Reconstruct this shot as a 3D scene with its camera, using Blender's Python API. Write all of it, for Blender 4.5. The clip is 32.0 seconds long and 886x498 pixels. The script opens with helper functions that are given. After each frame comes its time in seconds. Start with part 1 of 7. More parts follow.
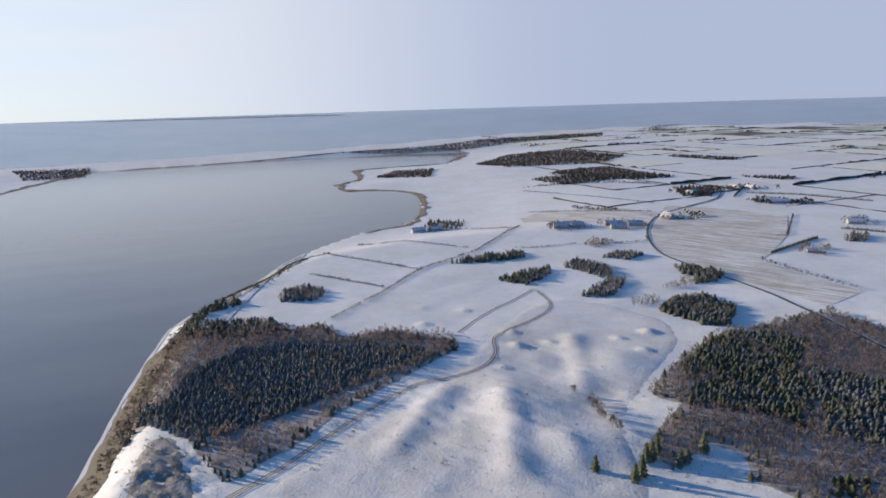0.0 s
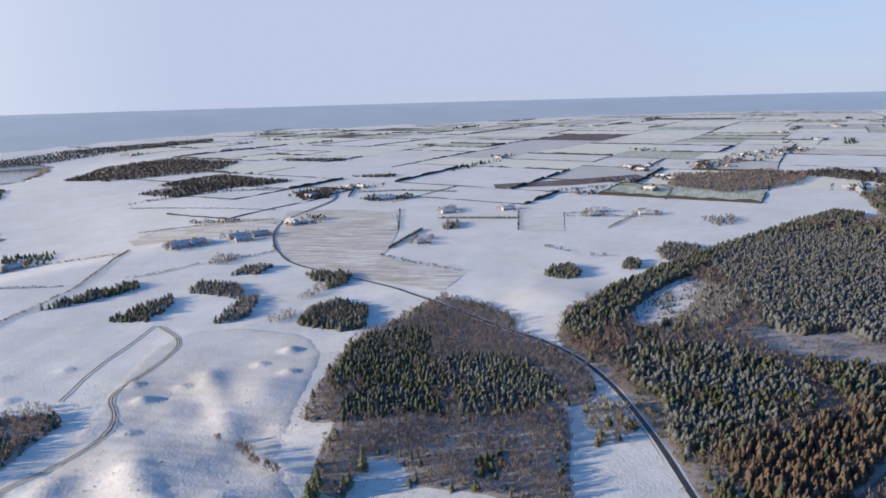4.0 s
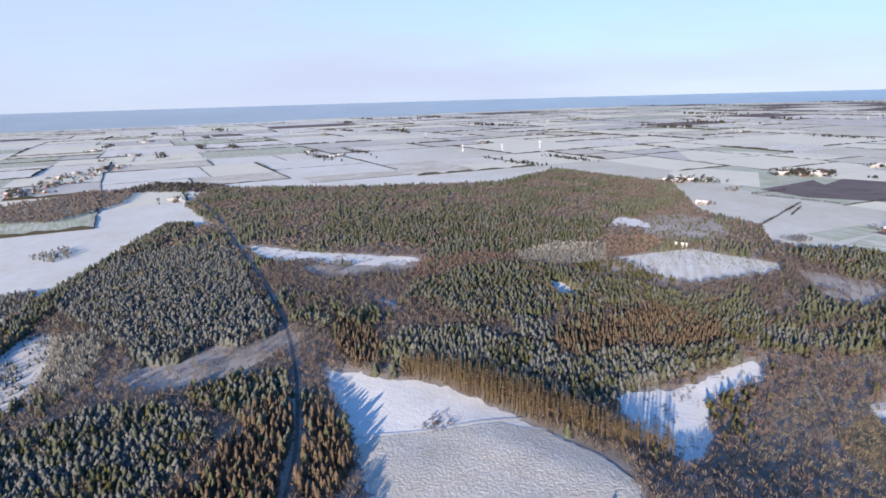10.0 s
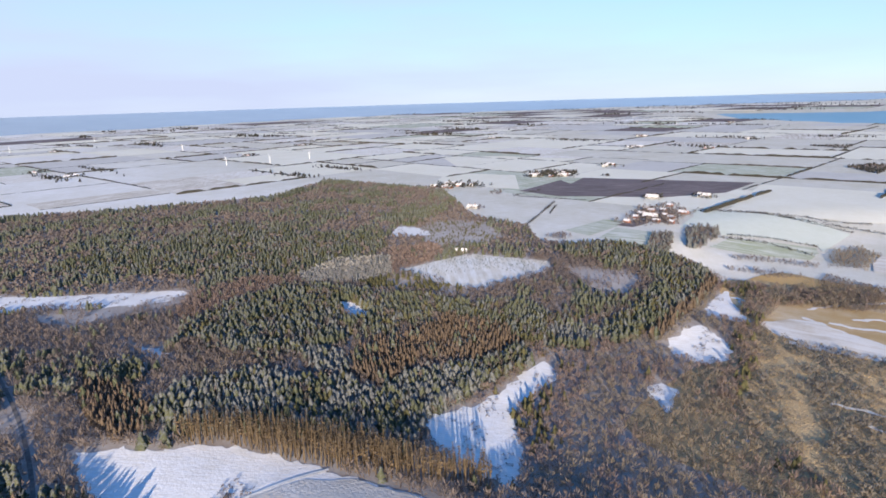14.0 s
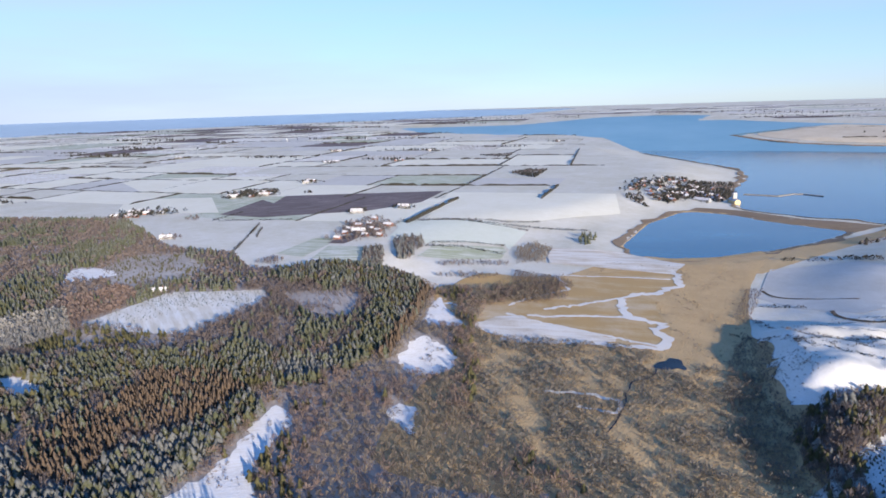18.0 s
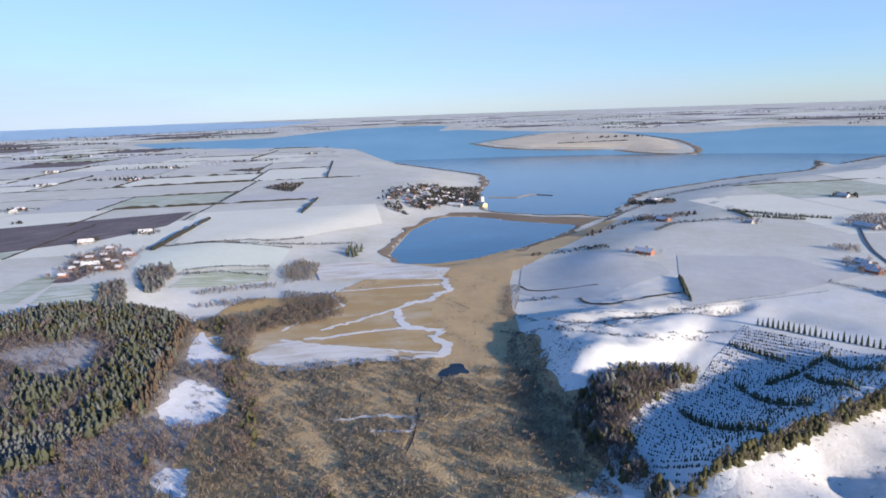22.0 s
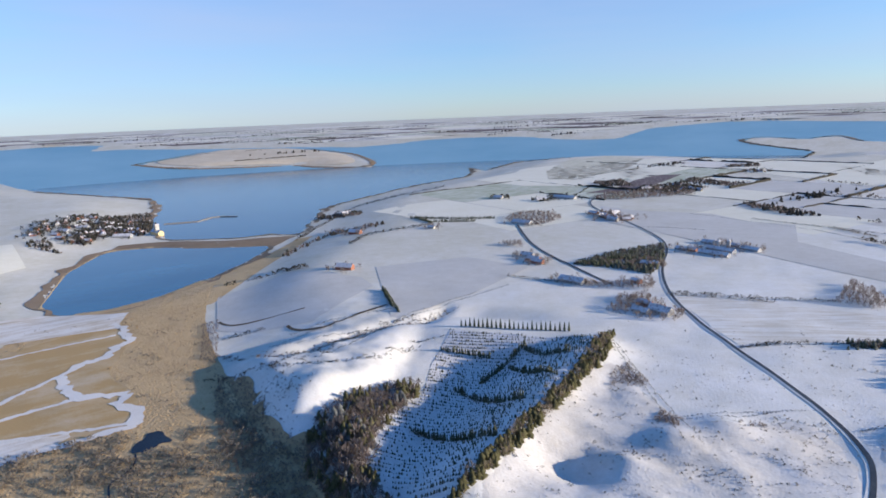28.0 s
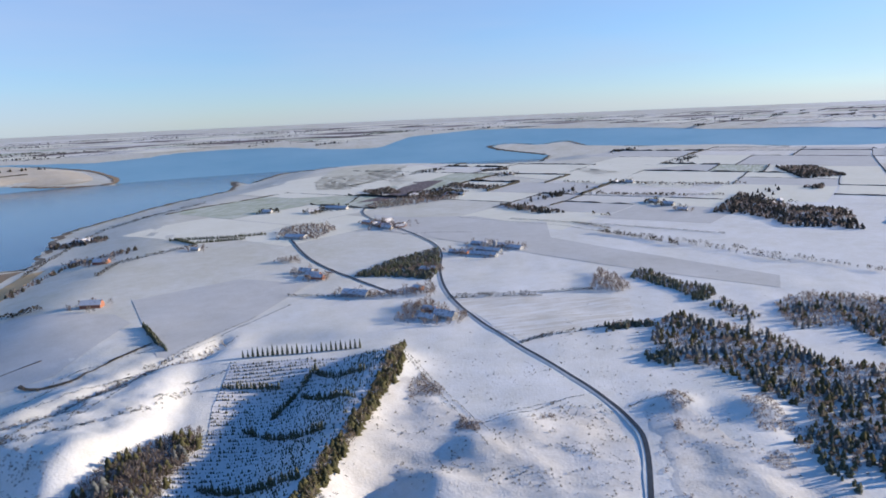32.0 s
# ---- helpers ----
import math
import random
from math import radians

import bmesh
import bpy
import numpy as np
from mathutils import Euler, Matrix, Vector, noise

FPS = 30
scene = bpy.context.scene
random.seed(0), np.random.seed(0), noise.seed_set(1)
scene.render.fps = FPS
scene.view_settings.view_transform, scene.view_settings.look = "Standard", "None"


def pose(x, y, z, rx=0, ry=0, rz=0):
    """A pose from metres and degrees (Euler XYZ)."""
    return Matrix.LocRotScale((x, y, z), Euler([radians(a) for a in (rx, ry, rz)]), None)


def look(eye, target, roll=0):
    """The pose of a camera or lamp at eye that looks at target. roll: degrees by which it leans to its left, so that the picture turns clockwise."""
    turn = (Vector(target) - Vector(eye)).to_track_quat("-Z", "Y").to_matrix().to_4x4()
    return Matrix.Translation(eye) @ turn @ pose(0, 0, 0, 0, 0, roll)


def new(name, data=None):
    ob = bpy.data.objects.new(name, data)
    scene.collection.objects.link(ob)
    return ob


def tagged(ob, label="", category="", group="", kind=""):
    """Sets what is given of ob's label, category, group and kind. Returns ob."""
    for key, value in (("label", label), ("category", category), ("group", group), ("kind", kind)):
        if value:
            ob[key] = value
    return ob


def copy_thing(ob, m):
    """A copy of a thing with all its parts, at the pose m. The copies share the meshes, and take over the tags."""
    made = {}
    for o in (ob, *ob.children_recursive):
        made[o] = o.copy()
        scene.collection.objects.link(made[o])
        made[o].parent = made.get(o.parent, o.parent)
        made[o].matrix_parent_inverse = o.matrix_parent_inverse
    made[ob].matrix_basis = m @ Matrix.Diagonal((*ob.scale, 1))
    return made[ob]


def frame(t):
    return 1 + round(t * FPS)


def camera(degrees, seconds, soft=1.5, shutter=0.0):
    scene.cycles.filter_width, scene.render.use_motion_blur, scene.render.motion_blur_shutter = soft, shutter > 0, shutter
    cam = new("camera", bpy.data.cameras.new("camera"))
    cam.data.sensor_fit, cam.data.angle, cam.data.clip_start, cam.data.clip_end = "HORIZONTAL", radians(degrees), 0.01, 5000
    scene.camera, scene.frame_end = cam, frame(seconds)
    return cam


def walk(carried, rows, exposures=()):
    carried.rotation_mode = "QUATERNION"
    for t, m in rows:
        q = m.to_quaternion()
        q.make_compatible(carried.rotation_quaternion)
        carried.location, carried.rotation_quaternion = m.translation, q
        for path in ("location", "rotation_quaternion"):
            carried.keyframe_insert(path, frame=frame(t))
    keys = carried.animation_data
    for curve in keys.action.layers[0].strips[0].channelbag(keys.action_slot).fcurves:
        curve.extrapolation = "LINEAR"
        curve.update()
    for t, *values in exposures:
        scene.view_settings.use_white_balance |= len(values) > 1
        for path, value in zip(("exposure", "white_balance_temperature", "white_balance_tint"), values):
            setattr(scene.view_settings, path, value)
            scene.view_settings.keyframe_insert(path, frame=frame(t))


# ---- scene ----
cam = camera(70.64, 32.0, soft=1.7)
PATH = [  # seconds, x, y, z in metres, then turns in degrees
    (0, 0.00, 0.00, 199.93, 76.992, 1.700, -0.390),
    (0.5, 0.70, 4.79, 200.09, 76.944, 1.707, -2.644),
    (1, 1.71, 9.84, 199.99, 76.944, 1.661, -5.252),
    (1.5, 3.25, 15.09, 199.72, 76.963, 1.682, -8.467),
    (2, 5.10, 20.38, 199.56, 76.924, 1.763, -11.954),
    (2.5, 6.85, 25.74, 199.58, 76.887, 1.803, -15.662),
    (4.5, 13.62, 40.75, 204.42, 76.183, 1.383, -43.131),
    (5, 16.84, 44.90, 204.12, 76.080, 1.267, -52.333),
    (5.5, 20.19, 48.35, 204.01, 76.008, 1.164, -59.831),
    (6, 23.85, 51.71, 203.92, 76.012, 1.182, -66.335),
    (6.5, 27.95, 55.17, 203.85, 75.977, 1.138, -71.511),
    (7, 32.53, 58.45, 203.82, 75.996, 1.147, -76.314),
    (7.5, 37.54, 61.46, 203.71, 76.069, 1.158, -79.365),
    (8, 42.85, 63.78, 203.50, 76.182, 1.241, -80.504),
    (8.5, 48.00, 65.28, 203.55, 76.273, 1.362, -81.102),
    (9, 52.76, 66.32, 203.92, 76.292, 1.530, -82.383),
    (9.5, 57.51, 67.34, 204.21, 76.263, 1.552, -86.437),
    (10, 62.63, 68.41, 204.36, 76.211, 1.572, -91.506),
    (10.5, 68.04, 69.40, 204.41, 76.197, 1.599, -94.842),
    (11, 73.54, 70.17, 204.37, 76.255, 1.606, -96.278),
    (11.5, 79.07, 70.57, 204.44, 76.376, 1.726, -96.773),
    (12, 84.63, 70.73, 204.67, 76.463, 1.732, -97.688),
    (12.5, 90.02, 70.53, 204.97, 76.457, 1.767, -100.028),
    (13, 95.21, 69.88, 205.25, 76.426, 1.728, -103.218),
    (13.5, 100.47, 69.21, 205.37, 76.429, 1.703, -107.464),
    (14, 105.80, 68.56, 205.26, 76.429, 1.670, -112.405),
    (14.5, 111.15, 67.58, 204.90, 76.480, 1.528, -116.967),
    (16.5, 130.99, 60.19, 204.74, 76.871, 1.622, -129.024),
    (17, 134.25, 59.60, 206.22, 76.912, 1.632, -132.300),
    (17.5, 137.84, 58.48, 207.05, 76.970, 1.633, -135.711),
    (18, 141.94, 56.58, 207.08, 77.005, 1.655, -139.675),
    (18.5, 146.05, 54.42, 206.85, 77.093, 1.696, -143.470),
    (19, 149.57, 52.36, 206.81, 77.118, 1.702, -147.340),
    (19.5, 152.99, 50.09, 206.87, 77.095, 1.669, -151.493),
    (20, 156.76, 47.36, 206.78, 77.144, 1.725, -154.205),
    (20.5, 160.21, 44.46, 206.48, 77.225, 1.745, -155.269),
    (21, 162.89, 41.44, 206.02, 77.347, 1.820, -156.082),
    (21.5, 165.05, 38.22, 205.53, 77.446, 1.917, -157.318),
    (22, 167.46, 34.84, 205.07, 77.409, 1.934, -162.045),
    (22.5, 170.37, 31.52, 204.77, 77.363, 1.873, -166.884),
    (23, 173.18, 28.25, 204.66, 77.322, 1.844, -171.249),
    (23.5, 175.63, 24.57, 204.50, 77.314, 1.852, -174.887),
    (24, 177.69, 20.60, 204.27, 77.345, 1.919, -178.114),
    (24.5, 179.47, 16.71, 204.21, 77.341, 1.950, -181.536),
    (25, 181.08, 12.86, 204.21, 77.355, 1.964, -184.045),
    (25.5, 182.47, 8.96, 204.02, 77.440, 1.981, -185.861),
    (27.5, 185.74, -5.31, 203.69, 77.765, 2.220, -188.562),
    (28, 186.08, -8.39, 203.82, 77.765, 2.206, -190.923),
    (28.5, 186.75, -11.40, 203.99, 77.698, 2.268, -194.829),
    (29, 187.46, -14.33, 204.07, 77.695, 2.269, -198.437),
    (29.5, 188.04, -17.70, 204.12, 77.683, 2.271, -201.788),
    (30, 188.34, -21.56, 204.17, 77.689, 2.303, -204.128),
    (30.5, 187.96, -25.32, 204.26, 77.745, 2.370, -205.301),
    (31, 187.29, -28.83, 204.37, 77.761, 2.423, -206.991),
    (31.5, 187.02, -32.30, 204.45, 77.759, 2.377, -209.970),
    (32, 186.85, -35.78, 204.62, 77.756, 2.429, -212.220),
]
walk(cam, [(t, pose(*p)) for t, *p in PATH], [(0, 0.44, 5700, 8), (6, 0.84, 5750, 8), (13, 1.00, 5800, 9), (19, 0.94, 5520, 10), (25, 0.78, 5500, 9), (32, 0.70, 5550, 9)])

from mathutils import geometry

# ---------------------------------------------------------------- light and air
SUN_EL, SUN_AZ = 12.5, 68.0          # degrees above the horizon; to the left of +y
world = bpy.data.worlds.new("winter_sky")
scene.world = world
world.use_nodes = True
wn = world.node_tree.nodes
sky = wn.new("ShaderNodeTexSky")
sky.sky_type, sky.sun_disc = "NISHITA", False
sky.sun_elevation, sky.sun_rotation = radians(SUN_EL), radians(-SUN_AZ)
sky.altitude, sky.air_density, sky.dust_density, sky.ozone_density = 200, 1.0, 0.1, 5.0
wn["Background"].inputs["Strength"].default_value = 0.12
# a thin veil of high cloud, thicker to the north
way = wn.new("ShaderNodeTexCoord")
cut = wn.new("ShaderNodeSeparateXYZ")
cloud = wn.new("ShaderNodeTexNoise")
cloud.inputs["Scale"].default_value, cloud.inputs["Detail"].default_value = 1.6, 5
spread = wn.new("ShaderNodeMapping")
spread.inputs["Scale"].default_value = (1, 1, 7)
amount = wn.new("ShaderNodeMath")
amount.operation = "MULTIPLY_ADD"
amount.inputs[1].default_value, amount.inputs[2].default_value = 0.27, 0.32
total = wn.new("ShaderNodeMath")
total.operation, total.use_clamp = "MULTIPLY_ADD", True
total.inputs[1].default_value = 0.8
veil = wn.new("ShaderNodeMix")
veil.data_type = "RGBA"
wl = world.node_tree.links
wl.new(way.outputs["Generated"], cut.inputs[0])
wl.new(way.outputs["Generated"], spread.inputs[0])
wl.new(spread.outputs[0], cloud.inputs["Vector"])
sunward = wn.new("ShaderNodeMath")
sunward.operation = "MULTIPLY_ADD"
sunward.inputs[1].default_value = 0.45
wl.new(cut.outputs["X"], sunward.inputs[0])
wl.new(cut.outputs["Y"], sunward.inputs[2])
wl.new(sunward.outputs[0], amount.inputs[0])
toward, west = wn.new("ShaderNodeVectorMath"), wn.new("ShaderNodeMapRange")
toward.operation = "DOT_PRODUCT"
toward.inputs[1].default_value = (-math.sin(radians(SUN_AZ)), math.cos(radians(SUN_AZ)), 0)
west.interpolation_type = "SMOOTHSTEP"
west.inputs["From Min"].default_value, west.inputs["From Max"].default_value = 0.1, 1.1
north, glow = wn.new("ShaderNodeMath"), wn.new("ShaderNodeMath")
north.operation, north.use_clamp = "MULTIPLY_ADD", True
north.inputs[1].default_value, north.inputs[2].default_value = 0.7, 0.3
glow.operation, glow.use_clamp = "MULTIPLY", True
wl.new(way.outputs["Generated"], toward.inputs[0])
wl.new(toward.outputs["Value"], west.inputs["Value"])
wl.new(cut.outputs["Y"], north.inputs[0])
wl.new(west.outputs[0], glow.inputs[0])
wl.new(north.outputs[0], glow.inputs[1])
bright = wn.new("ShaderNodeMix")
bright.data_type = "RGBA"
bright.inputs[6].default_value, bright.inputs[7].default_value = (2.95, 3.03, 3.62, 1), (6.4, 6.1, 5.6, 1)
wl.new(glow.outputs[0], bright.inputs[0])
wl.new(bright.outputs[2], veil.inputs[7])
wl.new(cloud.outputs["Fac"], total.inputs[0])
wl.new(amount.outputs[0], total.inputs[2])
over, thinner = wn.new("ShaderNodeMath"), wn.new("ShaderNodeMath")
over.operation, over.use_clamp, thinner.operation, thinner.use_clamp = "MULTIPLY_ADD", True, "SUBTRACT", True
over.inputs[1].default_value, over.inputs[2].default_value = 3.6, -0.68
wl.new(cut.outputs["Z"], over.inputs[0])
wl.new(total.outputs[0], thinner.inputs[0])
wl.new(over.outputs[0], thinner.inputs[1])
wl.new(thinner.outputs[0], veil.inputs[0])
wl.new(sky.outputs[0], veil.inputs[6])
wl.new(veil.outputs[2], wn["Background"].inputs["Color"])
sun = new("sun", bpy.data.lights.new("sun", "SUN"))
sun.data.energy, sun.data.angle, sun.data.color = 4.9, radians(0.6), (1.0, 0.77, 0.53)
_el, _az = radians(SUN_EL), radians(SUN_AZ)
sun.matrix_world = look((-300 * math.sin(_az), 300 * math.cos(_az), 300 * math.tan(_el)), (0, 0, 0))

# ---------------------------------------------------------------- materials
def material(name):
    m = bpy.data.materials.new(name)
    m.use_nodes = True
    return m, m.node_tree.nodes, m.node_tree.links, m.node_tree.nodes["Principled BSDF"]


def noise_node(m, scale, detail=4.0, rough=0.6, coords=None, stretch=None):
    n, l = m.node_tree.nodes, m.node_tree.links
    t = n.new("ShaderNodeTexNoise")
    t.inputs["Scale"].default_value, t.inputs["Detail"].default_value, t.inputs["Roughness"].default_value = scale, detail, rough
    g = n.new("ShaderNodeNewGeometry") if coords is None else coords
    if stretch:
        mp = n.new("ShaderNodeMapping")
        mp.vector_type = "TEXTURE"
        mp.inputs["Rotation"].default_value = (0, 0, radians(stretch[1]))
        mp.inputs["Scale"].default_value = (1, 1 / stretch[0], 1)
        l.new(g.outputs["Position"], mp.inputs["Vector"])
        l.new(mp.outputs[0], t.inputs["Vector"])
    else:
        l.new(g.outputs["Position"], t.inputs["Vector"])
    return t.outputs["Fac"]


def ramp(m, fac, *stops):
    r = m.node_tree.nodes.new("ShaderNodeValToRGB")
    e = r.color_ramp.elements
    while len(e) < len(stops):
        e.new(0.5)
    for k, (p, c) in zip(e, stops):
        k.position, k.color = p, (*c, 1) if len(c) == 3 else c
    m.node_tree.links.new(fac, r.inputs["Fac"])
    return r.outputs["Color"]


def mix(m, fac, a, b, kind="MIX"):
    n = m.node_tree.nodes.new("ShaderNodeMix")
    n.data_type, n.blend_type = "RGBA", kind
    for sock, v in ((n.inputs[0], fac), (n.inputs[6], a), (n.inputs[7], b)):
        if isinstance(v, (int, float)):
            sock.default_value = v
        elif isinstance(v, tuple):
            sock.default_value = (*v, 1)
        else:
            m.node_tree.links.new(v, sock)
    return n.outputs[2]


def maths(m, op, a, b=0.0, c=None):
    n = m.node_tree.nodes.new("ShaderNodeMath")
    n.operation = op
    for sock, v in zip(n.inputs, (a, b, c)):
        if v is None:
            continue
        if isinstance(v, (int, float)):
            sock.default_value = v
        else:
            m.node_tree.links.new(v, sock)
    return n.outputs[0]


def bump(m, fac, strength, dist):
    b = m.node_tree.nodes.new("ShaderNodeBump")
    b.inputs["Strength"].default_value, b.inputs["Distance"].default_value = strength, dist
    m.node_tree.links.new(fac, b.inputs["Height"])
    m.node_tree.links.new(b.outputs[0], m.node_tree.nodes["Principled BSDF"].inputs["Normal"])


def upward(m):
    """How far a face looks up, from 0 to 1."""
    g = m.node_tree.nodes.new("ShaderNodeNewGeometry")
    s = m.node_tree.nodes.new("ShaderNodeSeparateXYZ")
    m.node_tree.links.new(g.outputs["Normal"], s.inputs[0])
    return s.outputs["Z"]


def island(m):
    g = m.node_tree.nodes.new("ShaderNodeNewGeometry")
    return g.outputs["Random Per Island"]


def snow_material(name, clean, thin, amount, rows=None, rough=0.75, relief=0.5, bare=None):
    """Snow over ground: large drifts, fine grain, straw showing through where it lies thin."""
    m, n, l, p = material(name)
    big = noise_node(m, 0.011, 5, 0.62)
    fine = noise_node(m, 0.35, 5, 0.7)
    mid = noise_node(m, 0.065, 4, 0.65)
    f = maths(m, "ADD", maths(m, "MULTIPLY", big, 0.42), maths(m, "ADD", maths(m, "MULTIPLY", fine, 0.28), maths(m, "MULTIPLY", mid, 0.30)))
    if rows:
        lines = noise_node(m, rows[0], 3, 0.55, stretch=(rows[1], rows[2]))
        f = maths(m, "ADD", maths(m, "MULTIPLY", f, 0.5), maths(m, "MULTIPLY", lines, 0.5))
    if bare is not None:
        f = maths(m, "ADD", f, bare(m))
    mid_f, soft_f = (0.66 - amount * 0.3, 0.09) if rows else (0.71 - amount * 0.5, 0.25)
    c = ramp(m, f, (max(0.0, mid_f - soft_f), clean), (min(1.0, mid_f + soft_f), thin))
    l.new(c, p.inputs["Base Color"])
    p.inputs["Roughness"].default_value = rough
    p.inputs["Specular IOR Level"].default_value = 0.25
    bump(m, maths(m, "ADD", maths(m, "MULTIPLY", noise_node(m, 0.55, 3, 0.5), 0.75), maths(m, "MULTIPLY", noise_node(m, 0.12, 2, 0.5), 0.25)), relief, 0.5)
    return m


SNOW, SOIL = (0.87, 0.87, 0.87), (0.13, 0.10, 0.095)

def wind_bared(m):
    """The snow lies thinner on the open farmland to the south-east and far out."""
    g = m.node_tree.nodes.new("ShaderNodeNewGeometry")
    c = m.node_tree.nodes.new("ShaderNodeSeparateXYZ")
    m.node_tree.links.new(g.outputs["Position"], c.inputs[0])
    s = maths(m, "SUBTRACT", maths(m, "MULTIPLY", c.outputs["X"], 0.35), c.outputs["Y"])
    s = maths(m, "MULTIPLY", maths(m, "MINIMUM", maths(m, "MAXIMUM", maths(m, "SUBTRACT", s, 480), 0), 520), 0.20 / 520)
    r = maths(m, "SQRT", maths(m, "ADD", maths(m, "POWER", c.outputs["X"], 2.0), maths(m, "POWER", c.outputs["Y"], 2.0)))
    r = maths(m, "MULTIPLY", maths(m, "MINIMUM", maths(m, "MAXIMUM", maths(m, "SUBTRACT", r, 2600), 0), 1400), 0.0 / 1400)
    return maths(m, "ADD", s, r)


snow_clear = snow_material("snow_in_clearing", (0.86, 0.86, 0.86), (0.70, 0.675, 0.62), 0.4, rows=(0.09, 9, 60), relief=0.8)
snow_mat = snow_material("snow", SNOW, (0.56, 0.535, 0.43), 0.33, relief=0.7, bare=wind_bared)
snow_heath = snow_material("snow_on_heath", (0.84, 0.84, 0.84), (0.48, 0.44, 0.36), 0.43, relief=0.7)
snow_thin = snow_material("snow_thin_on_stubble", (0.82, 0.81, 0.78), (0.62, 0.58, 0.49), 0.55, rows=(0.018, 9, -20))
snow_cream = snow_material("snow_thin_on_pasture", (0.88, 0.865, 0.77), (0.70, 0.67, 0.53), 0.5)
snow_green = snow_material("snow_thin_on_winter_wheat", (0.68, 0.69, 0.64), (0.38, 0.41, 0.27), 0.62, rows=(0.018, 8, 30))
snow_mint = snow_material("snow_thin_on_winter_rye", (0.80, 0.82, 0.75), (0.60, 0.63, 0.50), 0.5)
snow_tan = snow_material("snow_thin_on_dry_grass", (0.68, 0.66, 0.55), (0.52, 0.50, 0.38), 0.55, rows=(0.012, 6, 40))
snow_grey = snow_material("snow_wind_swept", (0.74, 0.735, 0.72), (0.50, 0.485, 0.44), 0.62)
stubble_mat = snow_material("stubble_in_rows", (0.86, 0.84, 0.79), (0.46, 0.41, 0.32), 0.6, rows=(0.014, 13, -43))
plough_mat = snow_material("ploughed_soil", (0.27, 0.225, 0.215), SOIL, 0.7, rows=(0.016, 9, 62))
reed_mat = snow_material("reed_bed", (0.68, 0.52, 0.29), (0.40, 0.285, 0.145), 0.5, relief=2.5)
reed_tuft = snow_material("reed_stalks", (0.52, 0.39, 0.215), (0.31, 0.22, 0.115), 0.5)
reed_pale = snow_material("mown_reed_with_frost", (0.76, 0.73, 0.68), (0.52, 0.44, 0.32), 0.4, rows=(0.02, 6, 25))
reed_tan = snow_material("mown_reed_meadow", (0.60, 0.51, 0.37), (0.46, 0.32, 0.14), 0.72, rows=(0.008, 5, 24))
# snow with rough grass showing; also darkened for the slope's speckled shadows
snow_speckled = snow_material("shade_darkened_snow_on_grass", (0.70, 0.70, 0.71), (0.28, 0.25, 0.20), 0.78, relief=1.2)
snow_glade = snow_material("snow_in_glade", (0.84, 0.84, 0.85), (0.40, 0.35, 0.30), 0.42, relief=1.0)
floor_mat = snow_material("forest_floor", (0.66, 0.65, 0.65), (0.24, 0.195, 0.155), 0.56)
snow_grass = snow_material("snow_on_clearing_grass", (0.80, 0.80, 0.79), (0.44, 0.40, 0.33), 0.52, relief=1.6)
island_mat = snow_material("tawny_island_stubble", (0.70, 0.655, 0.565), (0.46, 0.40, 0.30), 0.6)
ice_mat = snow_material("frozen_ditch", (0.80, 0.79, 0.77), (0.64, 0.60, 0.53), 0.4)
nursery_mat = snow_material("snow_between_nursery_rows", (0.82, 0.82, 0.83), (0.45, 0.43, 0.40), 0.36)


def water_material(name, low, high, ripple):
    m, n, l, p = material(name)
    p.inputs["Base Color"].default_value = (0.012, 0.045, 0.085, 1)
    p.inputs["Roughness"].default_value = 0.12
    p.inputs["IOR"].default_value = 1.33
    c = ramp(m, noise_node(m, 0.004, 3, 0.5, stretch=(3.0, 20)), (0.3, low), (0.75, high))
    l.new(c, p.inputs["Base Color"])
    bump(m, noise_node(m, 0.7, 3, 0.6), ripple, 0.25)
    return m


water_mat = water_material("wind_ruffled_water", (0.015, 0.085, 0.17), (0.04, 0.135, 0.235), 0.16)
sound_mat = water_material("still_grey_water", (0.17, 0.175, 0.17), (0.21, 0.215, 0.205), 0.02)


def tree_material(name, dark, light, snow, snow_from=0.25):
    """Needles or twigs of one kind; frost lies on what looks up, more on some trees than on others."""
    m, n, l, p = material(name)
    f = noise_node(m, 0.9, 3, 0.7)
    who = island(m)
    base = mix(m, maths(m, "ADD", maths(m, "MULTIPLY", f, 0.6), maths(m, "MULTIPLY", who, 0.4)), dark, light)
    patch = maths(m, "MULTIPLY", noise_node(m, 0.02, 3, 0.6), 1.6)
    lie = maths(m, "MULTIPLY", maths(m, "SUBTRACT", upward(m), snow_from), 1.3)
    lie = maths(m, "MULTIPLY", maths(m, "MAXIMUM", lie, 0.0), maths(m, "MULTIPLY", patch, snow))
    grain = maths(m, "GREATER_THAN", maths(m, "ADD", lie, maths(m, "MULTIPLY", noise_node(m, 3.2, 2, 0.8), 0.7)), 0.66)
    l.new(mix(m, maths(m, "MULTIPLY", grain, 0.42), base, (0.45, 0.46, 0.48)), p.inputs["Base Color"])
    p.inputs["Roughness"].default_value = 0.85
    p.inputs["Specular IOR Level"].default_value = 0.15
    # crowns are loose: part of the light passes through
    loose, both = n.new("ShaderNodeBsdfTranslucent"), n.new("ShaderNodeMixShader")
    both.inputs[0].default_value = 0.45
    l.new(p.inputs["Base Color"].links[0].from_socket, loose.inputs["Color"])
    l.new(p.outputs[0], both.inputs[1])
    l.new(loose.outputs[0], both.inputs[2])
    l.new(both.outputs[0], n["Material Output"].inputs["Surface"])
    return m


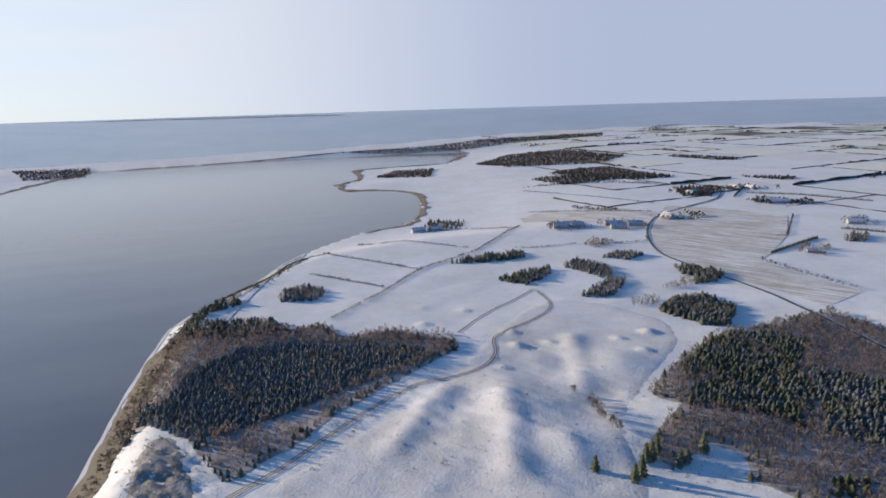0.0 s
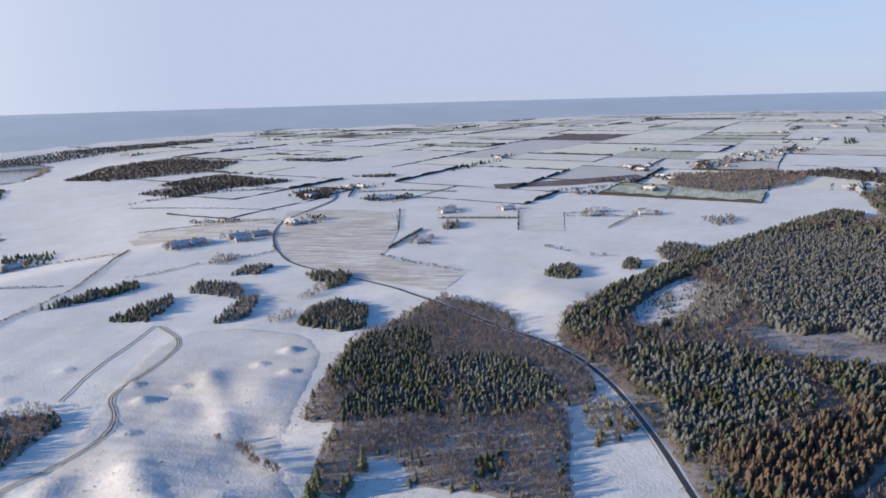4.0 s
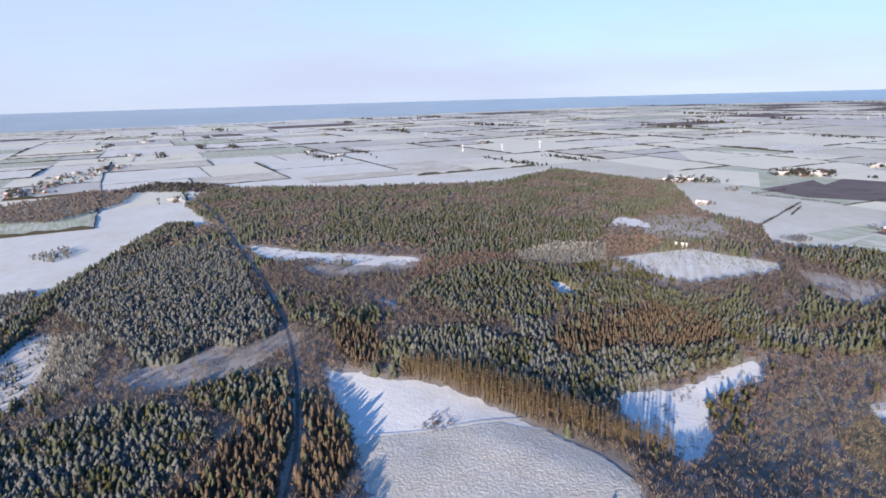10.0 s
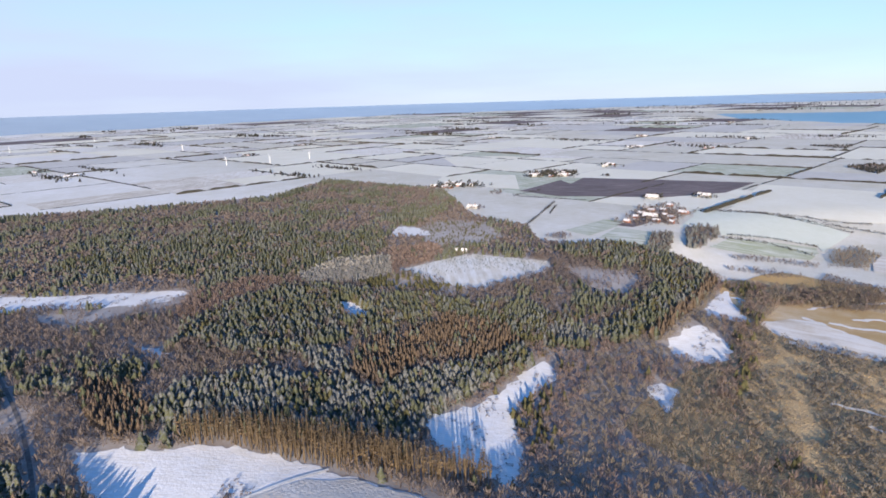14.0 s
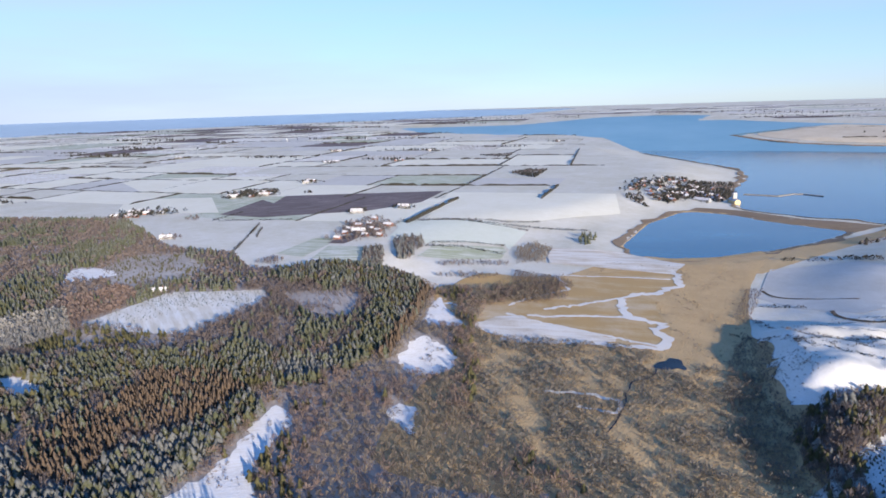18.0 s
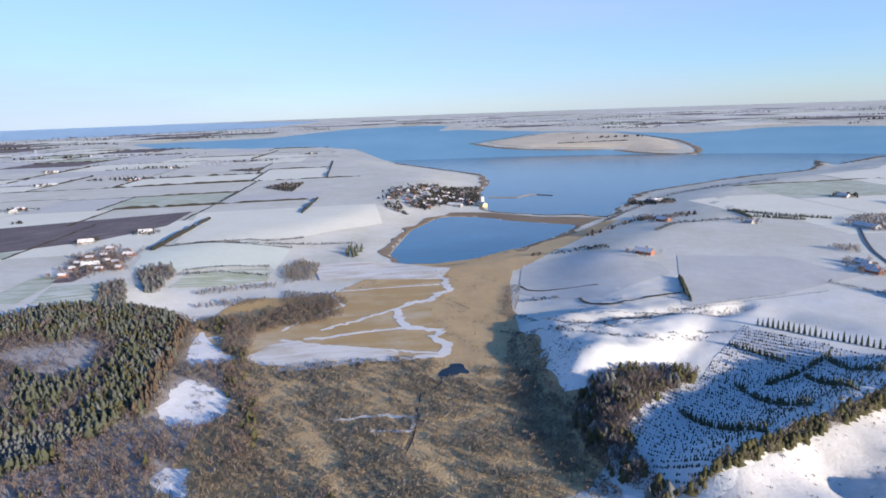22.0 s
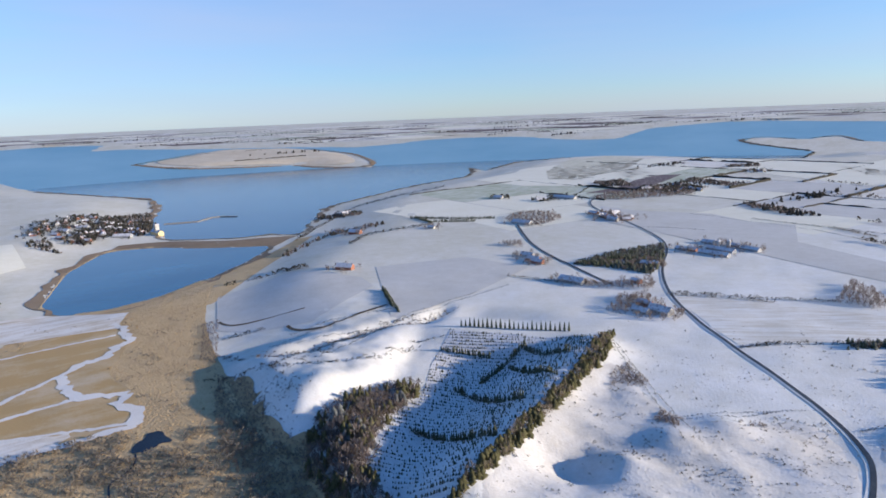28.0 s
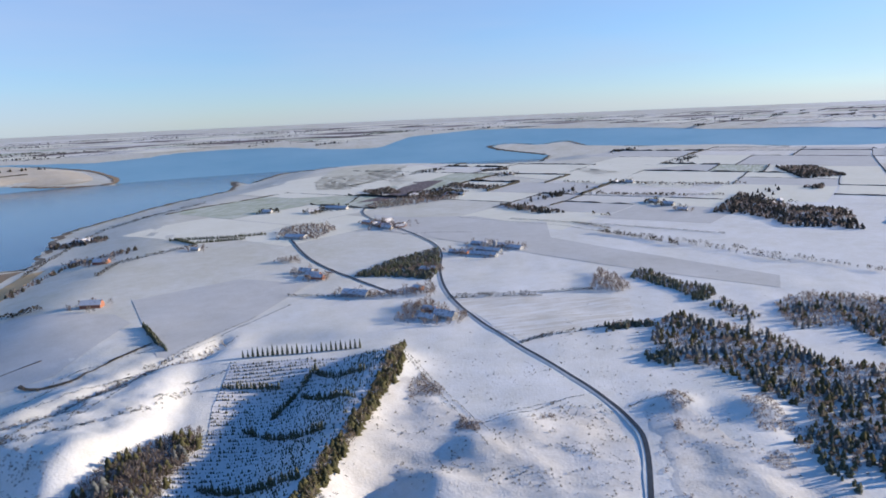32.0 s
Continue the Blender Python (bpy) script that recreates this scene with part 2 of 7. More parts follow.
spruce_mat = tree_material("spruce_needles", (0.105, 0.122, 0.074), (0.185, 0.192, 0.112), 0.55)
frost_mat = tree_material("frosted_spruce_needles", (0.088, 0.10, 0.076), (0.165, 0.172, 0.135), 0.78, 0.06)
larch_mat = tree_material("larch_twigs", (0.165, 0.128, 0.094), (0.25, 0.19, 0.135), 0.3)
red_mat = tree_material("red_brown_birch_twigs", (0.185, 0.142, 0.12), (0.28, 0.213, 0.178), 0.3)
hoar_mat = tree_material("frosted_birch_twigs", (0.22, 0.205, 0.18), (0.40, 0.385, 0.34), 1.2, 0.0)
# larch again, lighter: the sunlight on edge trees is put into the colour
pale_mat = tree_material("larch_trunks_sun_painted", (0.17, 0.128, 0.08), (0.29, 0.222, 0.14), 0.1)
bare_mat = tree_material("bare_twigs", (0.155, 0.130, 0.115), (0.24, 0.198, 0.174), 0.35)
scrub_mat = tree_material("willow_scrub_twigs", (0.19, 0.16, 0.12), (0.29, 0.243, 0.183), 0.4)
alder_mat = tree_material("alder_twigs", (0.15, 0.135, 0.115), (0.27, 0.24, 0.20), 0.45)
surf_mat = snow_material("foam_and_pebbles", (0.72, 0.72, 0.71), (0.5, 0.47, 0.43), 0.4)
hedge_mat = tree_material("hedge_twigs", (0.035, 0.032, 0.025), (0.10, 0.085, 0.06), 0.2)


def plain(name, a, b, rough=0.7, scale=0.8):
    m, n, l, p = material(name)
    l.new(ramp(m, noise_node(m, scale, 4, 0.65), (0.3, a), (0.7, b)), p.inputs["Base Color"])
    p.inputs["Roughness"].default_value = rough
    return m


# haze of distance is painted into this blue-grey base colour
haze_mat = plain("haze_tinted_far_coast", (0.30, 0.36, 0.43), (0.40, 0.45, 0.50), 0.9, 0.004)
bark_mat = plain("bark", (0.07, 0.05, 0.035), (0.15, 0.105, 0.07))
road_mat = plain("wet_asphalt", (0.035, 0.035, 0.038), (0.075, 0.072, 0.07), 0.5, 0.2)
shore_mat = snow_material("reedy_shore", (0.36, 0.29, 0.20), (0.17, 0.12, 0.07), 0.6)
bluff_mat = snow_material("bluff_grass", (0.20, 0.16, 0.11), (0.065, 0.052, 0.034), 0.65)
rut_mat = plain("rut_in_snow", (0.10, 0.095, 0.09), (0.24, 0.23, 0.23), 0.9, 0.3)
ditch_mat = plain("dark_ditch_water", (0.015, 0.02, 0.03), (0.03, 0.035, 0.045), 0.15)
ditch_mat.node_tree.nodes["Principled BSDF"].inputs["Specular IOR Level"].default_value = 0.15
# far waters: pale base colours stand in for haze and mirrored sky
hazed_sea_mat = plain("far_sea", (0.36, 0.43, 0.47), (0.42, 0.49, 0.53), 0.25, 0.002)
hazed_sea_mat.node_tree.nodes["Principled BSDF"].inputs["IOR"].default_value = 1.33
sky_toned_fjord_mat = plain("far_fjord", (0.19, 0.38, 0.50), (0.27, 0.46, 0.57), 0.5, 0.002)
olive_mat = tree_material("pine_needles", (0.10, 0.099, 0.046), (0.21, 0.196, 0.10), 0.25)
dark_mat = tree_material("far_wood", (0.045, 0.046, 0.040), (0.105, 0.098, 0.078), 0.35)
white_wall = plain("lime_washed_wall", (0.33, 0.32, 0.30), (0.45, 0.44, 0.41))
yellow_wall = plain("yellow_washed_wall", (0.62, 0.48, 0.24), (0.70, 0.56, 0.30))
brick_wall = plain("red_brick_wall", (0.24, 0.10, 0.06), (0.34, 0.16, 0.10), 0.85, 1.5)
steel_wall = plain("grey_steel_cladding", (0.28, 0.29, 0.30), (0.36, 0.37, 0.38), 0.5)
pane_mat = plain("window_glass", (0.03, 0.035, 0.045), (0.06, 0.065, 0.08), 0.15)
wood_mat = plain("painted_wood", (0.10, 0.07, 0.05), (0.16, 0.12, 0.09))
turbine_mat = plain("white_turbine_paint", (0.66, 0.67, 0.68), (0.72, 0.72, 0.73), 0.4)
stone_mat = plain("pier_stone", (0.16, 0.15, 0.14), (0.27, 0.26, 0.24))


def roof_material(name, tile, snow):
    m, n, l, p = material(name)
    f = maths(m, "ADD", noise_node(m, 0.35, 4, 0.7), maths(m, "MULTIPLY", upward(m), 0.12))
    l.new(ramp(m, f, (0.62 - 0.28 * snow, tile), (0.72 - 0.28 * snow, (0.62, 0.62, 0.64))), p.inputs["Base Color"])
    p.inputs["Roughness"].default_value = 0.7
    return m


ROOFS = {"barn": roof_material("snowy_fibre_cement_roof", (0.24, 0.24, 0.26), 0.55), "brick": roof_material("snowy_slate_roof", (0.12, 0.11, 0.11), 0.75),
         "white": roof_material("snowy_grey_roof", (0.16, 0.15, 0.15), 0.5), "tile": roof_material("red_tile_roof", (0.27, 0.12, 0.08), 0.5)}
WALLS = {"barn": steel_wall, "brick": brick_wall, "white": white_wall, "tile": brick_wall}
track_mat = plain("gravel_track", (0.09, 0.08, 0.075), (0.22, 0.21, 0.20), 0.9, 0.25)

# ---------------------------------------------------------------- shape of the land
CENTRE, EYE, NEAR, SPAN = np.array([93.0, 6.0]), 204.0, 2900.0, 2040.0


def bend(v):
    """What lies beyond NEAR is drawn together, along its line of sight, so that the land ends at the horizon."""
    v = np.array(v, float)
    o = v[:, :2] - CENTRE
    r = np.maximum(np.hypot(*o.T), 1.0)
    drop = EYE + 18.5
    rise = drop / SPAN
    v[:, 2] -= np.maximum(r**2 - NEAR**2, 0.0) / 1.45e7      # the earth is round
    k = np.where(r > NEAR, (drop + NEAR * rise) / (rise + drop / r) / r, 1.0)
    v[:, :2] = CENTRE + o * k[:, None]
    v[:, 2] = EYE - (EYE - v[:, 2]) * k
    return v


def inside(q, poly):
    q, p = np.asarray(q, float), np.asarray(poly, float)
    res = np.zeros(len(q), bool)
    for (x0, y0), (x1, y1) in zip(p, np.roll(p, -1, 0)):
        if y0 == y1:
            continue
        c = (y0 > q[:, 1]) != (y1 > q[:, 1])
        res ^= c & (q[:, 0] < (x1 - x0) * (q[:, 1] - y0) / (y1 - y0) + x0)
    return res


def edge_distance(q, line, closed=True):
    q, p = np.asarray(q, float), np.asarray(line, float)
    best = np.full(len(q), 1e9)
    nxt = np.roll(p, -1, 0)
    for a, b in list(zip(p, nxt))[: len(p) if closed else len(p) - 1]:
        ab = b - a
        t = np.clip(((q - a) @ ab) / max(ab @ ab, 1e-9), 0, 1)
        best = np.minimum(best, np.hypot(*(q - a - t[:, None] * ab).T))
    return best


def signed(q, poly):
    """Metres outside an outline; less than nothing inside it."""
    return np.where(inside(q, poly), -1.0, 1.0) * edge_distance(q, poly)


def wave(q, size, seed=0.0):
    x, y = q[:, 0] / size + seed, q[:, 1] / size - 1.7 * seed
    return (np.sin(2.1 * x + 1.3 * np.sin(1.7 * y + seed)) + np.sin(2.3 * y + 1.1 * np.sin(1.9 * x - seed)) + np.sin(1.4 * (x + y) + seed)) / 3


def crest(q, size, seed=0.0):
    """Like wave, but with sharp ridges."""
    return 1 - 2.2 * np.abs(wave(q, size, seed))


def smooth(t):
    t = np.clip(t, 0, 1)
    return t * t * (3 - 2 * t)


WATER_Z = -18.5

# ---------------------------------------------------------------- the plan: outlines in metres
PLAN = {}
PLAN["sound"] = [(-223, 326), (-237, 384), (-253, 447), (-270, 531), (-285, 612), (-278, 663), (-246, 756), (-232, 873), (-203, 978), (-145, 1097), (-87, 1140), (-46, 1235), (-51, 1538), (-121, 1648), (-257, 1657), (-313, 1814), (-245, 1937), (-317, 2232), (-165, 2309), (23, 2382), (133, 2913), (-55, 3309), (-508, 3176), (-752, 2802), (-1010, 2622), (-1369, 2458), (-1291, 1828), (-1174, 988), (-761, 343), (-303, 104), (-209, 185)]
PLAN["sea_shore"] = [(-2441, 2298), (-1887, 2698), (-1624, 2927), (-1248, 3105), (-590, 3505), (-64, 3940), (488, 4490), (1218, 4851), (1814, 4826), (2570, 4638), (3179, 4564)]
PLAN["sea_shore2"] = [(2665, 4333), (3587, 4476), (4772, 4403), (5718, 3743), (6199, 2921), (6723, 2209)]
PLAN["lake"] = [(558, -864), (517, -808), (462, -817), (411, -860), (361, -950), (319, -1045), (284, -1162), (399, -1174), (510, -1226), (588, -1224), (596, -1058)]
PLAN["pond"] = [(331, -431), (331, -443), (326, -450), (327, -458), (317, -460), (313, -451), (307, -445), (306, -439), (313, -440), (316, -433), (324, -430)]
PLAN["fjord_w"] = [(3777, -3901), (2681, -3705), (2012, -3668), (1218, -2517), (940, -2260), (718, -2065), (631, -1837), (579, -1478), (497, -1298), (388, -1267), (298, -1283)]
PLAN["fjord_e"] = [(245, -1252), (225, -1395), (201, -1594), (115, -1731), (-76, -1976), (-301, -2177), (-339, -2252), (-408, -2549), (-417, -2353), (-638, -2664), (-890, -2772), (-1102, -2727), (-1302, -2537), (-1418, -2256), (-1610, -2117), (-1896, -2383), (-1960, -2671), (-2041, -3008), (-2215, -3388), (-2528, -3581), (-2481, -3166), (-2926, -3404), (-2481, -2723), (-2587, -2457), (-2693, -2192), (-2832, -1956), (-2826, -1648)]
PLAN["fjord_far"] = [(-4818, -2766), (-4471, -3274), (-4931, -4508), (-4718, -5222), (-4757, -6378), (-4318, -6774), (-3536, -6222), (-2994, -5875), (-1814, -4127), (-1534, -4306), (-1466, -5274), (-1052, -5606), (-628, -5482), (-328, -4926), (-14, -4799), (491, -5328), (1282, -5777), (2208, -6674), (2428, -6484), (3026, -8724), (3740, -8889), (4242, -8126), (3850, -5447)]
PLAN["island"] = [(1294, -3920), (1224, -4326), (1145, -5081), (904, -5263), (332, -4898), (12, -3960), (-63, -3179), (-27, -2822), (203, -2943), (353, -3209), (607, -3191), (926, -3360)]
PLAN["wood_coast"] = [(-228, 390), (-235, 443), (-243, 498), (-267, 571), (-257, 575), (-230, 542), (-187, 547), (-166, 565), (-143, 548), (-114, 561), (-91, 522), (-56, 545), (-14, 521), (8, 508), (11, 491), (-13, 461), (-38, 431), (-60, 400), (-76, 381), (-94, 342), (-108, 330), (-120, 312), (-125, 308), (-136, 321), (-153, 340), (-169, 367), (-187, 383), (-204, 383), (-208, 359)]
PLAN["wood_east"] = [(138, 398), (178, 452), (234, 509), (286, 525), (339, 552), (358, 559), (376, 509), (374, 453), (353, 434), (352, 378), (348, 347), (324, 308), (302, 302), (277, 318), (258, 327), (294, 312), (271, 285), (240, 256), (215, 228), (188, 235), (197, 259), (158, 296), (169, 313), (164, 330), (171, 319), (152, 337), (139, 320), (123, 305), (116, 328), (126, 345), (146, 370), (161, 387), (154, 383)]
PLAN["roadside_copse"] = [(302, 305), (316, 300), (318, 279), (304, 260), (285, 255), (270, 264), (285, 285)]
PLAN["forest_a"] = [(182, 388), (315, 271), (348, 337), (355, 384), (413, 434), (528, 461), (598, 468), (813, 487), (1030, 524), (1119, 437), (1325, 563), (1579, 598), (1583, 267), (1488, 238), (1524, -91), (1796, -311)]
PLAN["forest_b"] = [(1538, 248), (1527, -94), (1761, -277), (1429, -471), (1097, -389), (967, -426), (865, -386), (802, -458), (663, -518)]
PLAN["forest_c"] = [(744, -483), (638, -491), (512, -599), (492, -550), (545, -479), (492, -388), (458, -359)]
PLAN["cl1"] = [(503, 156), (503, 129), (487, 105), (482, 67), (430, 14), (372, -38), (315, -36), (306, 88), (337, 102), (378, 113), (430, 126)]
PLAN["cl2"] = [(813, -154), (852, -270), (763, -343), (728, -320), (696, -207)]
PLAN["cl3"] = [(1034, -220), (1082, -249), (1025, -278), (980, -266), (1003, -205)]
PLAN["cl4"] = [(962, 346), (904, 243), (870, 146), (849, 72), (806, 117), (832, 193), (865, 292)]
PLAN["cl5"] = [(470, -61), (477, -84), (477, -109), (516, -169), (525, -188), (512, -193), (491, -176), (476, -148), (455, -120), (410, -104), (377, -82), (378, -73), (402, -69), (410, -59), (440, -55)]
PLAN["cl9"] = [(693, 133), (674, 114), (638, 96), (639, 110)]
PLAN["cl10"] = [(729, -58), (724, -75), (671, -86), (666, -61)]
PLAN["cl6"] = [(514, -298), (538, -365), (509, -366), (468, -342), (465, -302)]
PLAN["cl7"] = [(559, -390), (618, -481), (572, -468), (555, -437), (520, -420), (543, -399)]
PLAN["cl8"] = [(455, -233), (461, -252), (439, -259), (435, -242), (411, -223)]
PLAN["marsh"] = [(662, -518), (562, -548), (537, -616), (516, -778), (460, -866), (379, -949), (350, -898), (334, -718), (278, -529), (242, -424), (197, -380), (176, -292), (403, -160), (450, -236), (494, -380), (569, -429)]
PLAN["field_reed"] = [(622, -595), (571, -605), (516, -651), (492, -699), (422, -735), (393, -655), (396, -585), (354, -536), (337, -484), (362, -464), (401, -448), (490, -412), (598, -457), (637, -540)]
PLAN["spruce_field"] = [(74, -565), (50, -591), (28, -537), (-56, -518), (-70, -525), (-34, -465), (48, -394), (101, -347), (125, -305), (192, -368), (156, -416), (107, -468)]
PLAN["mounds"] = [(61, 495), (89, 501), (148, 504), (178, 517), (161, 475), (-20, 554), (19, 591), (-24, 604), (59, 525), (44, 452)]
PLAN["bluff"] = [(-210, 303), (-222, 368), (-235, 428), (-252, 507), (-261, 574), (-257, 623), (-225, 711), (-204, 828), (-177, 911)]
PLAN["cl1low"] = [(408, 119), (416, 70), (427, 14), (371, -38), (322, -35), (311, 86), (343, 101), (378, 112)]
PLAN["cl1path"] = [(411, 124), (413, 98), (417, 67), (426, 37), (429, 13)]
PLAN["heath2"] = [(-175, 288), (-191, 341), (-191, 362), (-172, 365), (-147, 323), (-135, 298), (-117, 272), (-172, 275)]
PLAN["heath"] = [(-116, 285), (-99, 310), (-68, 353), (-20, 399), (11, 466), (36, 527), (97, 630), (168, 604), (224, 518), (143, 406), (111, 353), (111, 284), (103, 262)]
PLAN["road_n"] = [(617, 1373), (561, 1242), (455, 1154), (375, 1076), (332, 991), (301, 899), (284, 795), (303, 727), (330, 644), (346, 557)]
PLAN["road_n2"] = [(351, 434), (357, 385), (349, 333), (321, 275), (296, 234), (268, 193)]
PLAN["road_s"] = [(-55, -230), (-94, -264), (-119, -294), (-130, -345), (-139, -406), (-146, -468), (-160, -552), (-182, -629), (-231, -726), (-301, -825), (-330, -915), (-347, -1066), (-356, -1223), (-401, -1333), (-549, -1446)]
PLAN["road_s2"] = [(-136, -668), (-124, -773), (-119, -916), (-152, -1087)]
PLAN["ride"] = [(279, 148), (336, 150), (374, 150), (427, 157), (524, 178), (629, 212), (782, 272), (1054, 393), (1227, 469), (1374, 554)]
PLAN["track_n"] = [(-119, 294), (-103, 312), (-81, 344), (-58, 381), (-29, 418), (4, 436), (31, 453), (42, 481), (40, 513), (57, 532), (93, 567), (110, 600), (100, 650)]
PLAN["track_n2"] = [(11, 529), (34, 573), (66, 614), (97, 655)]

sea_outline = PLAN["sea_shore"] + PLAN["sea_shore2"] + [(7467, 533), (8667, -1200), (8933, -3467), (8400, -6133), (6933, -9600), (12000, -21333), (53333, -53333),
                                                       (120000, 0), (80000, 80000), (0, 120000), (-80000, 80000), (-5333, 5600)]
# The far sides of the outer waters are low shores near the horizon.
fjord_outline = PLAN["fjord_w"] + PLAN["fjord_e"] + [(-3867, -667), (-4600, -1900)] + PLAN["fjord_far"] + [(4800, -4667)]
sound_outline, lake_outline, pond_outline, island_outline = PLAN["sound"], PLAN["lake"], PLAN["pond"], PLAN["island"]
valley_outline = [(667, -527), (561, -553), (537, -627), (627, -627), (627, -853), (560, -920), (460, -867), (379, -949), (349, -897), (328, -719), (279, -529),
                  (240, -424), (203, -380), (200, -307), (253, -227), (400, -173), (460, -253), (493, -387), (573, -440)]
MOUNDS = [(p[0], p[1], r, h) for p, r, h in zip(PLAN["mounds"], (9, 8, 7, 10, 8, 8, 7, 6, 8, 7), (2.6, 2.2, 2.0, 3.0, 2.2, 2.2, 2.0, 1.6, 2.0, 1.8))]
HILLS = [(60, 340, 45, 5), (8, 352, 22, -1.5), (43, 404, 30, 3), (98, 455, 18, -1.5), (106, 398, 18, -2.0), (-178, 325, 14, 2), (133, 456, 25, 3), (-20, 405, 20, 3),
         (58, -322, 20, -9), (27, -312, 15, 5), (-13, -329, 18, 6), (-52, -331, 18, 5), (14, -399, 16, -3), (152, -466, 45, 5), (120, -520, 30, 3), (205, -520, 30, 3.5),
         (-159, -294, 15, 4), (-194, -257, 18, 5), (-191, -225, 14, -3), (-100, -300, 20, -3), (560, 307, 147, 8), (440, 467, 53, 5), (573, 53, 80, 7)]


# low ridges of the heath, steep on the side away from the sun
RIDGES = [[(109, 507), (103, 457), (99, 416)], [(38, 396), (39, 355), (35, 308)], [(-1, 412), (-18, 378), (-32, 339)], [(69, 335), (72, 318)]]


BANK = [(178, -345, 24, 8), (180, -385, 26, 9), (188, -430, 24, 8), (205, -470, 26, 6)]
GULLY = [(300, -606), (267, -570), (238, -552), (208, -563), (176, -582), (133, -609), (97, -612), (70, -640)]
DUNES_A = [(-49, -491), (-27, -338), (-117, -345), (-115, -290), (-80, -244), (-30, -214), (152, -258), (111, -324)]
DUNES_B = [(-130, -316), (-175, -311), (-148, -232), (-172, -170), (-102, -140), (-24, -195), (-98, -261)]
NURSERY_SLOPE = [(54, -574), (-54, -514), (125, -305), (192, -368), (156, -416), (108, -464)]


def height(q):
    q = np.asarray(q, float)
    ds = signed(q, sound_outline)
    dsea = signed(q, sea_outline)
    df = np.maximum(signed(q, fjord_outline), -signed(q, island_outline))
    dl = signed(q, lake_outline)
    rise = np.full(len(q), 18.5)
    low_shore = 45.0 + 420.0 * smooth((q[:, 1] - 800) / 350)
    for d, width, floor in ((ds, low_shore, 3.0), (dsea, 160.0, 120.0), (df, 230.0, 30.0), (dl, 190.0, 3.0)):
        rise = np.minimum(rise, np.where(d > 0, 18.0 * smooth(d / width) + 0.5 * smooth(d / 6), np.maximum(d * 0.2, -floor)))
    z = WATER_Z + rise
    z += smooth(rise / 16) * (0.9 * wave(q, 70, 1.0) + 0.5 * wave(q, 23, 2.0)) * smooth(1.6 - np.hypot(*(q - CENTRE).T) / 800)
    rough = smooth(0.45 + 0.9 * wave(q, 37, 7.3))
    heath = smooth(1 - np.hypot((q[:, 0] - 40) / 250, (q[:, 1] - 385) / 225))
    z += heath * smooth(rise / 16) * (2.0 * wave(q, 42, 3.0) + 0.9 * crest(q, 30, 3.5) + rough * (0.8 * wave(q, 15, 4.0) + 0.4 * crest(q, 9, 4.2)) + 0.35 * wave(q, 4.2, 4.5))
    on_road = np.minimum(edge_distance(q, PLAN["road_s"], False), edge_distance(q, PLAN["road_n"] + PLAN["road_n2"], False))
    dunes = np.maximum(smooth(-signed(q, DUNES_A) / 30), smooth(-signed(q, DUNES_B) / 30)) * smooth((on_road - 5) / 16)
    z += dunes * (1.2 * wave(q, 30, 5.0) + 0.9 * crest(q, 27, 5.4) + rough * (0.9 * wave(q, 13, 6.0) + 0.5 * crest(q, 8, 6.2)) + 0.3 * wave(q, 4, 6.5))
    for x, y, r, h in HILLS:
        z += h * np.exp(-((q[:, 0] - x) ** 2 + (q[:, 1] - y) ** 2) / r**2) * smooth(rise / 16)
    for x, y, r, h in MOUNDS:
        z += h * np.exp(-(((q[:, 0] - x) ** 2 + (q[:, 1] - y) ** 2) / (0.62 * r) ** 2) ** 1.5)
    for line in RIDGES:
        z += 2.4 * np.exp(-((edge_distance(q, line, False) / 10.0) ** 2))
    flank = smooth(1 - np.hypot((q[:, 0] - 190) / 120, (q[:, 1] + 560) / 170))
    z += flank * (1.4 * wave(q, 33, 9.0) + 1.0 * crest(q, 20, 9.2) + 1.1 * wave(q, 11, 9.5) + 0.9 * crest(q, 7, 9.9) + 0.6 * wave(q, 4.5, 9.7))
    slope = smooth(1 - signed(q, NURSERY_SLOPE) / 80) * np.maximum(0, (q[:, 0] + 54) * 0.76 - (q[:, 1] + 514) * 0.65)
    z -= 13.2 * smooth(slope / 72) * smooth(edge_distance(q, [(75, -585), (-54, -514)], False) / 85)
    along = edge_distance(q, [(-28, -486), (125, -305)], False)
    z += 10.0 * np.exp(-((along / 25.0) ** 2))
    z = np.where(slope > 0, np.maximum(z, -14.1), z)
    low = 1 - smooth((signed(q, valley_outline) + 6) / (40 + 120 * smooth((q[:, 1] + 345) / 90) + 110 * smooth((q[:, 0] - 330) / 130) + 110 * smooth((-560 - q[:, 1]) / 60)))
    z = z * (1 - low) + low * np.minimum(z, -15.2 + 0.35 * wave(q, 15, 7.0))
    z -= 4.5 * np.exp(-((edge_distance(q, GULLY, False) / 8.0) ** 2)) * (1 - low)
    tip = smooth(1 - np.hypot((q[:, 0] + 160) / 55, (q[:, 1] - 318) / 65))
    z += tip * (1.5 * crest(q, 6, 2.2) + 0.9 * wave(q, 3.4, 1.2))
    for x, y, r, h in BANK:
        z += h * np.exp(-((q[:, 0] - x) ** 2 + (q[:, 1] - y) ** 2) / r**2)
    return z


def lift(q, up=0.0):
    """Places of the plan on the land, drawn together far off."""
    q = np.asarray(q, float)
    r = np.hypot(*(q - CENTRE).T)
    return bend(np.c_[q, height(q) + up * np.maximum(1.0, r / 700.0)])


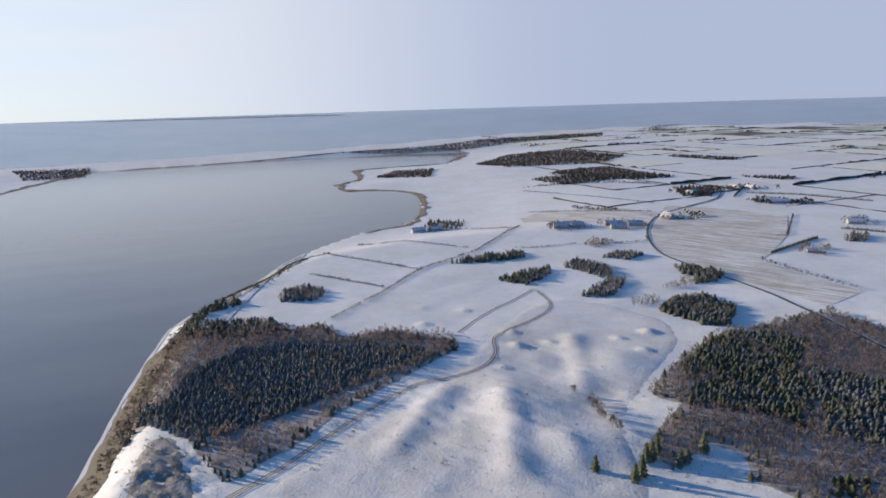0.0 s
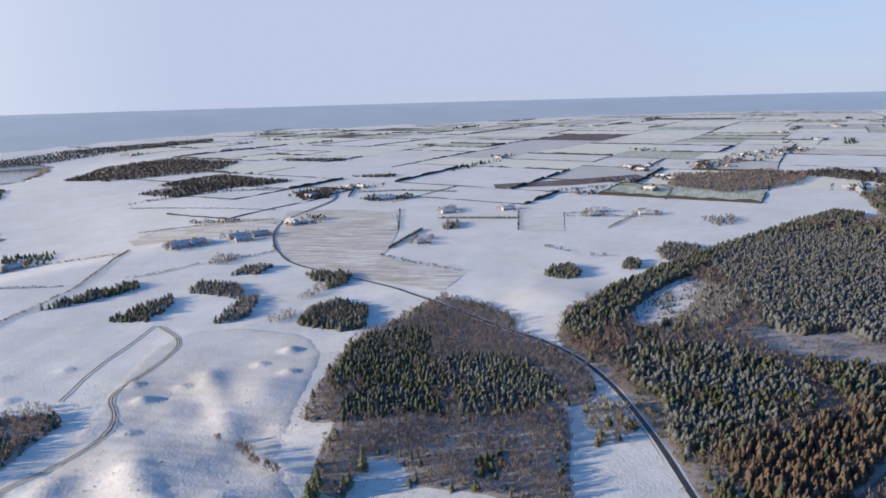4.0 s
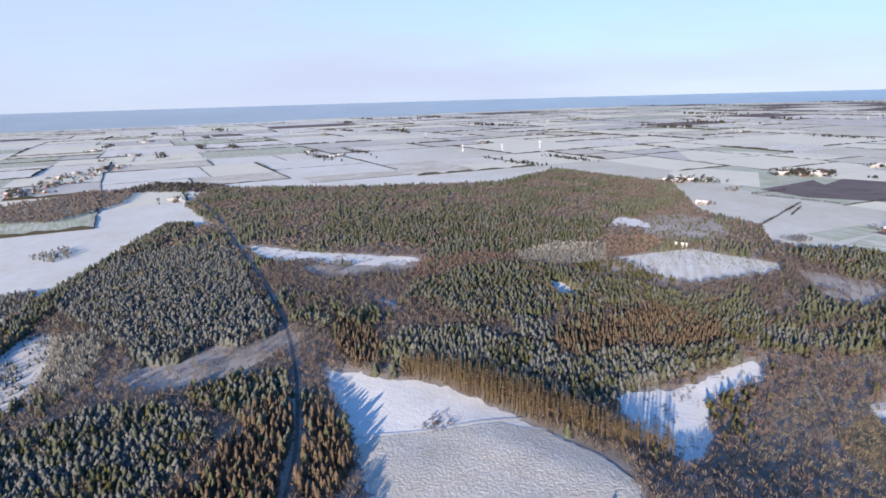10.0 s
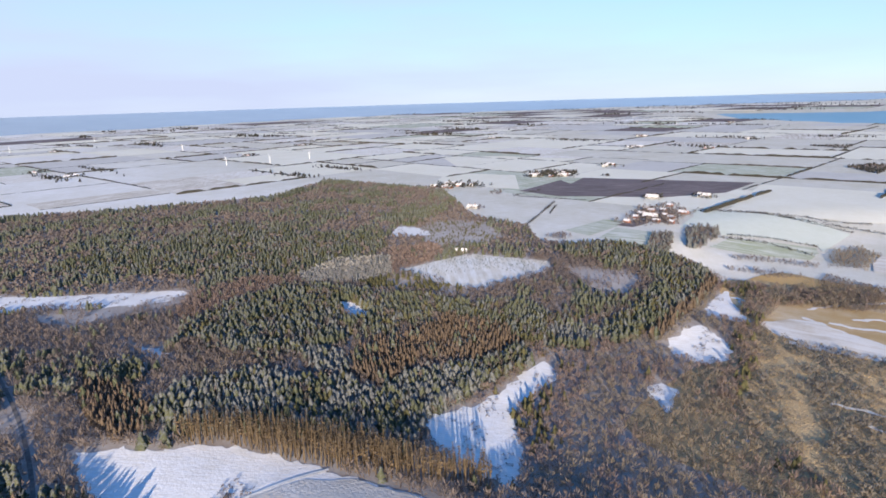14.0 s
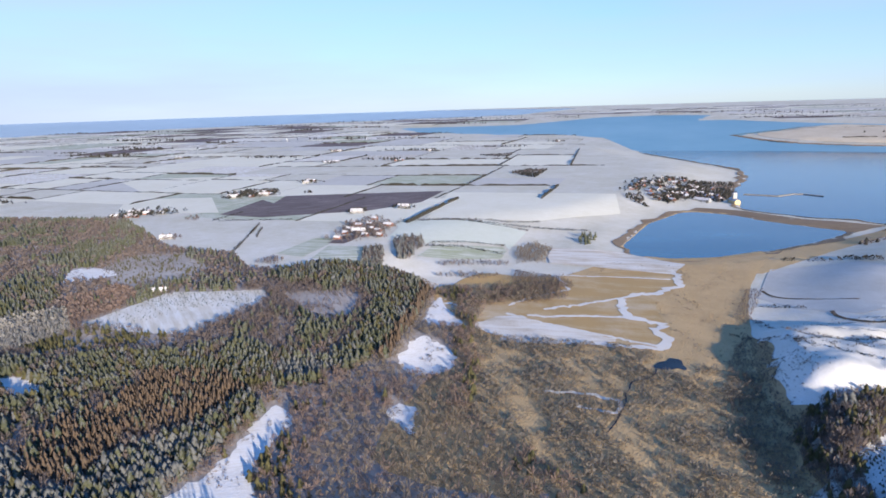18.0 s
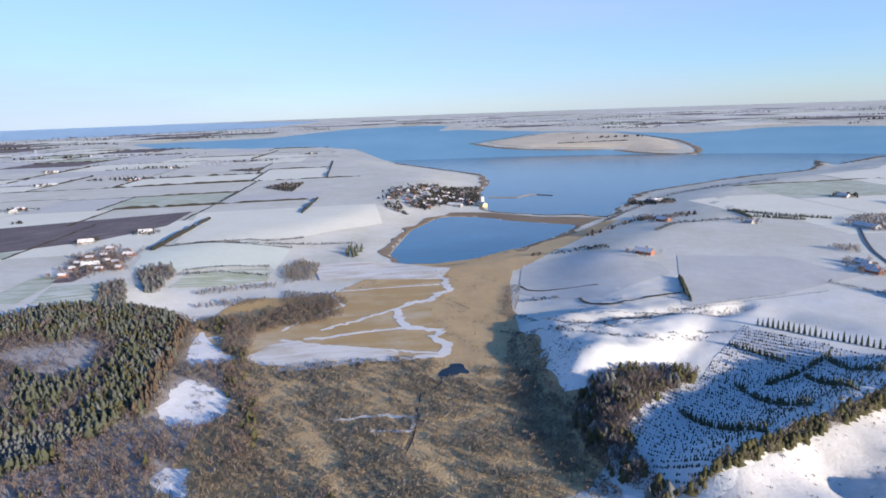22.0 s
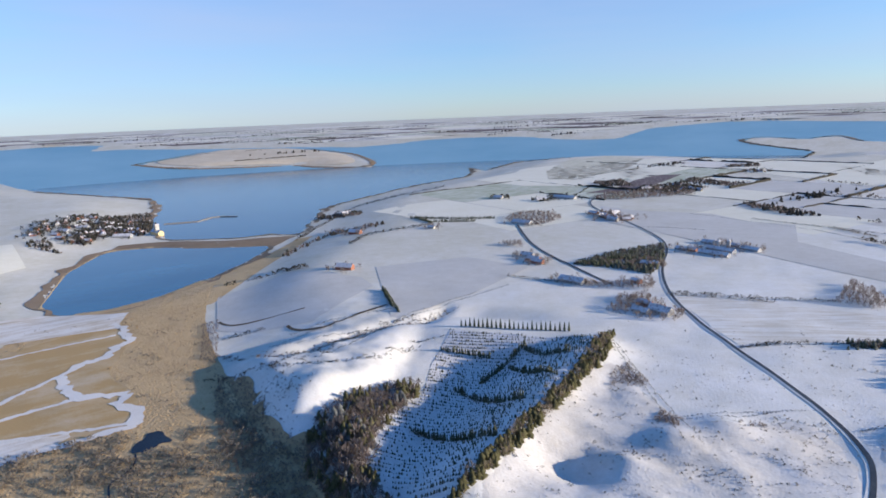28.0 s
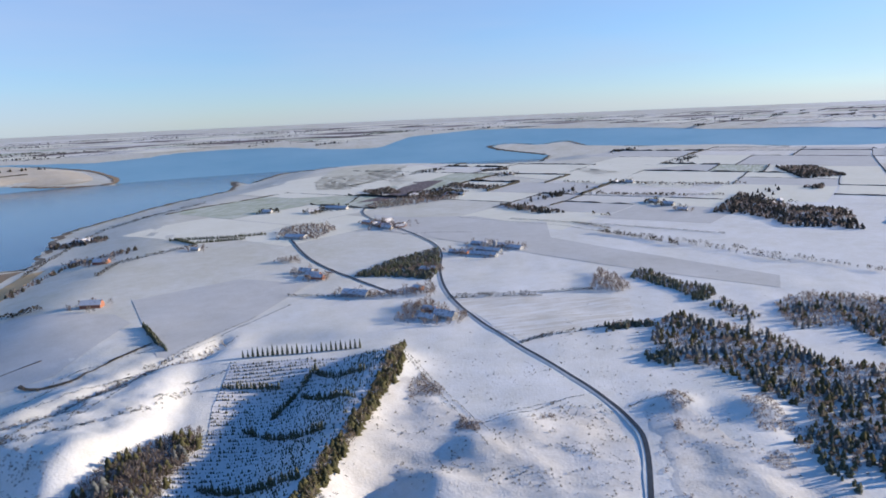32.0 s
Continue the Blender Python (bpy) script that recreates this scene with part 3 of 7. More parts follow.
def level(me, from_radius=0.0):
    """Shade what was drawn together far off as the level land that it is."""
    v = np.empty(len(me.vertices) * 3)
    me.vertices.foreach_get("co", v)
    v = v.reshape(-1, 3)
    n = np.empty(len(me.vertices) * 3)
    me.vertices.foreach_get("normal", n)
    n = n.reshape(-1, 3)
    n[np.hypot(*(v[:, :2] - CENTRE).T) >= from_radius] = (0, 0, 1)
    me.shade_smooth()
    me.normals_split_custom_set_from_vertices(n.tolist())
    return me


def mesh(name, verts, faces, mats, slots=None, soft=False):
    me = bpy.data.meshes.new(name)
    me.from_pydata(np.asarray(verts).tolist(), [], faces if isinstance(faces, list) else faces.tolist())
    for m in mats if isinstance(mats, (list, tuple)) else [mats]:
        me.materials.append(m)
    if slots is not None:
        me.polygons.foreach_set("material_index", np.asarray(slots, np.int32))
    if soft:
        me.shade_smooth()
    me.update()
    return me


# ground: rings that widen outwards
RINGS = np.concatenate([np.array([0.5, 20, 60, 100, 140, 180, 220]), np.geomspace(230, 800, 150), np.geomspace(812, 2900, 62), np.geomspace(2950, 60000, 50), [2e5, 2e6]])
TURNS = np.radians(np.linspace(0, 360, 760, endpoint=False))


def rings(radii, turns):
    q = np.stack([np.outer(radii, np.cos(turns)), np.outer(radii, np.sin(turns))], -1).reshape(-1, 2) + CENTRE
    n, k = len(radii), len(turns)
    i, j = np.meshgrid(np.arange(n - 1), np.arange(k), indexing="ij")
    a, b = i * k + j, i * k + (j + 1) % k
    return q, np.stack([a, a + k, b + k, b], -1).reshape(-1, 4)


q, f = rings(RINGS, TURNS)
z = height(q)
ground = tagged(new("ground", level(mesh("ground", bend(np.c_[q, z]), f, snow_mat, soft=True), NEAR - 40)), "snow-covered rolling farmland and heath", "ground", kind="structure")
def half_rings(name, radii, north, mat, label, category, far):
    q, f = rings(radii, np.radians(np.linspace(0, 360, 360, endpoint=False)))
    mid = q[f].mean(1) - CENTRE
    turn = np.degrees(np.arctan2(mid[:, 1], mid[:, 0]))
    f = f[(((turn > -42) | ((np.hypot(*mid.T) > 9500) & (turn > -72))) & (turn < 160)) == north]
    me = mesh(name, bend(np.c_[q, np.full(len(q), WATER_Z)]), f, mat, soft=True)
    return tagged(new(name, level(me) if far else me), label, category, kind="structure")


INNER, OUTER = np.concatenate([[130], np.geomspace(200, 2900, 40)]), np.concatenate([[2900], np.geomspace(2950, 60000, 50), [2e5, 2e6]])
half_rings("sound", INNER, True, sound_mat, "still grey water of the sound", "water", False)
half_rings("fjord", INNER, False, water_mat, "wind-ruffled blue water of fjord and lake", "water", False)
half_rings("far_sea", OUTER, True, hazed_sea_mat, "sea near the horizon, haze and sky put into its pale blue", "sea", True)
half_rings("far_fjord", OUTER, False, sky_toned_fjord_mat, "fjord far off, mirrored sky put into its blue", "water", True)

# a low coast far across the sea; its blue-grey colour has the haze painted in
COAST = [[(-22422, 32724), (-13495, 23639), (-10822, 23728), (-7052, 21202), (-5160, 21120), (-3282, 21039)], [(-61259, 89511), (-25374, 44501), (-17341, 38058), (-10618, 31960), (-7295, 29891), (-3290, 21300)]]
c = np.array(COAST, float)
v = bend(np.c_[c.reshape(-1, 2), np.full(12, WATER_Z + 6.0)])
tagged(new("far_coast", level(mesh("far_coast", v, [[k, k + 6, k + 7, k + 1][::-1] for k in range(5)], haze_mat))), "low coast far across the sea, haze put into its blue-grey colour", "coast", kind="structure")


def resample(line, step, closed=True):
    p = np.asarray(line, float)
    out = []
    for a, b in list(zip(p, np.roll(p, -1, 0)))[: len(p) if closed else len(p) - 1]:
        n = max(1, int(np.hypot(*(b - a)) / step))
        out += [a + (b - a) * k / n for k in range(n)]
    return np.array(out if closed else out + [p[-1]])


def rounded(line, times=2, closed=True):
    p = np.asarray(line, float)
    for _ in range(times):
        nxt = np.roll(p, -1, 0)
        c = np.stack([0.75 * p + 0.25 * nxt, 0.25 * p + 0.75 * nxt], 1).reshape(-1, 2)
        p = c if closed else np.concatenate([p[:1], c[1:-3], p[-1:]])
    return p


def sheet(name, outline, mat, up, label, category, step=9.0, soften=2, ragged=0.0, kind="structure", parent=None, sink=0.0):
    """A patch of land cover that follows the ground."""
    p = rounded(outline, soften) if soften else np.asarray(outline, float)
    p = resample(p, step)
    if ragged:
        p = p + ragged * np.c_[wave(p, 9, 3.3) + wave(p, 3.7, 1.1), wave(p, 8, 5.1) + wave(p, 3.1, 2.4)]
    lo, hi = p.min(0), p.max(0)
    gx, gy = np.meshgrid(np.arange(lo[0] + step / 2, hi[0], step), np.arange(lo[1] + step / 2, hi[1], step))
    g = np.c_[gx.ravel(), gy.ravel()]
    g = g[inside(g, p)]
    if len(g):
        g = g[edge_distance(g, p) > step * 0.45]
    n = len(p)
    pts = [Vector(v) for v in np.concatenate([p, g])]
    vs, _, fs, *_ = geometry.delaunay_2d_cdt(pts, [(k, (k + 1) % n) for k in range(n)], [], 1, 1e-4)
    v = np.array([[a.x, a.y] for a in vs])
    fs = [list(t) for t in fs]
    mid = np.array([v[t].mean(0) for t in fs])
    fs = [t for t, ok in zip(fs, inside(mid, p)) if ok]
    fs = [t if (v[t[1]] - v[t[0]])[0] * (v[t[2]] - v[t[0]])[1] - (v[t[1]] - v[t[0]])[1] * (v[t[2]] - v[t[0]])[0] > 0 else t[::-1] for t in fs]
    if sink:
        up = up - (up + 0.8) * (1 - smooth(edge_distance(v, p) / sink))
    ob = new(name, mesh(name, lift(v, up), fs, mat, soft=True))
    if parent:
        ob.parent = parent
    else:
        tagged(ob, label, category, kind=kind)
    return ob


def ribbon(name, line, width, mat, up, label, category, step=6.0, kind="structure", parent=None, ragged=0.0):
    p = resample(rounded(line, 3, False), step, False)
    d = np.gradient(p, axis=0)
    d /= np.hypot(*d.T)[:, None] + 1e-9
    side = np.c_[-d[:, 1], d[:, 0]] * width / 2 * (1 + ragged * (wave(p, 19, 1.5) + wave(p, 47, 2.5)))[:, None]
    n = len(p)
    v = lift(np.concatenate([p - side, p + side]), up)
    ob = new(name, mesh(name, v, [[k, k + 1, n + k + 1, n + k] for k in range(n - 1)], mat, soft=True))
    if parent:
        ob.parent = parent
    else:
        tagged(ob, label, category, kind=kind)
    return ob


# ---------------------------------------------------------------- woods
forest_outline = PLAN["forest_a"][1:12] + [(1533, 253)] + PLAN["forest_b"][1:] + [(637, -492), (540, -587), (512, -600), (492, -549), (545, -479), (492, -388), (457, -359),
                                                                      (400, -267), (267, -233), (173, -253), (200, 0), (227, 133)]
rng = np.random.default_rng(5)


def cone_tree(tiers, sides, base, top, rough, trunk=True):
    """A conifer one metre high: skirts of boughs, each with a ragged rim, round a trunk."""
    v, f = [], []
    for k in range(tiers):
        t = k / tiers
        z0, z1 = base + (top - base) * t, base + (top - base) * min(1.0, (k + 1.9) / tiers)
        r = (0.215 * (1 - t) ** 0.8 + 0.02)
        n0 = len(v)
        for s in range(sides):
            a = 2 * math.pi * (s + 0.5 * (k % 2)) / sides
            rr = r * (1 + rough * (0.5 if s % 2 else -0.45) + rough * 0.4 * math.sin(5.1 * s + 2.3 * k))
            v.append((rr * math.cos(a), rr * math.sin(a), z0 - 0.035 * (1 if s % 2 else -1) * rough))
        v.append((0, 0, z1))
        f += [(n0 + s, n0 + (s + 1) % sides, n0 + sides) for s in range(sides)]
    nc = len(f)
    if not trunk:
        return np.array(v), f, [0] * nc
    n0 = len(v)
    for z, r in ((0.0, 0.018), (base + 0.25, 0.012)):
        v += [(r * math.cos(a), r * math.sin(a), z) for a in (0, 2.1, 4.2)]
    for s in range(3):
        a, b = n0 + s, n0 + (s + 1) % 3
        f += [(a, b, b + 3), (a, b + 3, a + 3)]
    return np.array(v), f, [0] * nc + [1] * (len(f) - nc)


def twig_tree(blades, low, spread, rise, seed, thick=0.022, conical=False, stem=True):
    """A leafless tree one metre high: a trunk, limbs and a brush of twigs."""
    r = random.Random(seed)
    v, f, s = [], [], []
    for z, w in ((0.0, 0.02), (0.85 if conical else 0.5, 0.008)) if stem else ():
        v += [(w * math.cos(a), w * math.sin(a), z) for a in (0, 2.1, 4.2)]
    for k in range(3 if stem else 0):
        a, b = k, (k + 1) % 3
        f += [(a, b, b + 3), (a, b + 3, a + 3)]
        s += [1, 1]
    for k in range(blades):
        a = 2.399 * k + r.uniform(-0.4, 0.4)
        h = low + (0.97 - low) * (k + 0.5) / blades
        if conical:
            reach = spread * (1.02 - h) ** 0.8 * r.uniform(0.7, 1.2)
            p, e = Vector((0, 0, h)), Vector((reach * math.cos(a), reach * math.sin(a), h - rise * reach))
        else:
            t = (h - low) / (0.97 - low)
            reach = spread * math.sin(math.pi * (0.25 + 0.72 * t)) ** 0.7 * r.uniform(0.55, 1.1)
            p = Vector((0.25 * reach * math.cos(a), 0.25 * reach * math.sin(a), low + 0.55 * (h - low)))
            e = Vector((reach * math.cos(a), reach * math.sin(a), min(1.0, h + rise * r.uniform(0.1, 1.0))))
        d = (e - p).normalized()
        side = d.cross(Vector((r.uniform(-1, 1), r.uniform(-1, 1), 0.6))).normalized() * thick * r.uniform(0.7, 1.5)
        m = p.lerp(e, 0.6)
        n = len(v)
        v += [tuple(p), tuple(m + side), tuple(e), tuple(m - side)]
        f += [(n, n + 1, n + 2), (n, n + 2, n + 3)]
        s += [0, 0]
    return np.array(v), f, s


SHAPES = {
    "spruce": [cone_tree(4, 7, 0.02, 1.0, 0.55, False), cone_tree(4, 6, 0.02, 1.0, 0.7, False)],
    "spruce_far": [cone_tree(3, 5, 0.0, 1.0, 0.4, False)],
    "larch": [cone_tree(5, 7, 0.06, 1.0, 0.75, False), cone_tree(4, 6, 0.05, 1.0, 0.85, False)],
    "pole": [twig_tree(16, 0.45, 0.15, -0.2, 7, 0.03, True)],
    "bare": [twig_tree(20, 0.16, 0.40, 0.22, 11, 0.03), twig_tree(20, 0.14, 0.46, 0.16, 12, 0.031), twig_tree(19, 0.2, 0.36, 0.26, 14, 0.03)],
    "bare_far": [twig_tree(7, 0.08, 0.42, 0.2, 13, 0.12, stem=False)],
    "tuft": [twig_tree(6, 0.0, 0.8, 0.2, 19, 0.14, stem=False)],
    "bush": [twig_tree(17, 0.02, 0.6, 0.15, 17, 0.06, stem=False), twig_tree(16, 0.0, 0.7, 0.1, 18, 0.065, stem=False)],
}


def grove(name, places, kind, tall, mats, label, category, vary=0.22, wide=1.0):
    """Many trees of one kind, standing on the ground, as one mass."""
    if not len(places):
        return None
    places = np.asarray(places, float)
    base = height(places) - 0.15
    shapes = SHAPES[kind]
    allv, allf, alls, n0 = [], [], [], 0
    pick = rng.integers(0, len(shapes), len(places))
    for which, (v, f, s) in enumerate(shapes):
        at = np.where(pick == which)[0]
        if not len(at):
            continue
        a, h = rng.uniform(0, 2 * np.pi, len(at)), tall * (1 + vary * rng.uniform(-1, 1, len(at)))
        w = h * wide * rng.uniform(0.85, 1.2, len(at))
        lean = rng.normal(0, 0.03, (len(at), 2))
        c, sn = np.cos(a)[:, None], np.sin(a)[:, None]
        x = places[at, 0][:, None] + (v[:, 0] * c - v[:, 1] * sn) * w[:, None] + lean[:, :1] * v[:, 2] * h[:, None]
        y = places[at, 1][:, None] + (v[:, 0] * sn + v[:, 1] * c) * w[:, None] + lean[:, 1:] * v[:, 2] * h[:, None]
        zz = base[at][:, None] + v[:, 2] * h[:, None]
        allv.append(np.stack([x, y, zz], -1).reshape(-1, 3))
        allf.append((np.array(f)[None] + (n0 + np.arange(len(at)) * len(v))[:, None, None]).reshape(-1, 3))
        alls.append(np.tile(s, len(at)))
        n0 += len(at) * len(v)
    me = bpy.data.meshes.new(name)
    v, f = bend(np.concatenate(allv)), np.concatenate(allf)
    me.vertices.add(len(v))
    me.vertices.foreach_set("co", v.ravel())
    me.loops.add(f.size)
    me.loops.foreach_set("vertex_index", f.ravel().astype(np.int32))
    me.polygons.add(len(f))
    me.polygons.foreach_set("loop_start", np.arange(0, f.size, 3, dtype=np.int32))
    for m in mats:
        me.materials.append(m)
    me.polygons.foreach_set("material_index", np.concatenate(alls).astype(np.int32))
    me.update(calc_edges=True)
    if kind[:6] in ("spruce", "larch"):
        me.shade_smooth()
    return tagged(new(name, me), label, category, kind="stuff")


def spots(outline, step, keep=1.0, holes=(), border=0.0):
    """Places about one step apart inside an outline and outside its holes."""
    p = np.asarray(outline, float)
    lo, hi = p.min(0), p.max(0)
    gx, gy = np.meshgrid(np.arange(lo[0], hi[0], step), np.arange(lo[1], hi[1], step))
    g = np.c_[gx.ravel(), gy.ravel()]
    g[:, 0] += (np.round(g[:, 1] / step) % 2) * step / 2
    g += rng.uniform(-0.42, 0.42, g.shape) * step
    g = g[inside(g, p)]
    if keep < 1:
        g = g[rng.uniform(0, 1, len(g)) < keep]
    for h in holes:
        g = g[~inside(g, h)]
    return g


# stands of the great forest and of the two woods on the heath: outline, kinds of tree, metres high, metres apart
STANDS = [
    ("frost", "frost", 13, 4.3, [(683, 457), (843, 494), (933, 459), (944, 361), (843, 315), (750, 276), (650, 233), (585, 206), (550, 226), (559, 257), (519, 267), (514, 293), (567, 344), (597, 370), (635, 417)]),
    ("edge", "spruce", 13, 4.5, [(386, 409), (424, 429), (501, 454), (609, 475), (746, 495), (1001, 511), (1124, 519), (1118, 470), (946, 465), (854, 499), (683, 457), (591, 432), (511, 417), (453, 393), (411, 382), (381, 380)]),
    ("young", "young", 4, 4.5, [(514, 419), (598, 436), (599, 407), (525, 373), (469, 353), (436, 367), (456, 396)]),
    ("hoar", "hoar", 7, 4, [(573, 400), (594, 370), (547, 337), (487, 323), (463, 332), (491, 358)]),
    ("gap", "thin", 5, 5, [(481, 302), (517, 294), (524, 266), (560, 252), (556, 220), (586, 203), (545, 189), (508, 207), (485, 229), (475, 251), (472, 276)]),
    ("frost2", "frostmix", 12, 4.2, [(374, 338), (411, 337), (429, 322), (449, 291), (451, 255), (441, 231), (419, 209), (381, 210), (353, 218), (326, 214), (316, 219), (301, 226), (320, 252), (346, 274), (351, 305)]),
    ("dark", "spruce", 12, 4.8, [(490, 252), (495, 223), (501, 181), (465, 171), (447, 187), (441, 203), (450, 230)]),
    ("brown1", "bare", 7, 5, [(444, 242), (443, 204), (420, 190), (395, 197), (415, 215)]),
    ("larch1", "larch", 14, 5.0, [(316, 215), (342, 211), (378, 197), (429, 198), (464, 172), (424, 163), (374, 156), (337, 153), (303, 152), (282, 153), (294, 169), (302, 193)]),
    ("low1", "spruce", 10, 5.4, [(303, 212), (302, 193), (295, 170), (282, 154), (257, 157), (276, 194)]),
    ("verge", "scrub", 5, 4.5, [(348, 317), (352, 278), (324, 253), (304, 227), (307, 212), (279, 196), (256, 177), (260, 192), (308, 250), (336, 299)]),
    ("brown2", "redbare", 8, 4.6, [(366, 389), (402, 403), (418, 376), (401, 349), (373, 339), (354, 352)]),
    ("larch2", "larch", 14, 5.4, [(445, 166), (442, 143), (417, 124), (384, 117), (354, 121), (339, 132), (355, 143), (375, 153)]),
    ("mix0", "spruce", 13, 5.8, [(287, 134), (330, 138), (344, 120), (322, 106), (299, 107), (264, 107), (254, 130)]),
    ("brush", "thin", 5, 4.5, [(317, 112), (334, 96), (310, 89), (276, 89), (268, 105)]),
    ("larch3", "larch", 12, 4.4, [(586, 160), (606, 151), (586, 125), (535, 109), (514, 112), (508, 127), (539, 147)]),
    ("dark2", "spruce", 12, 4.6, [(617, 162), (646, 145), (650, 125), (621, 118), (590, 116), (602, 150)]),
    ("poles", "pole", 17, 3.4, [(497, 95), (501, 79), (491, 56), (473, 26), (445, -15), (423, -31), (413, -42), (393, -72), (381, -68), (396, -36), (415, -7), (440, 23), (457, 43), (479, 80)]),
    ("belt", "frostmix", 15, 4.6, [(530, 112), (565, 96), (562, 51), (559, 24), (540, 8), (538, -23), (512, -39), (541, -85), (528, -122), (551, -181), (522, -179), (494, -112), (470, -65), (440, -45), (425, -33), (452, -16), (470, 19), (488, 56), (498, 87)]),
    ("brown3", "bare", 8, 5, [(652, 99), (670, 78), (603, 49), (599, 19), (576, 3), (570, 32), (572, 74), (599, 88)]),
    ("white", "frost", 12, 4.6, [(597, 0), (604, -27), (553, -37), (543, -24), (556, 1)]),
    ("ridge", "spruce", 14, 4.8, [(651, 104), (727, 83), (773, 39), (797, -3), (788, -56), (747, -100), (688, -91), (623, -47), (596, -25), (587, 1), (598, 19), (601, 49), (669, 78)]),
    ("larch4", "larch", 12, 4.8, [(568, -30), (604, -63), (612, -108), (636, -150), (592, -187), (557, -187), (538, -131), (552, -88), (520, -46), (542, -33)]),
    ("white2", "frost", 10, 4.8, [(589, -223), (572, -262), (542, -263), (538, -241), (554, -219)]),
    ("band", "spruce", 13, 5, [(622, -57), (725, -98), (714, -142), (661, -184), (647, -237), (580, -256), (546, -282), (530, -240), (541, -211), (560, -189), (593, -182), (644, -153), (638, -106), (604, -68)]),
    ("olive1", "olive", 6, 5, [(798, -142), (768, -167), (713, -200), (674, -189), (726, -146), (745, -106), (784, -96)]),
    ("red1", "redbare", 8, 5, [(830, 77), (855, 5), (813, -47), (804, -4), (783, 38), (733, 78), (747, 102)]),
    ("pale", "hoar", 7, 4.8, [(845, -37), (900, -100), (880, -166), (794, -144), (780, -95), (800, -44)]),
    ("far1", "spruce", 12, 6.0, [(1014, 257), (1127, 204), (1150, 112), (1233, 11), (1145, -82), (1023, -153), (1008, -204), (940, -184), (854, -113), (840, -51), (875, 32), (908, 91), (945, 138)]),
    ("brown4", "redbare", 7, 5.5, [(916, -177), (934, -249), (864, -239), (797, -170), (788, -140)]),
    ("olive2", "olive", 4, 6.5, [(1026, -246), (1078, -322), (1034, -382), (910, -358), (886, -313), (920, -244)]),
    ("belt2", "spruce", 14, 4.8, [(813, -386), (813, -459), (739, -514), (672, -514), (610, -437), (564, -362), (547, -333), (534, -292), (532, -261), (565, -280), (582, -330), (649, -412), (689, -436), (715, -415), (767, -371)]),
    ("larch5", "larch", 13, 4.4, [(657, -498), (633, -486), (570, -394), (536, -330), (523, -309), (529, -301), (567, -362), (613, -439)]),
    ("glade", "thin", 5, 5, [(816, 235), (820, 190), (822, 131), (835, 77), (778, 97), (765, 152), (763, 200)]),
    ("mauve", "thin", 5, 5, [(727, -341), (695, -398), (664, -404), (610, -339), (632, -314)]),
]
HEATH_STANDS = [
    ("we_spruce", "spruce", 8.5, 4.1, [(177, 443), (229, 499), (270, 505), (302, 492), (262, 429), (244, 377), (220, 344), (199, 364), (166, 377), (160, 383), (179, 417)]),
    ("we_frost", "frostmix", 8.5, 3.9, [(264, 426), (295, 417), (316, 386), (315, 354), (301, 317), (276, 319), (242, 326), (225, 338), (242, 368)]),
    ("we_olive", "olive", 6, 4.2, [(203, 294), (225, 298), (219, 283), (197, 270), (184, 270)]),
    ("wc_frost", "frost", 8, 3.7, [(-201, 420), (-200, 460), (-176, 497), (-132, 514), (-91, 503), (-68, 509), (-14, 488), (-18, 468), (-59, 434), (-104, 388), (-128, 368), (-164, 356), (-205, 383), (-220, 405)]),
    ("wc_strip", "thin", 6, 4.2, [(-152, 341), (-128, 366), (-91, 399), (-39, 441), (-9, 468), (-38, 435), (-61, 413), (-87, 379), (-110, 341), (-126, 316)]),
]
# what each kind of stand is mixed of: look, shape, share, height, width
BLENDS = {
    "frost": [("frost", "spruce", 0.80, 0.60, 1.45), ("spruce", "spruce", 0.10, 0.66, 1.3), ("bare", "bare", 0.10, 0.6, 1.1)],
    "frostmix": [("frost", "spruce", 0.48, 0.60, 1.45), ("spruce", "spruce", 0.36, 0.66, 1.3), ("olive", "spruce", 0.08, 0.58, 1.4), ("bare", "bare", 0.08, 0.6, 1.1)],
    "spruce": [("spruce", "spruce", 0.56, 0.66, 1.35), ("olive", "spruce", 0.20, 0.62, 1.4), ("frost", "spruce", 0.12, 0.6, 1.4), ("bare", "bare", 0.12, 0.65, 1.1)],
    "larch": [("larch", "larch", 0.84, 0.74, 0.85), ("spruce", "spruce", 0.08, 0.8, 1.1), ("red", "bare", 0.08, 0.6, 1.0)],
    "bare": [("bare", "bare", 0.72, 1.0, 1.1), ("scrub", "bare", 0.22, 0.8, 1.2), ("spruce", "spruce", 0.06, 1.0, 1.2)],
    "redbare": [("red", "bare", 0.9, 1.0, 1.1), ("spruce", "spruce", 0.04, 1.1, 1.2), ("bare", "bare", 0.06, 1.0, 1.1)],
    "thin": [("bare", "bare", 0.28, 1.0, 1.0), ("red", "bush", 0.14, 0.5, 1.0), ("", "", 0.58, 0, 0)],
    "young": [("frost", "spruce", 0.30, 0.9, 1.5), ("bare", "bush", 0.12, 0.5, 1.0), ("", "", 0.58, 0, 0)],
    "hoar": [("hoar", "bare", 0.85, 1.0, 1.2), ("frost", "spruce", 0.15, 1.0, 1.3)],
    "scrub": [("scrub", "bare", 0.66, 1.0, 1.2), ("olive", "spruce", 0.14, 0.8, 1.6), ("", "", 0.20, 0, 0)],
    "olive": [("olive", "spruce", 0.40, 0.9, 1.6), ("scrub", "bush", 0.30, 0.6, 1.1), ("", "", 0.30, 0, 0)],
    "pole": [("pale", "pole", 1.0, 1.0, 1.0)],
}
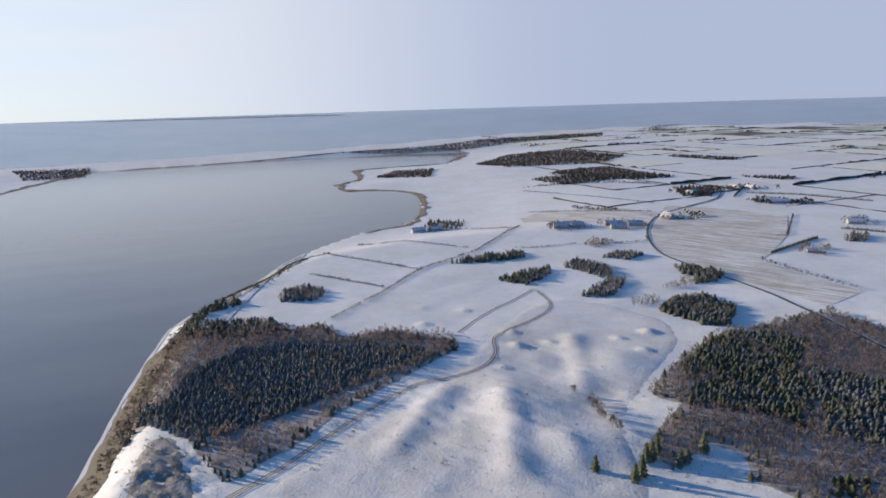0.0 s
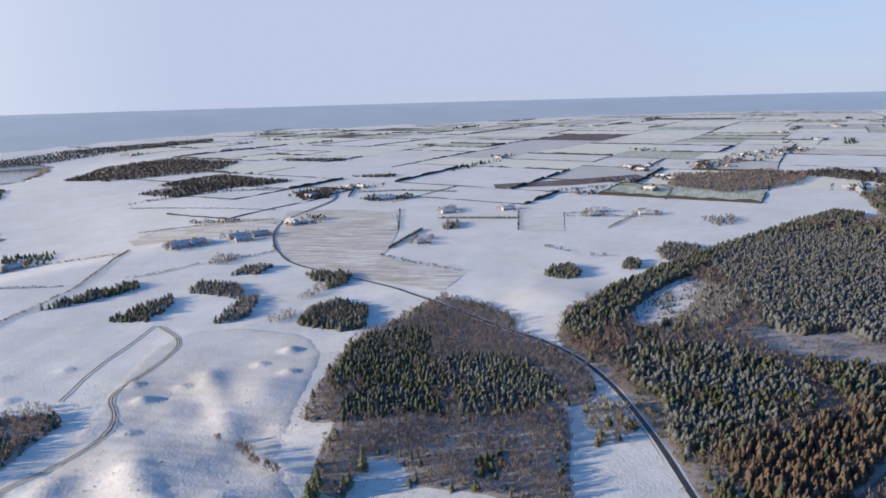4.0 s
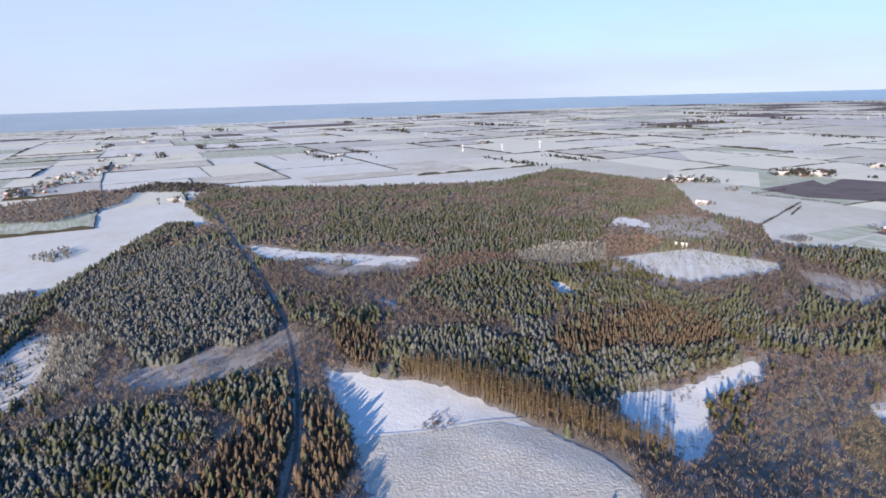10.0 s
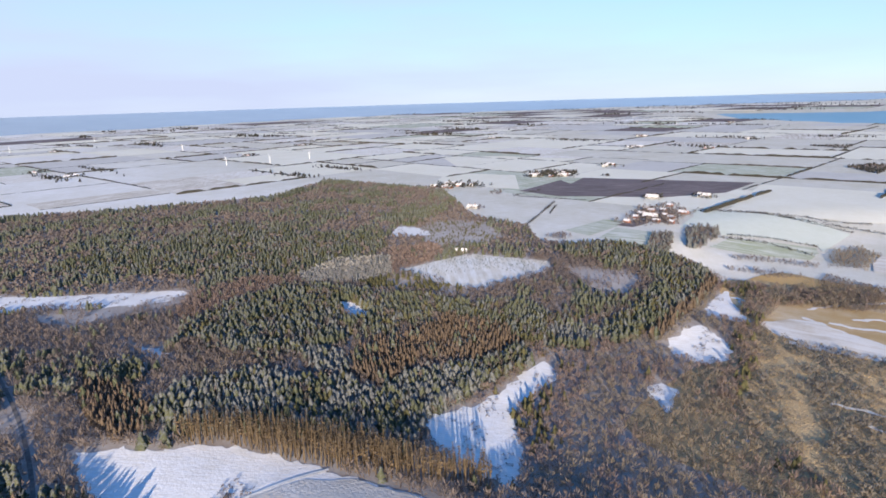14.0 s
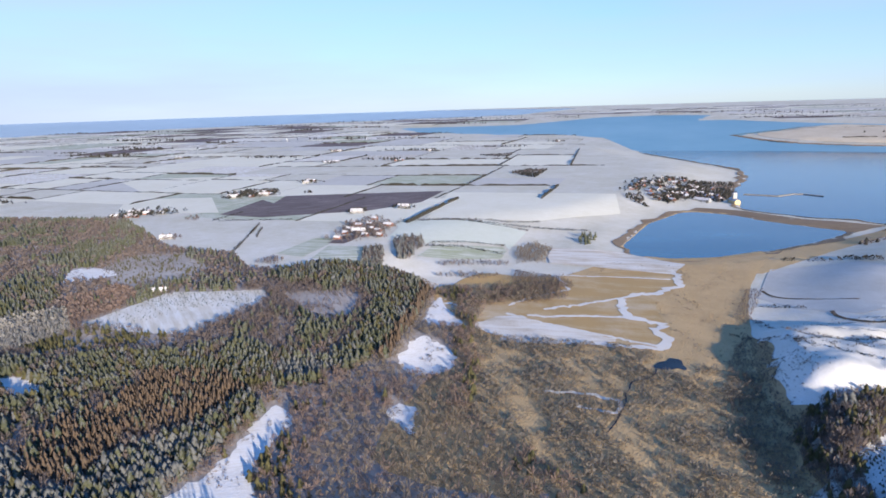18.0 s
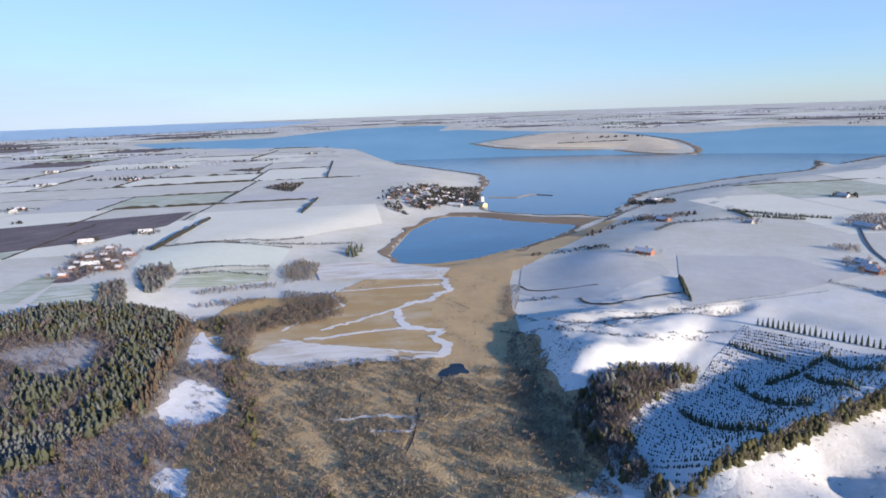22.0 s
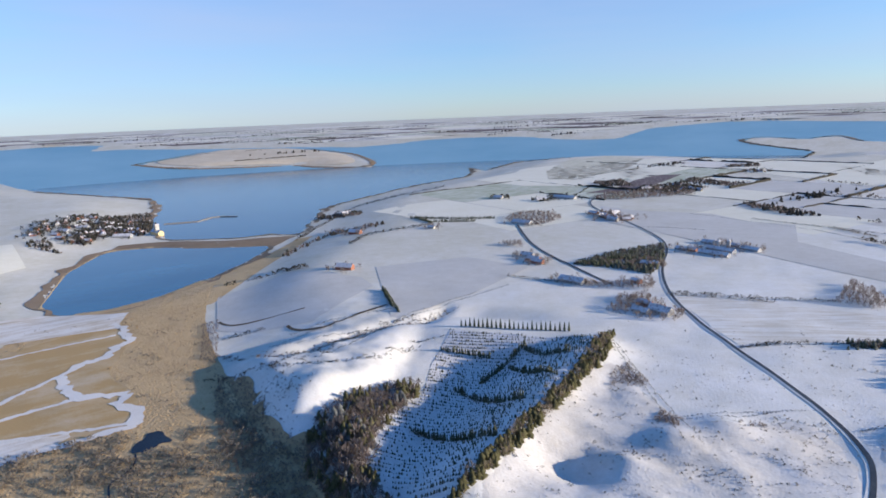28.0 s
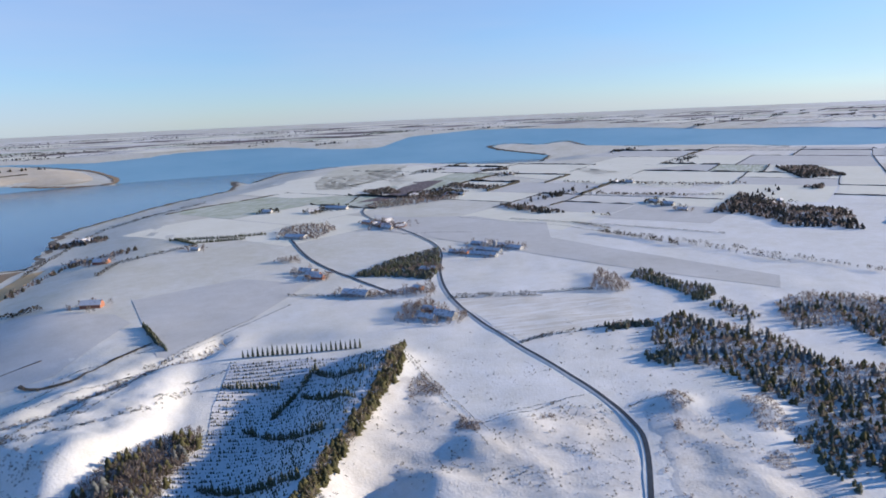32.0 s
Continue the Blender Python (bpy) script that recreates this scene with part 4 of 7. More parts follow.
TREE_MATS = {"spruce": (spruce_mat, bark_mat), "frost": (frost_mat, bark_mat), "larch": (larch_mat, bark_mat), "pale": (pale_mat, pale_mat), "bare": (bare_mat, bark_mat), "scrub": (scrub_mat, bark_mat), "red": (red_mat, bark_mat), "hoar": (hoar_mat, bark_mat), "olive": (olive_mat, bark_mat)}
CLEARINGS = [PLAN[n] for n in ("cl1", "cl2", "cl3", "cl4", "cl5", "cl6", "cl7", "cl8", "cl9", "cl10")]
LINES = [PLAN["road_n"] + PLAN["road_n2"], PLAN["ride"]]


def clear_of_lines(g, metres=3.6):
    for line in LINES:
        g = g[edge_distance(g, rounded(line, 2, False), False) > metres]
    return g


NAMES = {"spruce": ("spruce_stand", "dark green spruce stand dusted with snow", "spruces"), "frost": ("spruce_stand", "dense spruce stand white with hoar frost", "spruces"),
         "larch": ("larch_stand", "bare orange-brown larch stand", "larches"), "pale": ("larch_row", "tall bare larches along a clearing, sunlight put into their colour", "larches"), "bare": ("bare_trees", "leafless brown trees of the forest", "trees"),
         "red": ("birch_stand", "leafless reddish-brown birch stand", "birches"), "hoar": ("birch_stand", "leafless birches white with hoar frost", "birches"), "scrub": ("young_wood", "low leafless tawny scrub", "scrub"),
         "olive": ("pine_stand", "olive-green young pines", "pines")}
SINGLES = []


def plant(kind, tall, g, near=False):
    """Fill the places of one stand with its blend of trees."""
    share = np.clip(0.5 + 0.36 * wave(g, 19, 3.0) + rng.normal(0, 0.24, len(g)), 0, 0.9999)
    share = (np.argsort(np.argsort(share)) + 0.5) / max(1, len(g))
    low = 0.0
    for look_of, shape, part_of, h, w in BLENDS[kind]:
        here = g[(share >= low) & (share < low + part_of)]
        low += part_of
        if not look_of or not len(here):
            continue
        if near and shape in ("spruce", "larch"):
            few = np.where(np.hypot(*(here - CENTRE).T) < 345)[0][::3][:60]
            if len(few):
                SINGLES.append((shape, look_of, here[few], tall * h))
                here = np.delete(here, few, 0)
        far_off = np.hypot(*(here - CENTRE).T) > 760
        for sel, sh in ((~far_off, shape), (far_off, {"spruce": "spruce_far", "bare": "bare_far"}.get(shape, shape))):
            grove(NAMES[look_of][0], here[sel], sh, tall * h, TREE_MATS[look_of], NAMES[look_of][1], NAMES[look_of][2], 0.34, w)


done = []
for name, kind, tall, step, outline in STANDS:
    if kind in ("thin", "young"):
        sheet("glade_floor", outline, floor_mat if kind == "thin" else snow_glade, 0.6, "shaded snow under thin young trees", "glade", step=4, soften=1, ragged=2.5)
    g = clear_of_lines(spots(outline, step * 0.78, holes=CLEARINGS + done))
    if len(g):
        plant(kind, tall, g, True)
    done.append(outline)
rest = clear_of_lines(spots(forest_outline, 4.6, 0.9, holes=CLEARINGS + done))
rest = rest[(np.hypot(*(rest - CENTRE).T) < 780) | (rng.uniform(0, 1, len(rest)) < 0.62)]
mood = 0.8 * wave(rest, 60, 8.0) + 0.5 * wave(rest, 22, 9.0) + rng.normal(0, 0.28, len(rest))
far = np.hypot(*(rest - CENTRE).T) > 780
wet = height(rest) < -8
for sel, kind, tall, mats, nm, lb, ct in (
        (~far & ~wet & (mood < 0.5), "bare", 7.6, "bare", "bare_wood", "leafless brown birch and oak wood", "wood"),
        (~far & ~wet & (mood >= 0.5), "spruce", 8.5, "spruce", "mixed_wood", "mixed spruce wood", "spruces"),
        (far & (mood < 0.12), "bare_far", 7, "bare", "far_bare_wood", "distant leafless brown wood", "wood"),
        (far & (mood >= 0.12), "spruce_far", 9, "spruce", "far_spruce_wood", "distant dark spruce wood", "spruces"),
        (~far & wet & (mood < 0.1), "bare", 6.4, "scrub", "willow_carr", "leafless tawny willow and alder wood", "wood"),
        (~far & wet & (mood >= 0.1) & (mood < 0.8), "bare", 7.0, "red", "alder_carr", "leafless red-brown alder wood", "wood"),
        (~far & wet & (mood >= 0.8), "spruce", 7.5, "olive", "mixed_wood", "olive-green spruces scattered in the alder wood", "spruces")):
    grove(nm, rest[sel], kind, tall, TREE_MATS[mats], lb, ct, 0.3, 1.3)
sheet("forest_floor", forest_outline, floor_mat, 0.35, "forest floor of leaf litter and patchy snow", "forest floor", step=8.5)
for n in ("cl1", "cl2", "cl3", "cl4", "cl5", "cl6", "cl7", "cl8", "cl9", "cl10"):
    sheet("clearing", PLAN[n], snow_thin if n == "cl2" else snow_clear, 0.6, "snowy clearing in the forest", "clearing", step=4, soften=0 if n == "cl2" else 1, ragged=0.6 if n == "cl2" else 2.6)
    if n == "cl2":
        g = spots(PLAN[n], 5.0)
        g = g[(g[:, 0] > np.mean(PLAN[n], 0)[0]) & (wave(g, 14, 2.6) > -0.5)]
        grove("young_spruces", g, "spruce_far", 1.9, TREE_MATS["spruce"], "rows of young spruces planted in the clearing", "spruces", 0.4, 1.2)
    if n not in ("cl1", "cl2"):
        g = spots(PLAN[n], 3.8)
        g = g[wave(g, 11, 6.3) + 0.5 * wave(g, 5, 1.9) > 0.3]
        grove("thicket", g, "bush", 2.2, TREE_MATS["bare"], "low leafless thicket in a forest clearing", "thicket", 0.5)
done = []
for name, kind, tall, step, outline in HEATH_STANDS:
    g = clear_of_lines(spots(outline, step * 0.8, holes=done))
    plant(kind, tall, g)
    done.append(outline)
for nm in ("wood_coast", "wood_east"):
    g = clear_of_lines(spots(PLAN[nm], 4.0, 0.94, holes=done))
    rim = (edge_distance(g, PLAN[nm]) < 8) & (rng.uniform(0, 1, len(g)) < (0.7 if nm == "wood_coast" else 0.4))
    grove("mountain_pine", g[rim], "spruce", 4.2, TREE_MATS["spruce"], "low dark mountain pines at the edge of the plantation", "pines", 0.4, 1.5)
    grove("bare_wood", g[~rim], "bare", 6.6, TREE_MATS["bare"], "leafless brown trees fringing the plantation", "wood", 0.3, 1.1)
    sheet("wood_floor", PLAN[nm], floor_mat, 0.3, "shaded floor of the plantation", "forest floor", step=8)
g = clear_of_lines(spots(PLAN["roadside_copse"], 4.0))
plant("scrub", 7.0, g)
ribbon("bluff", PLAN["bluff"], 22, bluff_mat, 0.25, "brown grassy bluff above the beach", "bluff", step=5, ragged=0.3)
g = resample(PLAN["bluff"], 2.0, False)
g = np.concatenate([g + rng.normal(0, 7, g.shape) for _ in range(6)])
grove("bluff_scrub", g[height(g) > -17], "bush", 2.6, (hedge_mat, bark_mat), "leafless scrub on the bluff", "scrub", 0.5)
sheet("marsh", PLAN["marsh"], reed_mat, 0.4, "tawny reed marsh on the valley floor", "marsh", step=9, ragged=1.0)
sheet("reed_meadow", PLAN["field_reed"], reed_tan, 0.62, "mown reed meadow pale with frost", "meadow", step=8)
# carr at the slope's foot; its floor colour is darkened for the hill's shadow
CARR = [(293, -555), (265, -529), (247, -477), (237, -434), (214, -410), (206, -424), (207, -399), (212, -365), (200, -329), (187, -308), (226, -316), (245, -365), (263, -406), (281, -464)]
sheet("carr_shade_floor", CARR, reed_tuft, 0.62, "marsh ground under the willow carr, darkened for the hill's shadow", "marsh floor", step=5, soften=2, ragged=5.0)
mid_pond = np.mean(pond_outline, 0)
carr = spots(PLAN["marsh"], 3.5, 0.92, holes=[PLAN["field_reed"], lake_outline, mid_pond + 1.5 * (np.array(pond_outline, float) - mid_pond)])
carr = carr[(carr[:, 1] + 18 * wave(carr, 40, 1.1) > -455) & ~inside(carr, forest_outline)]
mood_c = wave(carr, 26, 3.1) + 0.8 * wave(carr, 9, 4.1) + rng.normal(0, 0.35, len(carr))
grove("willow_scrub", carr[(mood_c > -0.6) & (mood_c < 0.35)], "bush", 3.2, TREE_MATS["scrub"], "leafless tawny willow scrub in the marsh", "scrub", 0.5)
grove("alder_scrub", carr[mood_c >= 0.35], "bush", 4.2, (alder_mat, bark_mat), "grey leafless alder scrub in the marsh", "scrub", 0.5, 1.2)
grove("reed_tufts", carr[mood_c <= -0.6], "tuft", 1.1, (reed_tuft, reed_tuft), "tawny reed tufts between the scrub", "reeds", 0.4)

for line in (PLAN["road_n"] + PLAN["road_n2"], PLAN["road_s"]):
    ribbon("verge", line, 6.5, snow_mat, 0.42, "snowy grass verge along the road", "verge", ragged=0.12)
low = spots(PLAN["marsh"], 4.2, 0.9, holes=[PLAN["field_reed"], lake_outline, mid_pond + 1.5 * (np.array(pond_outline, float) - mid_pond)])
low = low[(low[:, 1] < -440) & (low[:, 1] > -760) & (wave(low, 15, 6.1) + 0.7 * wave(low, 6, 2.3) + rng.normal(0, 0.3, len(low)) > 0.55)]
grove("willow_scrub", low, "bush", 1.9, TREE_MATS["scrub"], "low leafless willow scrub among the reeds", "scrub", 0.5)
reeds = spots(PLAN["marsh"], 2.9, 0.9, holes=[lake_outline, pond_outline, PLAN["field_reed"], [(629, -771), (536, -811), (429, -784), (425, -723), (585, -688), (612, -726)]])
reeds = reeds[(reeds[:, 1] < -400) & (wave(reeds, 24, 1.4) + wave(reeds, 8, 2.2) > -0.75)]
grove("reed_clumps", reeds, "tuft", 1.0, (reed_tuft, reed_tuft), "tall tawny reed clumps in the marsh", "reeds", 0.4, 1.5)
for line, w, mt, nm, lb in ((PLAN["road_n"] + PLAN["road_n2"], 3.5, road_mat, "road", "dark wet asphalt country road"), (PLAN["road_s"], 3.1, road_mat, "road", "dark wet asphalt country road"),
                            (PLAN["road_s2"], 4.0, road_mat, "road", "narrow farm road"), (PLAN["ride"], 2.6, track_mat, "forest_ride", "straight gravel ride through the forest"),
                            (PLAN["track_n2"], 1.5, rut_mat, "track", "narrow footpath trodden in the snow")):
    ribbon(nm, line, w, mt, 0.56, lb, "road")
sheet("pond", pond_outline, ditch_mat, 0.75, "small dark pond in the marsh", "pond", step=2, soften=1, ragged=0.5)
sheet("heath", PLAN["heath2"], snow_speckled, 0.4, "rough snowy slope above the beach", "heath", step=3.0, ragged=2.0, sink=6)
for area in (DUNES_A, DUNES_B):
    sheet("dune_snow", area, snow_heath, 0.3, "rough snowy dunes with dry grass showing through", "heath", step=4.0, ragged=2.0, sink=10)
sheet("heath_snow", PLAN["heath"], snow_heath, 0.35, "rough snowy heath with dry grass showing through", "heath", step=4.0, ragged=2.0, sink=10)
g = spots(PLAN["heath2"], 2.0, 0.8)
grove("heather", g[wave(g, 7, 2.0) + wave(g, 3, 5.0) > -0.1], "bush", 1.1, (hedge_mat, bark_mat), "dark heather tufts on the slope above the beach", "heather", 0.6)
shore = resample(sound_outline, 5)
shore = shore[edge_distance(shore, PLAN["bluff"], False) < 48]
ribbon("surf", shore, 3.4, surf_mat, 0.5, "thin white line of foam and pebbles along the beach", "beach", step=5, ragged=0.35)
for nm, line in (("fjord_shore", PLAN["fjord_w"][3:] + PLAN["fjord_e"][:12]), ("island_shore", island_outline + island_outline[:1]), ("fjord_shore", PLAN["fjord_e"][13:]),
                 ("lake_shore", lake_outline[5:] + lake_outline[:6]), ("spit_shore", sound_outline[9:28])):
    ribbon(nm, line, 32, shore_mat, 0.5, "brown reedy shore with a little snow", "shore", step=8, ragged=0.55)
sheet("clearing_grass", PLAN["cl1low"], snow_grass, 0.85, "grass showing through snow in the clearing", "clearing", step=6, soften=1, ragged=1.0)
ribbon("path", PLAN["cl1path"], 2.2, snow_mat, 1.1, "trodden white path across the clearing", "path", step=5)
p = rounded(PLAN["track_n"], 2, False)
d = np.gradient(p, axis=0)
d /= np.hypot(*d.T)[:, None] + 1e-9
for off in (-1.0, 1.0):
    ribbon("wheel_rut", p + np.c_[-d[:, 1], d[:, 0]] * off, 1.0, rut_mat, 0.75, "dark wheel rut in the snow", "rut", step=5)

# ---------------------------------------------------------------- kinds of things in the open land
def part(name, me, parent, label=""):
    ob = new(name, me)
    ob.parent = parent
    return tagged(ob, label)


def box_mesh(name, size, at, mat, taper=1.0):
    (a, b, c), (x, y, z) = size, at
    v = [(x + sx * a / 2 * k, y + sy * b / 2 * k, z + h) for h, k in ((0, 1.0), (c, taper)) for sx, sy in ((-1, -1), (1, -1), (1, 1), (-1, 1))]
    return mesh(name, v, [[3, 2, 1, 0], [4, 5, 6, 7], [0, 1, 5, 4], [1, 2, 6, 5], [2, 3, 7, 6], [3, 0, 4, 7]], mat)


def tube_mesh(name, rings_, mat, sides=10):
    """A lathe: radius and height, ring by ring."""
    v = [(r * math.cos(2 * math.pi * s / sides), r * math.sin(2 * math.pi * s / sides), z) for r, z in rings_ for s in range(sides)]
    f = [[k * sides + s, k * sides + (s + 1) % sides, (k + 1) * sides + (s + 1) % sides, (k + 1) * sides + s] for k in range(len(rings_) - 1) for s in range(sides)]
    f += [[s for s in range(sides)][::-1], [(len(rings_) - 1) * sides + s for s in range(sides)]]
    return mesh(name, v, f, mat)


def roof_mesh(long, wide, eaves, rise, mat):
    l, w, t = long / 2 + 0.4, wide / 2 + 0.45, 0.22
    drop = rise * 0.45 / (wide / 2)
    p = [(-w, eaves - drop), (0, eaves + rise), (w, eaves - drop), (w, eaves - drop + t), (0, eaves + rise + t), (-w, eaves - drop + t)]
    v = [(x, y, z) for x in (-l, l) for y, z in p]
    f = [[k, (k + 1) % 6, 6 + (k + 1) % 6, 6 + k] for k in range(6)] + [[0, 5, 4, 1], [1, 4, 3, 2], [6, 7, 10, 11], [7, 8, 9, 10]]
    return mesh("roof", v, f, mat)


def walls_mesh(long, wide, eaves, rise, mat):
    l, w = long / 2, wide / 2
    v = [(x, y, z) for x in (-l, l) for y, z in ((-w, -0.6), (w, -0.6), (w, eaves), (0, eaves + rise), (-w, eaves))]
    return mesh("wall", v, [[0, 1, 2, 3, 4][::-1], [5, 6, 7, 8, 9], [0, 5, 9, 4], [1, 2, 7, 6][::-1], [2, 3, 8, 7], [3, 4, 9, 8]], mat)


HOUSE_WORDS = {"barn": ("barn", "long grey steel-clad barn under a snowy roof", "barn"), "brick": ("house", "red-brick farmhouse with a snow-dusted slate roof", "house"),
               "white": ("house", "whitewashed farmhouse under a snowy roof", "house"), "tile": ("barn", "brick shed with an orange-red tile roof", "barn")}


def make_building(long, wide, eaves, style):
    name, label, category = HOUSE_WORDS[style]
    ob = tagged(new(name), label, category)
    rise = wide * (0.28 if style == "barn" else 0.42)
    part("wall", walls_mesh(long, wide, eaves, rise, WALLS[style]), ob)
    top = part("roof", roof_mesh(long, wide, eaves, rise, ROOFS[style]), ob, "snow-dusted roof")
    n = max(2, min(6, int(long / 4)))
    for side in (-1, 1):
        for k in range(n):
            x = long * ((k + 0.5) / n - 0.5)
            if side == 1 and k == n // 2:
                gate = 3.2 if style == "barn" else 1.1
                part("door", box_mesh("door", (gate, 0.1, min(eaves - 0.3, 3.0 if style == "barn" else 2.1)), (x, side * (wide / 2 + 0.03), 0), wood_mat), ob, "dark wooden door")
            else:
                part("window", box_mesh("window", (1.3, 0.1, 1.1), (x, side * (wide / 2 + 0.03), eaves * 0.36), pane_mat), ob, "dark window pane")
    if style in ("brick", "white"):
        part("chimney", box_mesh("chimney", (0.7, 0.7, 1.6), (long * 0.22, 0, eaves + rise - 0.4), brick_wall), top, "brick chimney")
    return ob


def copy_to(ob, m):
    other = copy_thing(ob, m)
    other.matrix_basis = m
    return other


def place_at(x, y, turn=0.0, sink=0.0):
    """The pose of a thing on the ground; far off it shrinks with the land."""
    v = lift([(x, y)])[0]
    k = math.hypot(*(v[:2] - CENTRE)) / max(1e-6, math.hypot(x - CENTRE[0], y - CENTRE[1]))
    return Matrix.LocRotScale((v[0], v[1], v[2] - sink * k), Euler((0, 0, radians(turn))), (k, k, k))


def building(x, y, long, wide, eaves, turn, style):
    make_building(long, wide, eaves, style).matrix_basis = place_at(x, y, turn)
    for _ in range(land_trees.choice((12, 15, 19))):
        a, d = land_trees.uniform(0, 6.28), long / 2 + land_trees.uniform(3, 14)
        GARDEN.append((x + d * math.cos(a), y + d * math.sin(a)))


HOUSE_STOCK, GARDEN, land_trees = [], [], random.Random(8)


def village(outline, count, seed):
    if not HOUSE_STOCK:
        for long, wide, style in ((13, 7.5, "white"), (16, 8, "brick"), (11, 7, "tile"), (22, 9, "white"), (28, 12, "barn")):
            HOUSE_STOCK.append((make_building(long, wide, 3.0 if long < 20 else 4.0, style), []))
    r = random.Random(seed)
    p = np.asarray(outline, float)
    lo, hi, done, tries = p.min(0), p.max(0), [], 0
    while len(done) < count and tries < 4000:
        tries += 1
        x, y = r.uniform(lo[0], hi[0]), r.uniform(lo[1], hi[1])
        if not inside([(x, y)], p)[0] or any(math.hypot(x - a, y - b) < 15 for a, b in done):
            continue
        done.append((x, y))
        for _ in range(11):
            GARDEN.append((x + r.gauss(0, 14), y + r.gauss(0, 14)))
        ob, used = HOUSE_STOCK[r.choices(range(5), (2, 6, 5, 1, 1))[0]]
        m = place_at(x, y, r.choice((20, 110, 65, 155)) + r.uniform(-12, 12))
        if used:
            tagged(copy_to(ob, m), group="village houses")
        else:
            ob.matrix_basis = m
            tagged(ob, group="village houses")
        used.append(1)


def field(outline, mat, label):
    r = math.hypot(*(np.mean(np.asarray(outline, float), 0) - CENTRE))
    sheet("field", outline, mat, 0.8 if mat is reed_pale else 0.26, label, "field", step=max(8.0, r / 55), soften=0)


def copse(outline, kind, tall):
    p = np.asarray(outline, float)
    r = math.hypot(*(p.mean(0) - CENTRE))
    far = r > 1000 or kind in ("far", "bare_far")
    if kind in ("spruce", "mixed") and r < 900:
        g = clear_of_lines(spots(outline, 3.9))
        pick = rng.uniform(0, 1, len(g)) + 0.3 * wave(g, 18, 2.0) < (0.72 if kind == "spruce" else 0.5)
        grove("copse", g[pick], "spruce", tall * 0.8, TREE_MATS["spruce" if kind == "spruce" else "frost"], "small dense wood of dark spruce", "copse", 0.35, 1.5)
        grove("copse", g[~pick], "bare", tall * 0.75, TREE_MATS["bare"], "leafless trees in a small wood", "copse", 0.3, 1.2)
        return
    g = clear_of_lines(spots(outline, (5.0 if kind != "bush" else 2.6) * (1.6 if far else 1.0) * max(1.0, r / 1900)))
    if not len(g):
        return
    if kind == "mixed":
        pick = rng.uniform(0, 1, len(g)) + 0.35 * wave(g, 18, 2.0) < 0.52
        grove("copse", g[pick], "spruce_far" if far else "spruce", tall * 0.9, TREE_MATS["frost"], "small wood of dark spruce dusted with snow", "copse", 0.35, 1.25)
        grove("copse", g[~pick], "bare_far" if far else "bare", tall * 0.85, TREE_MATS["bare"], "leafless trees in a small wood", "copse", 0.3)
    elif kind == "spruce":
        grove("copse", g, "spruce_far" if far else "spruce", tall * 0.9, TREE_MATS["spruce"], "small dense wood of dark spruce", "copse", 0.35, 1.25)
    elif kind == "pine":
        g = clear_of_lines(spots(outline, 2.5))
        pick = rng.uniform(0, 1, len(g)) < 0.55
        grove("shelter_belt", g[pick], "spruce", tall * 0.6, (olive_mat, bark_mat), "olive-green pine shelter belt", "shelter belt", 0.45, 1.7)
        grove("shelter_belt", g[~pick], "bare", tall * 0.6, TREE_MATS["scrub"], "leafless tawny trees in the shelter belt", "shelter belt", 0.45, 1.1)
    elif kind == "far":
        pick = rng.uniform(0, 1, len(g)) + 0.3 * wave(g, 60, 2.0) < 0.55
        grove("far_copse", g[pick], "spruce_far", tall * 0.8, (dark_mat, bark_mat), "distant dark wood", "copse", 0.3, 2.2)
        grove("far_copse", g[~pick], "bare_far", tall * 0.7, TREE_MATS["bare"], "distant leafless wood", "copse", 0.3, 1.6)
    elif kind in ("heathwood", "brown"):
        g = clear_of_lines(spots(outline, 4.7))
        pick = rng.uniform(0, 1, len(g)) + 0.45 * wave(g, 21, 2.0)
        a, b = (0.22, 0.5) if kind == "heathwood" else (0.12, 0.3)
        grove("copse", g[pick < a], "spruce", tall, TREE_MATS["frost"], "small wood of spruce dusted with snow", "copse", 0.4, 1.3)
        grove("copse", g[(pick >= a) & (pick < b)], "spruce", tall * 0.9, (olive_mat, bark_mat), "olive-green mountain pines in a small wood", "copse", 0.4, 1.5)
        grove("copse", g[pick >= b], "bare", tall * 0.9, TREE_MATS["bare"], "leafless brown trees in a small wood", "copse", 0.4, 1.2)
    elif kind == "belt":
        g = spots(outline, 3.1)
        pick = rng.uniform(0, 1, len(g)) + 0.4 * wave(g, 14, 2.0)
        grove("bank_wood", g[pick < 0.2], "spruce", tall, (olive_mat, bark_mat), "olive-green spruces on the valley bank", "wood", 0.4, 1.2)
        grove("bank_wood", g[pick >= 0.2], "bare", tall * 0.8, TREE_MATS["bare"], "dense leafless brown wood on the valley bank", "wood", 0.35, 1.2)
    elif kind == "carr":
        g = spots(outline, 2.9)
        g = g[wave(g, 12, 3.3) + rng.normal(0, 0.3, len(g)) > -1.1]
        grove("willow_carr", g, "bare", tall * 0.62, TREE_MATS["bare"], "dark leafless willow carr at the foot of the slope", "scrub", 0.4, 1.2)
    elif kind == "bush":
        grove("thicket", g, "bush", tall, TREE_MATS["bare"], "low leafless thicket in the snow", "thicket", 0.4)
    else:
        grove("copse", g, "bare_far" if far else "bare", tall, TREE_MATS["scrub" if kind == "scrub" else "bare"], "small leafless brown wood", "copse", 0.3)


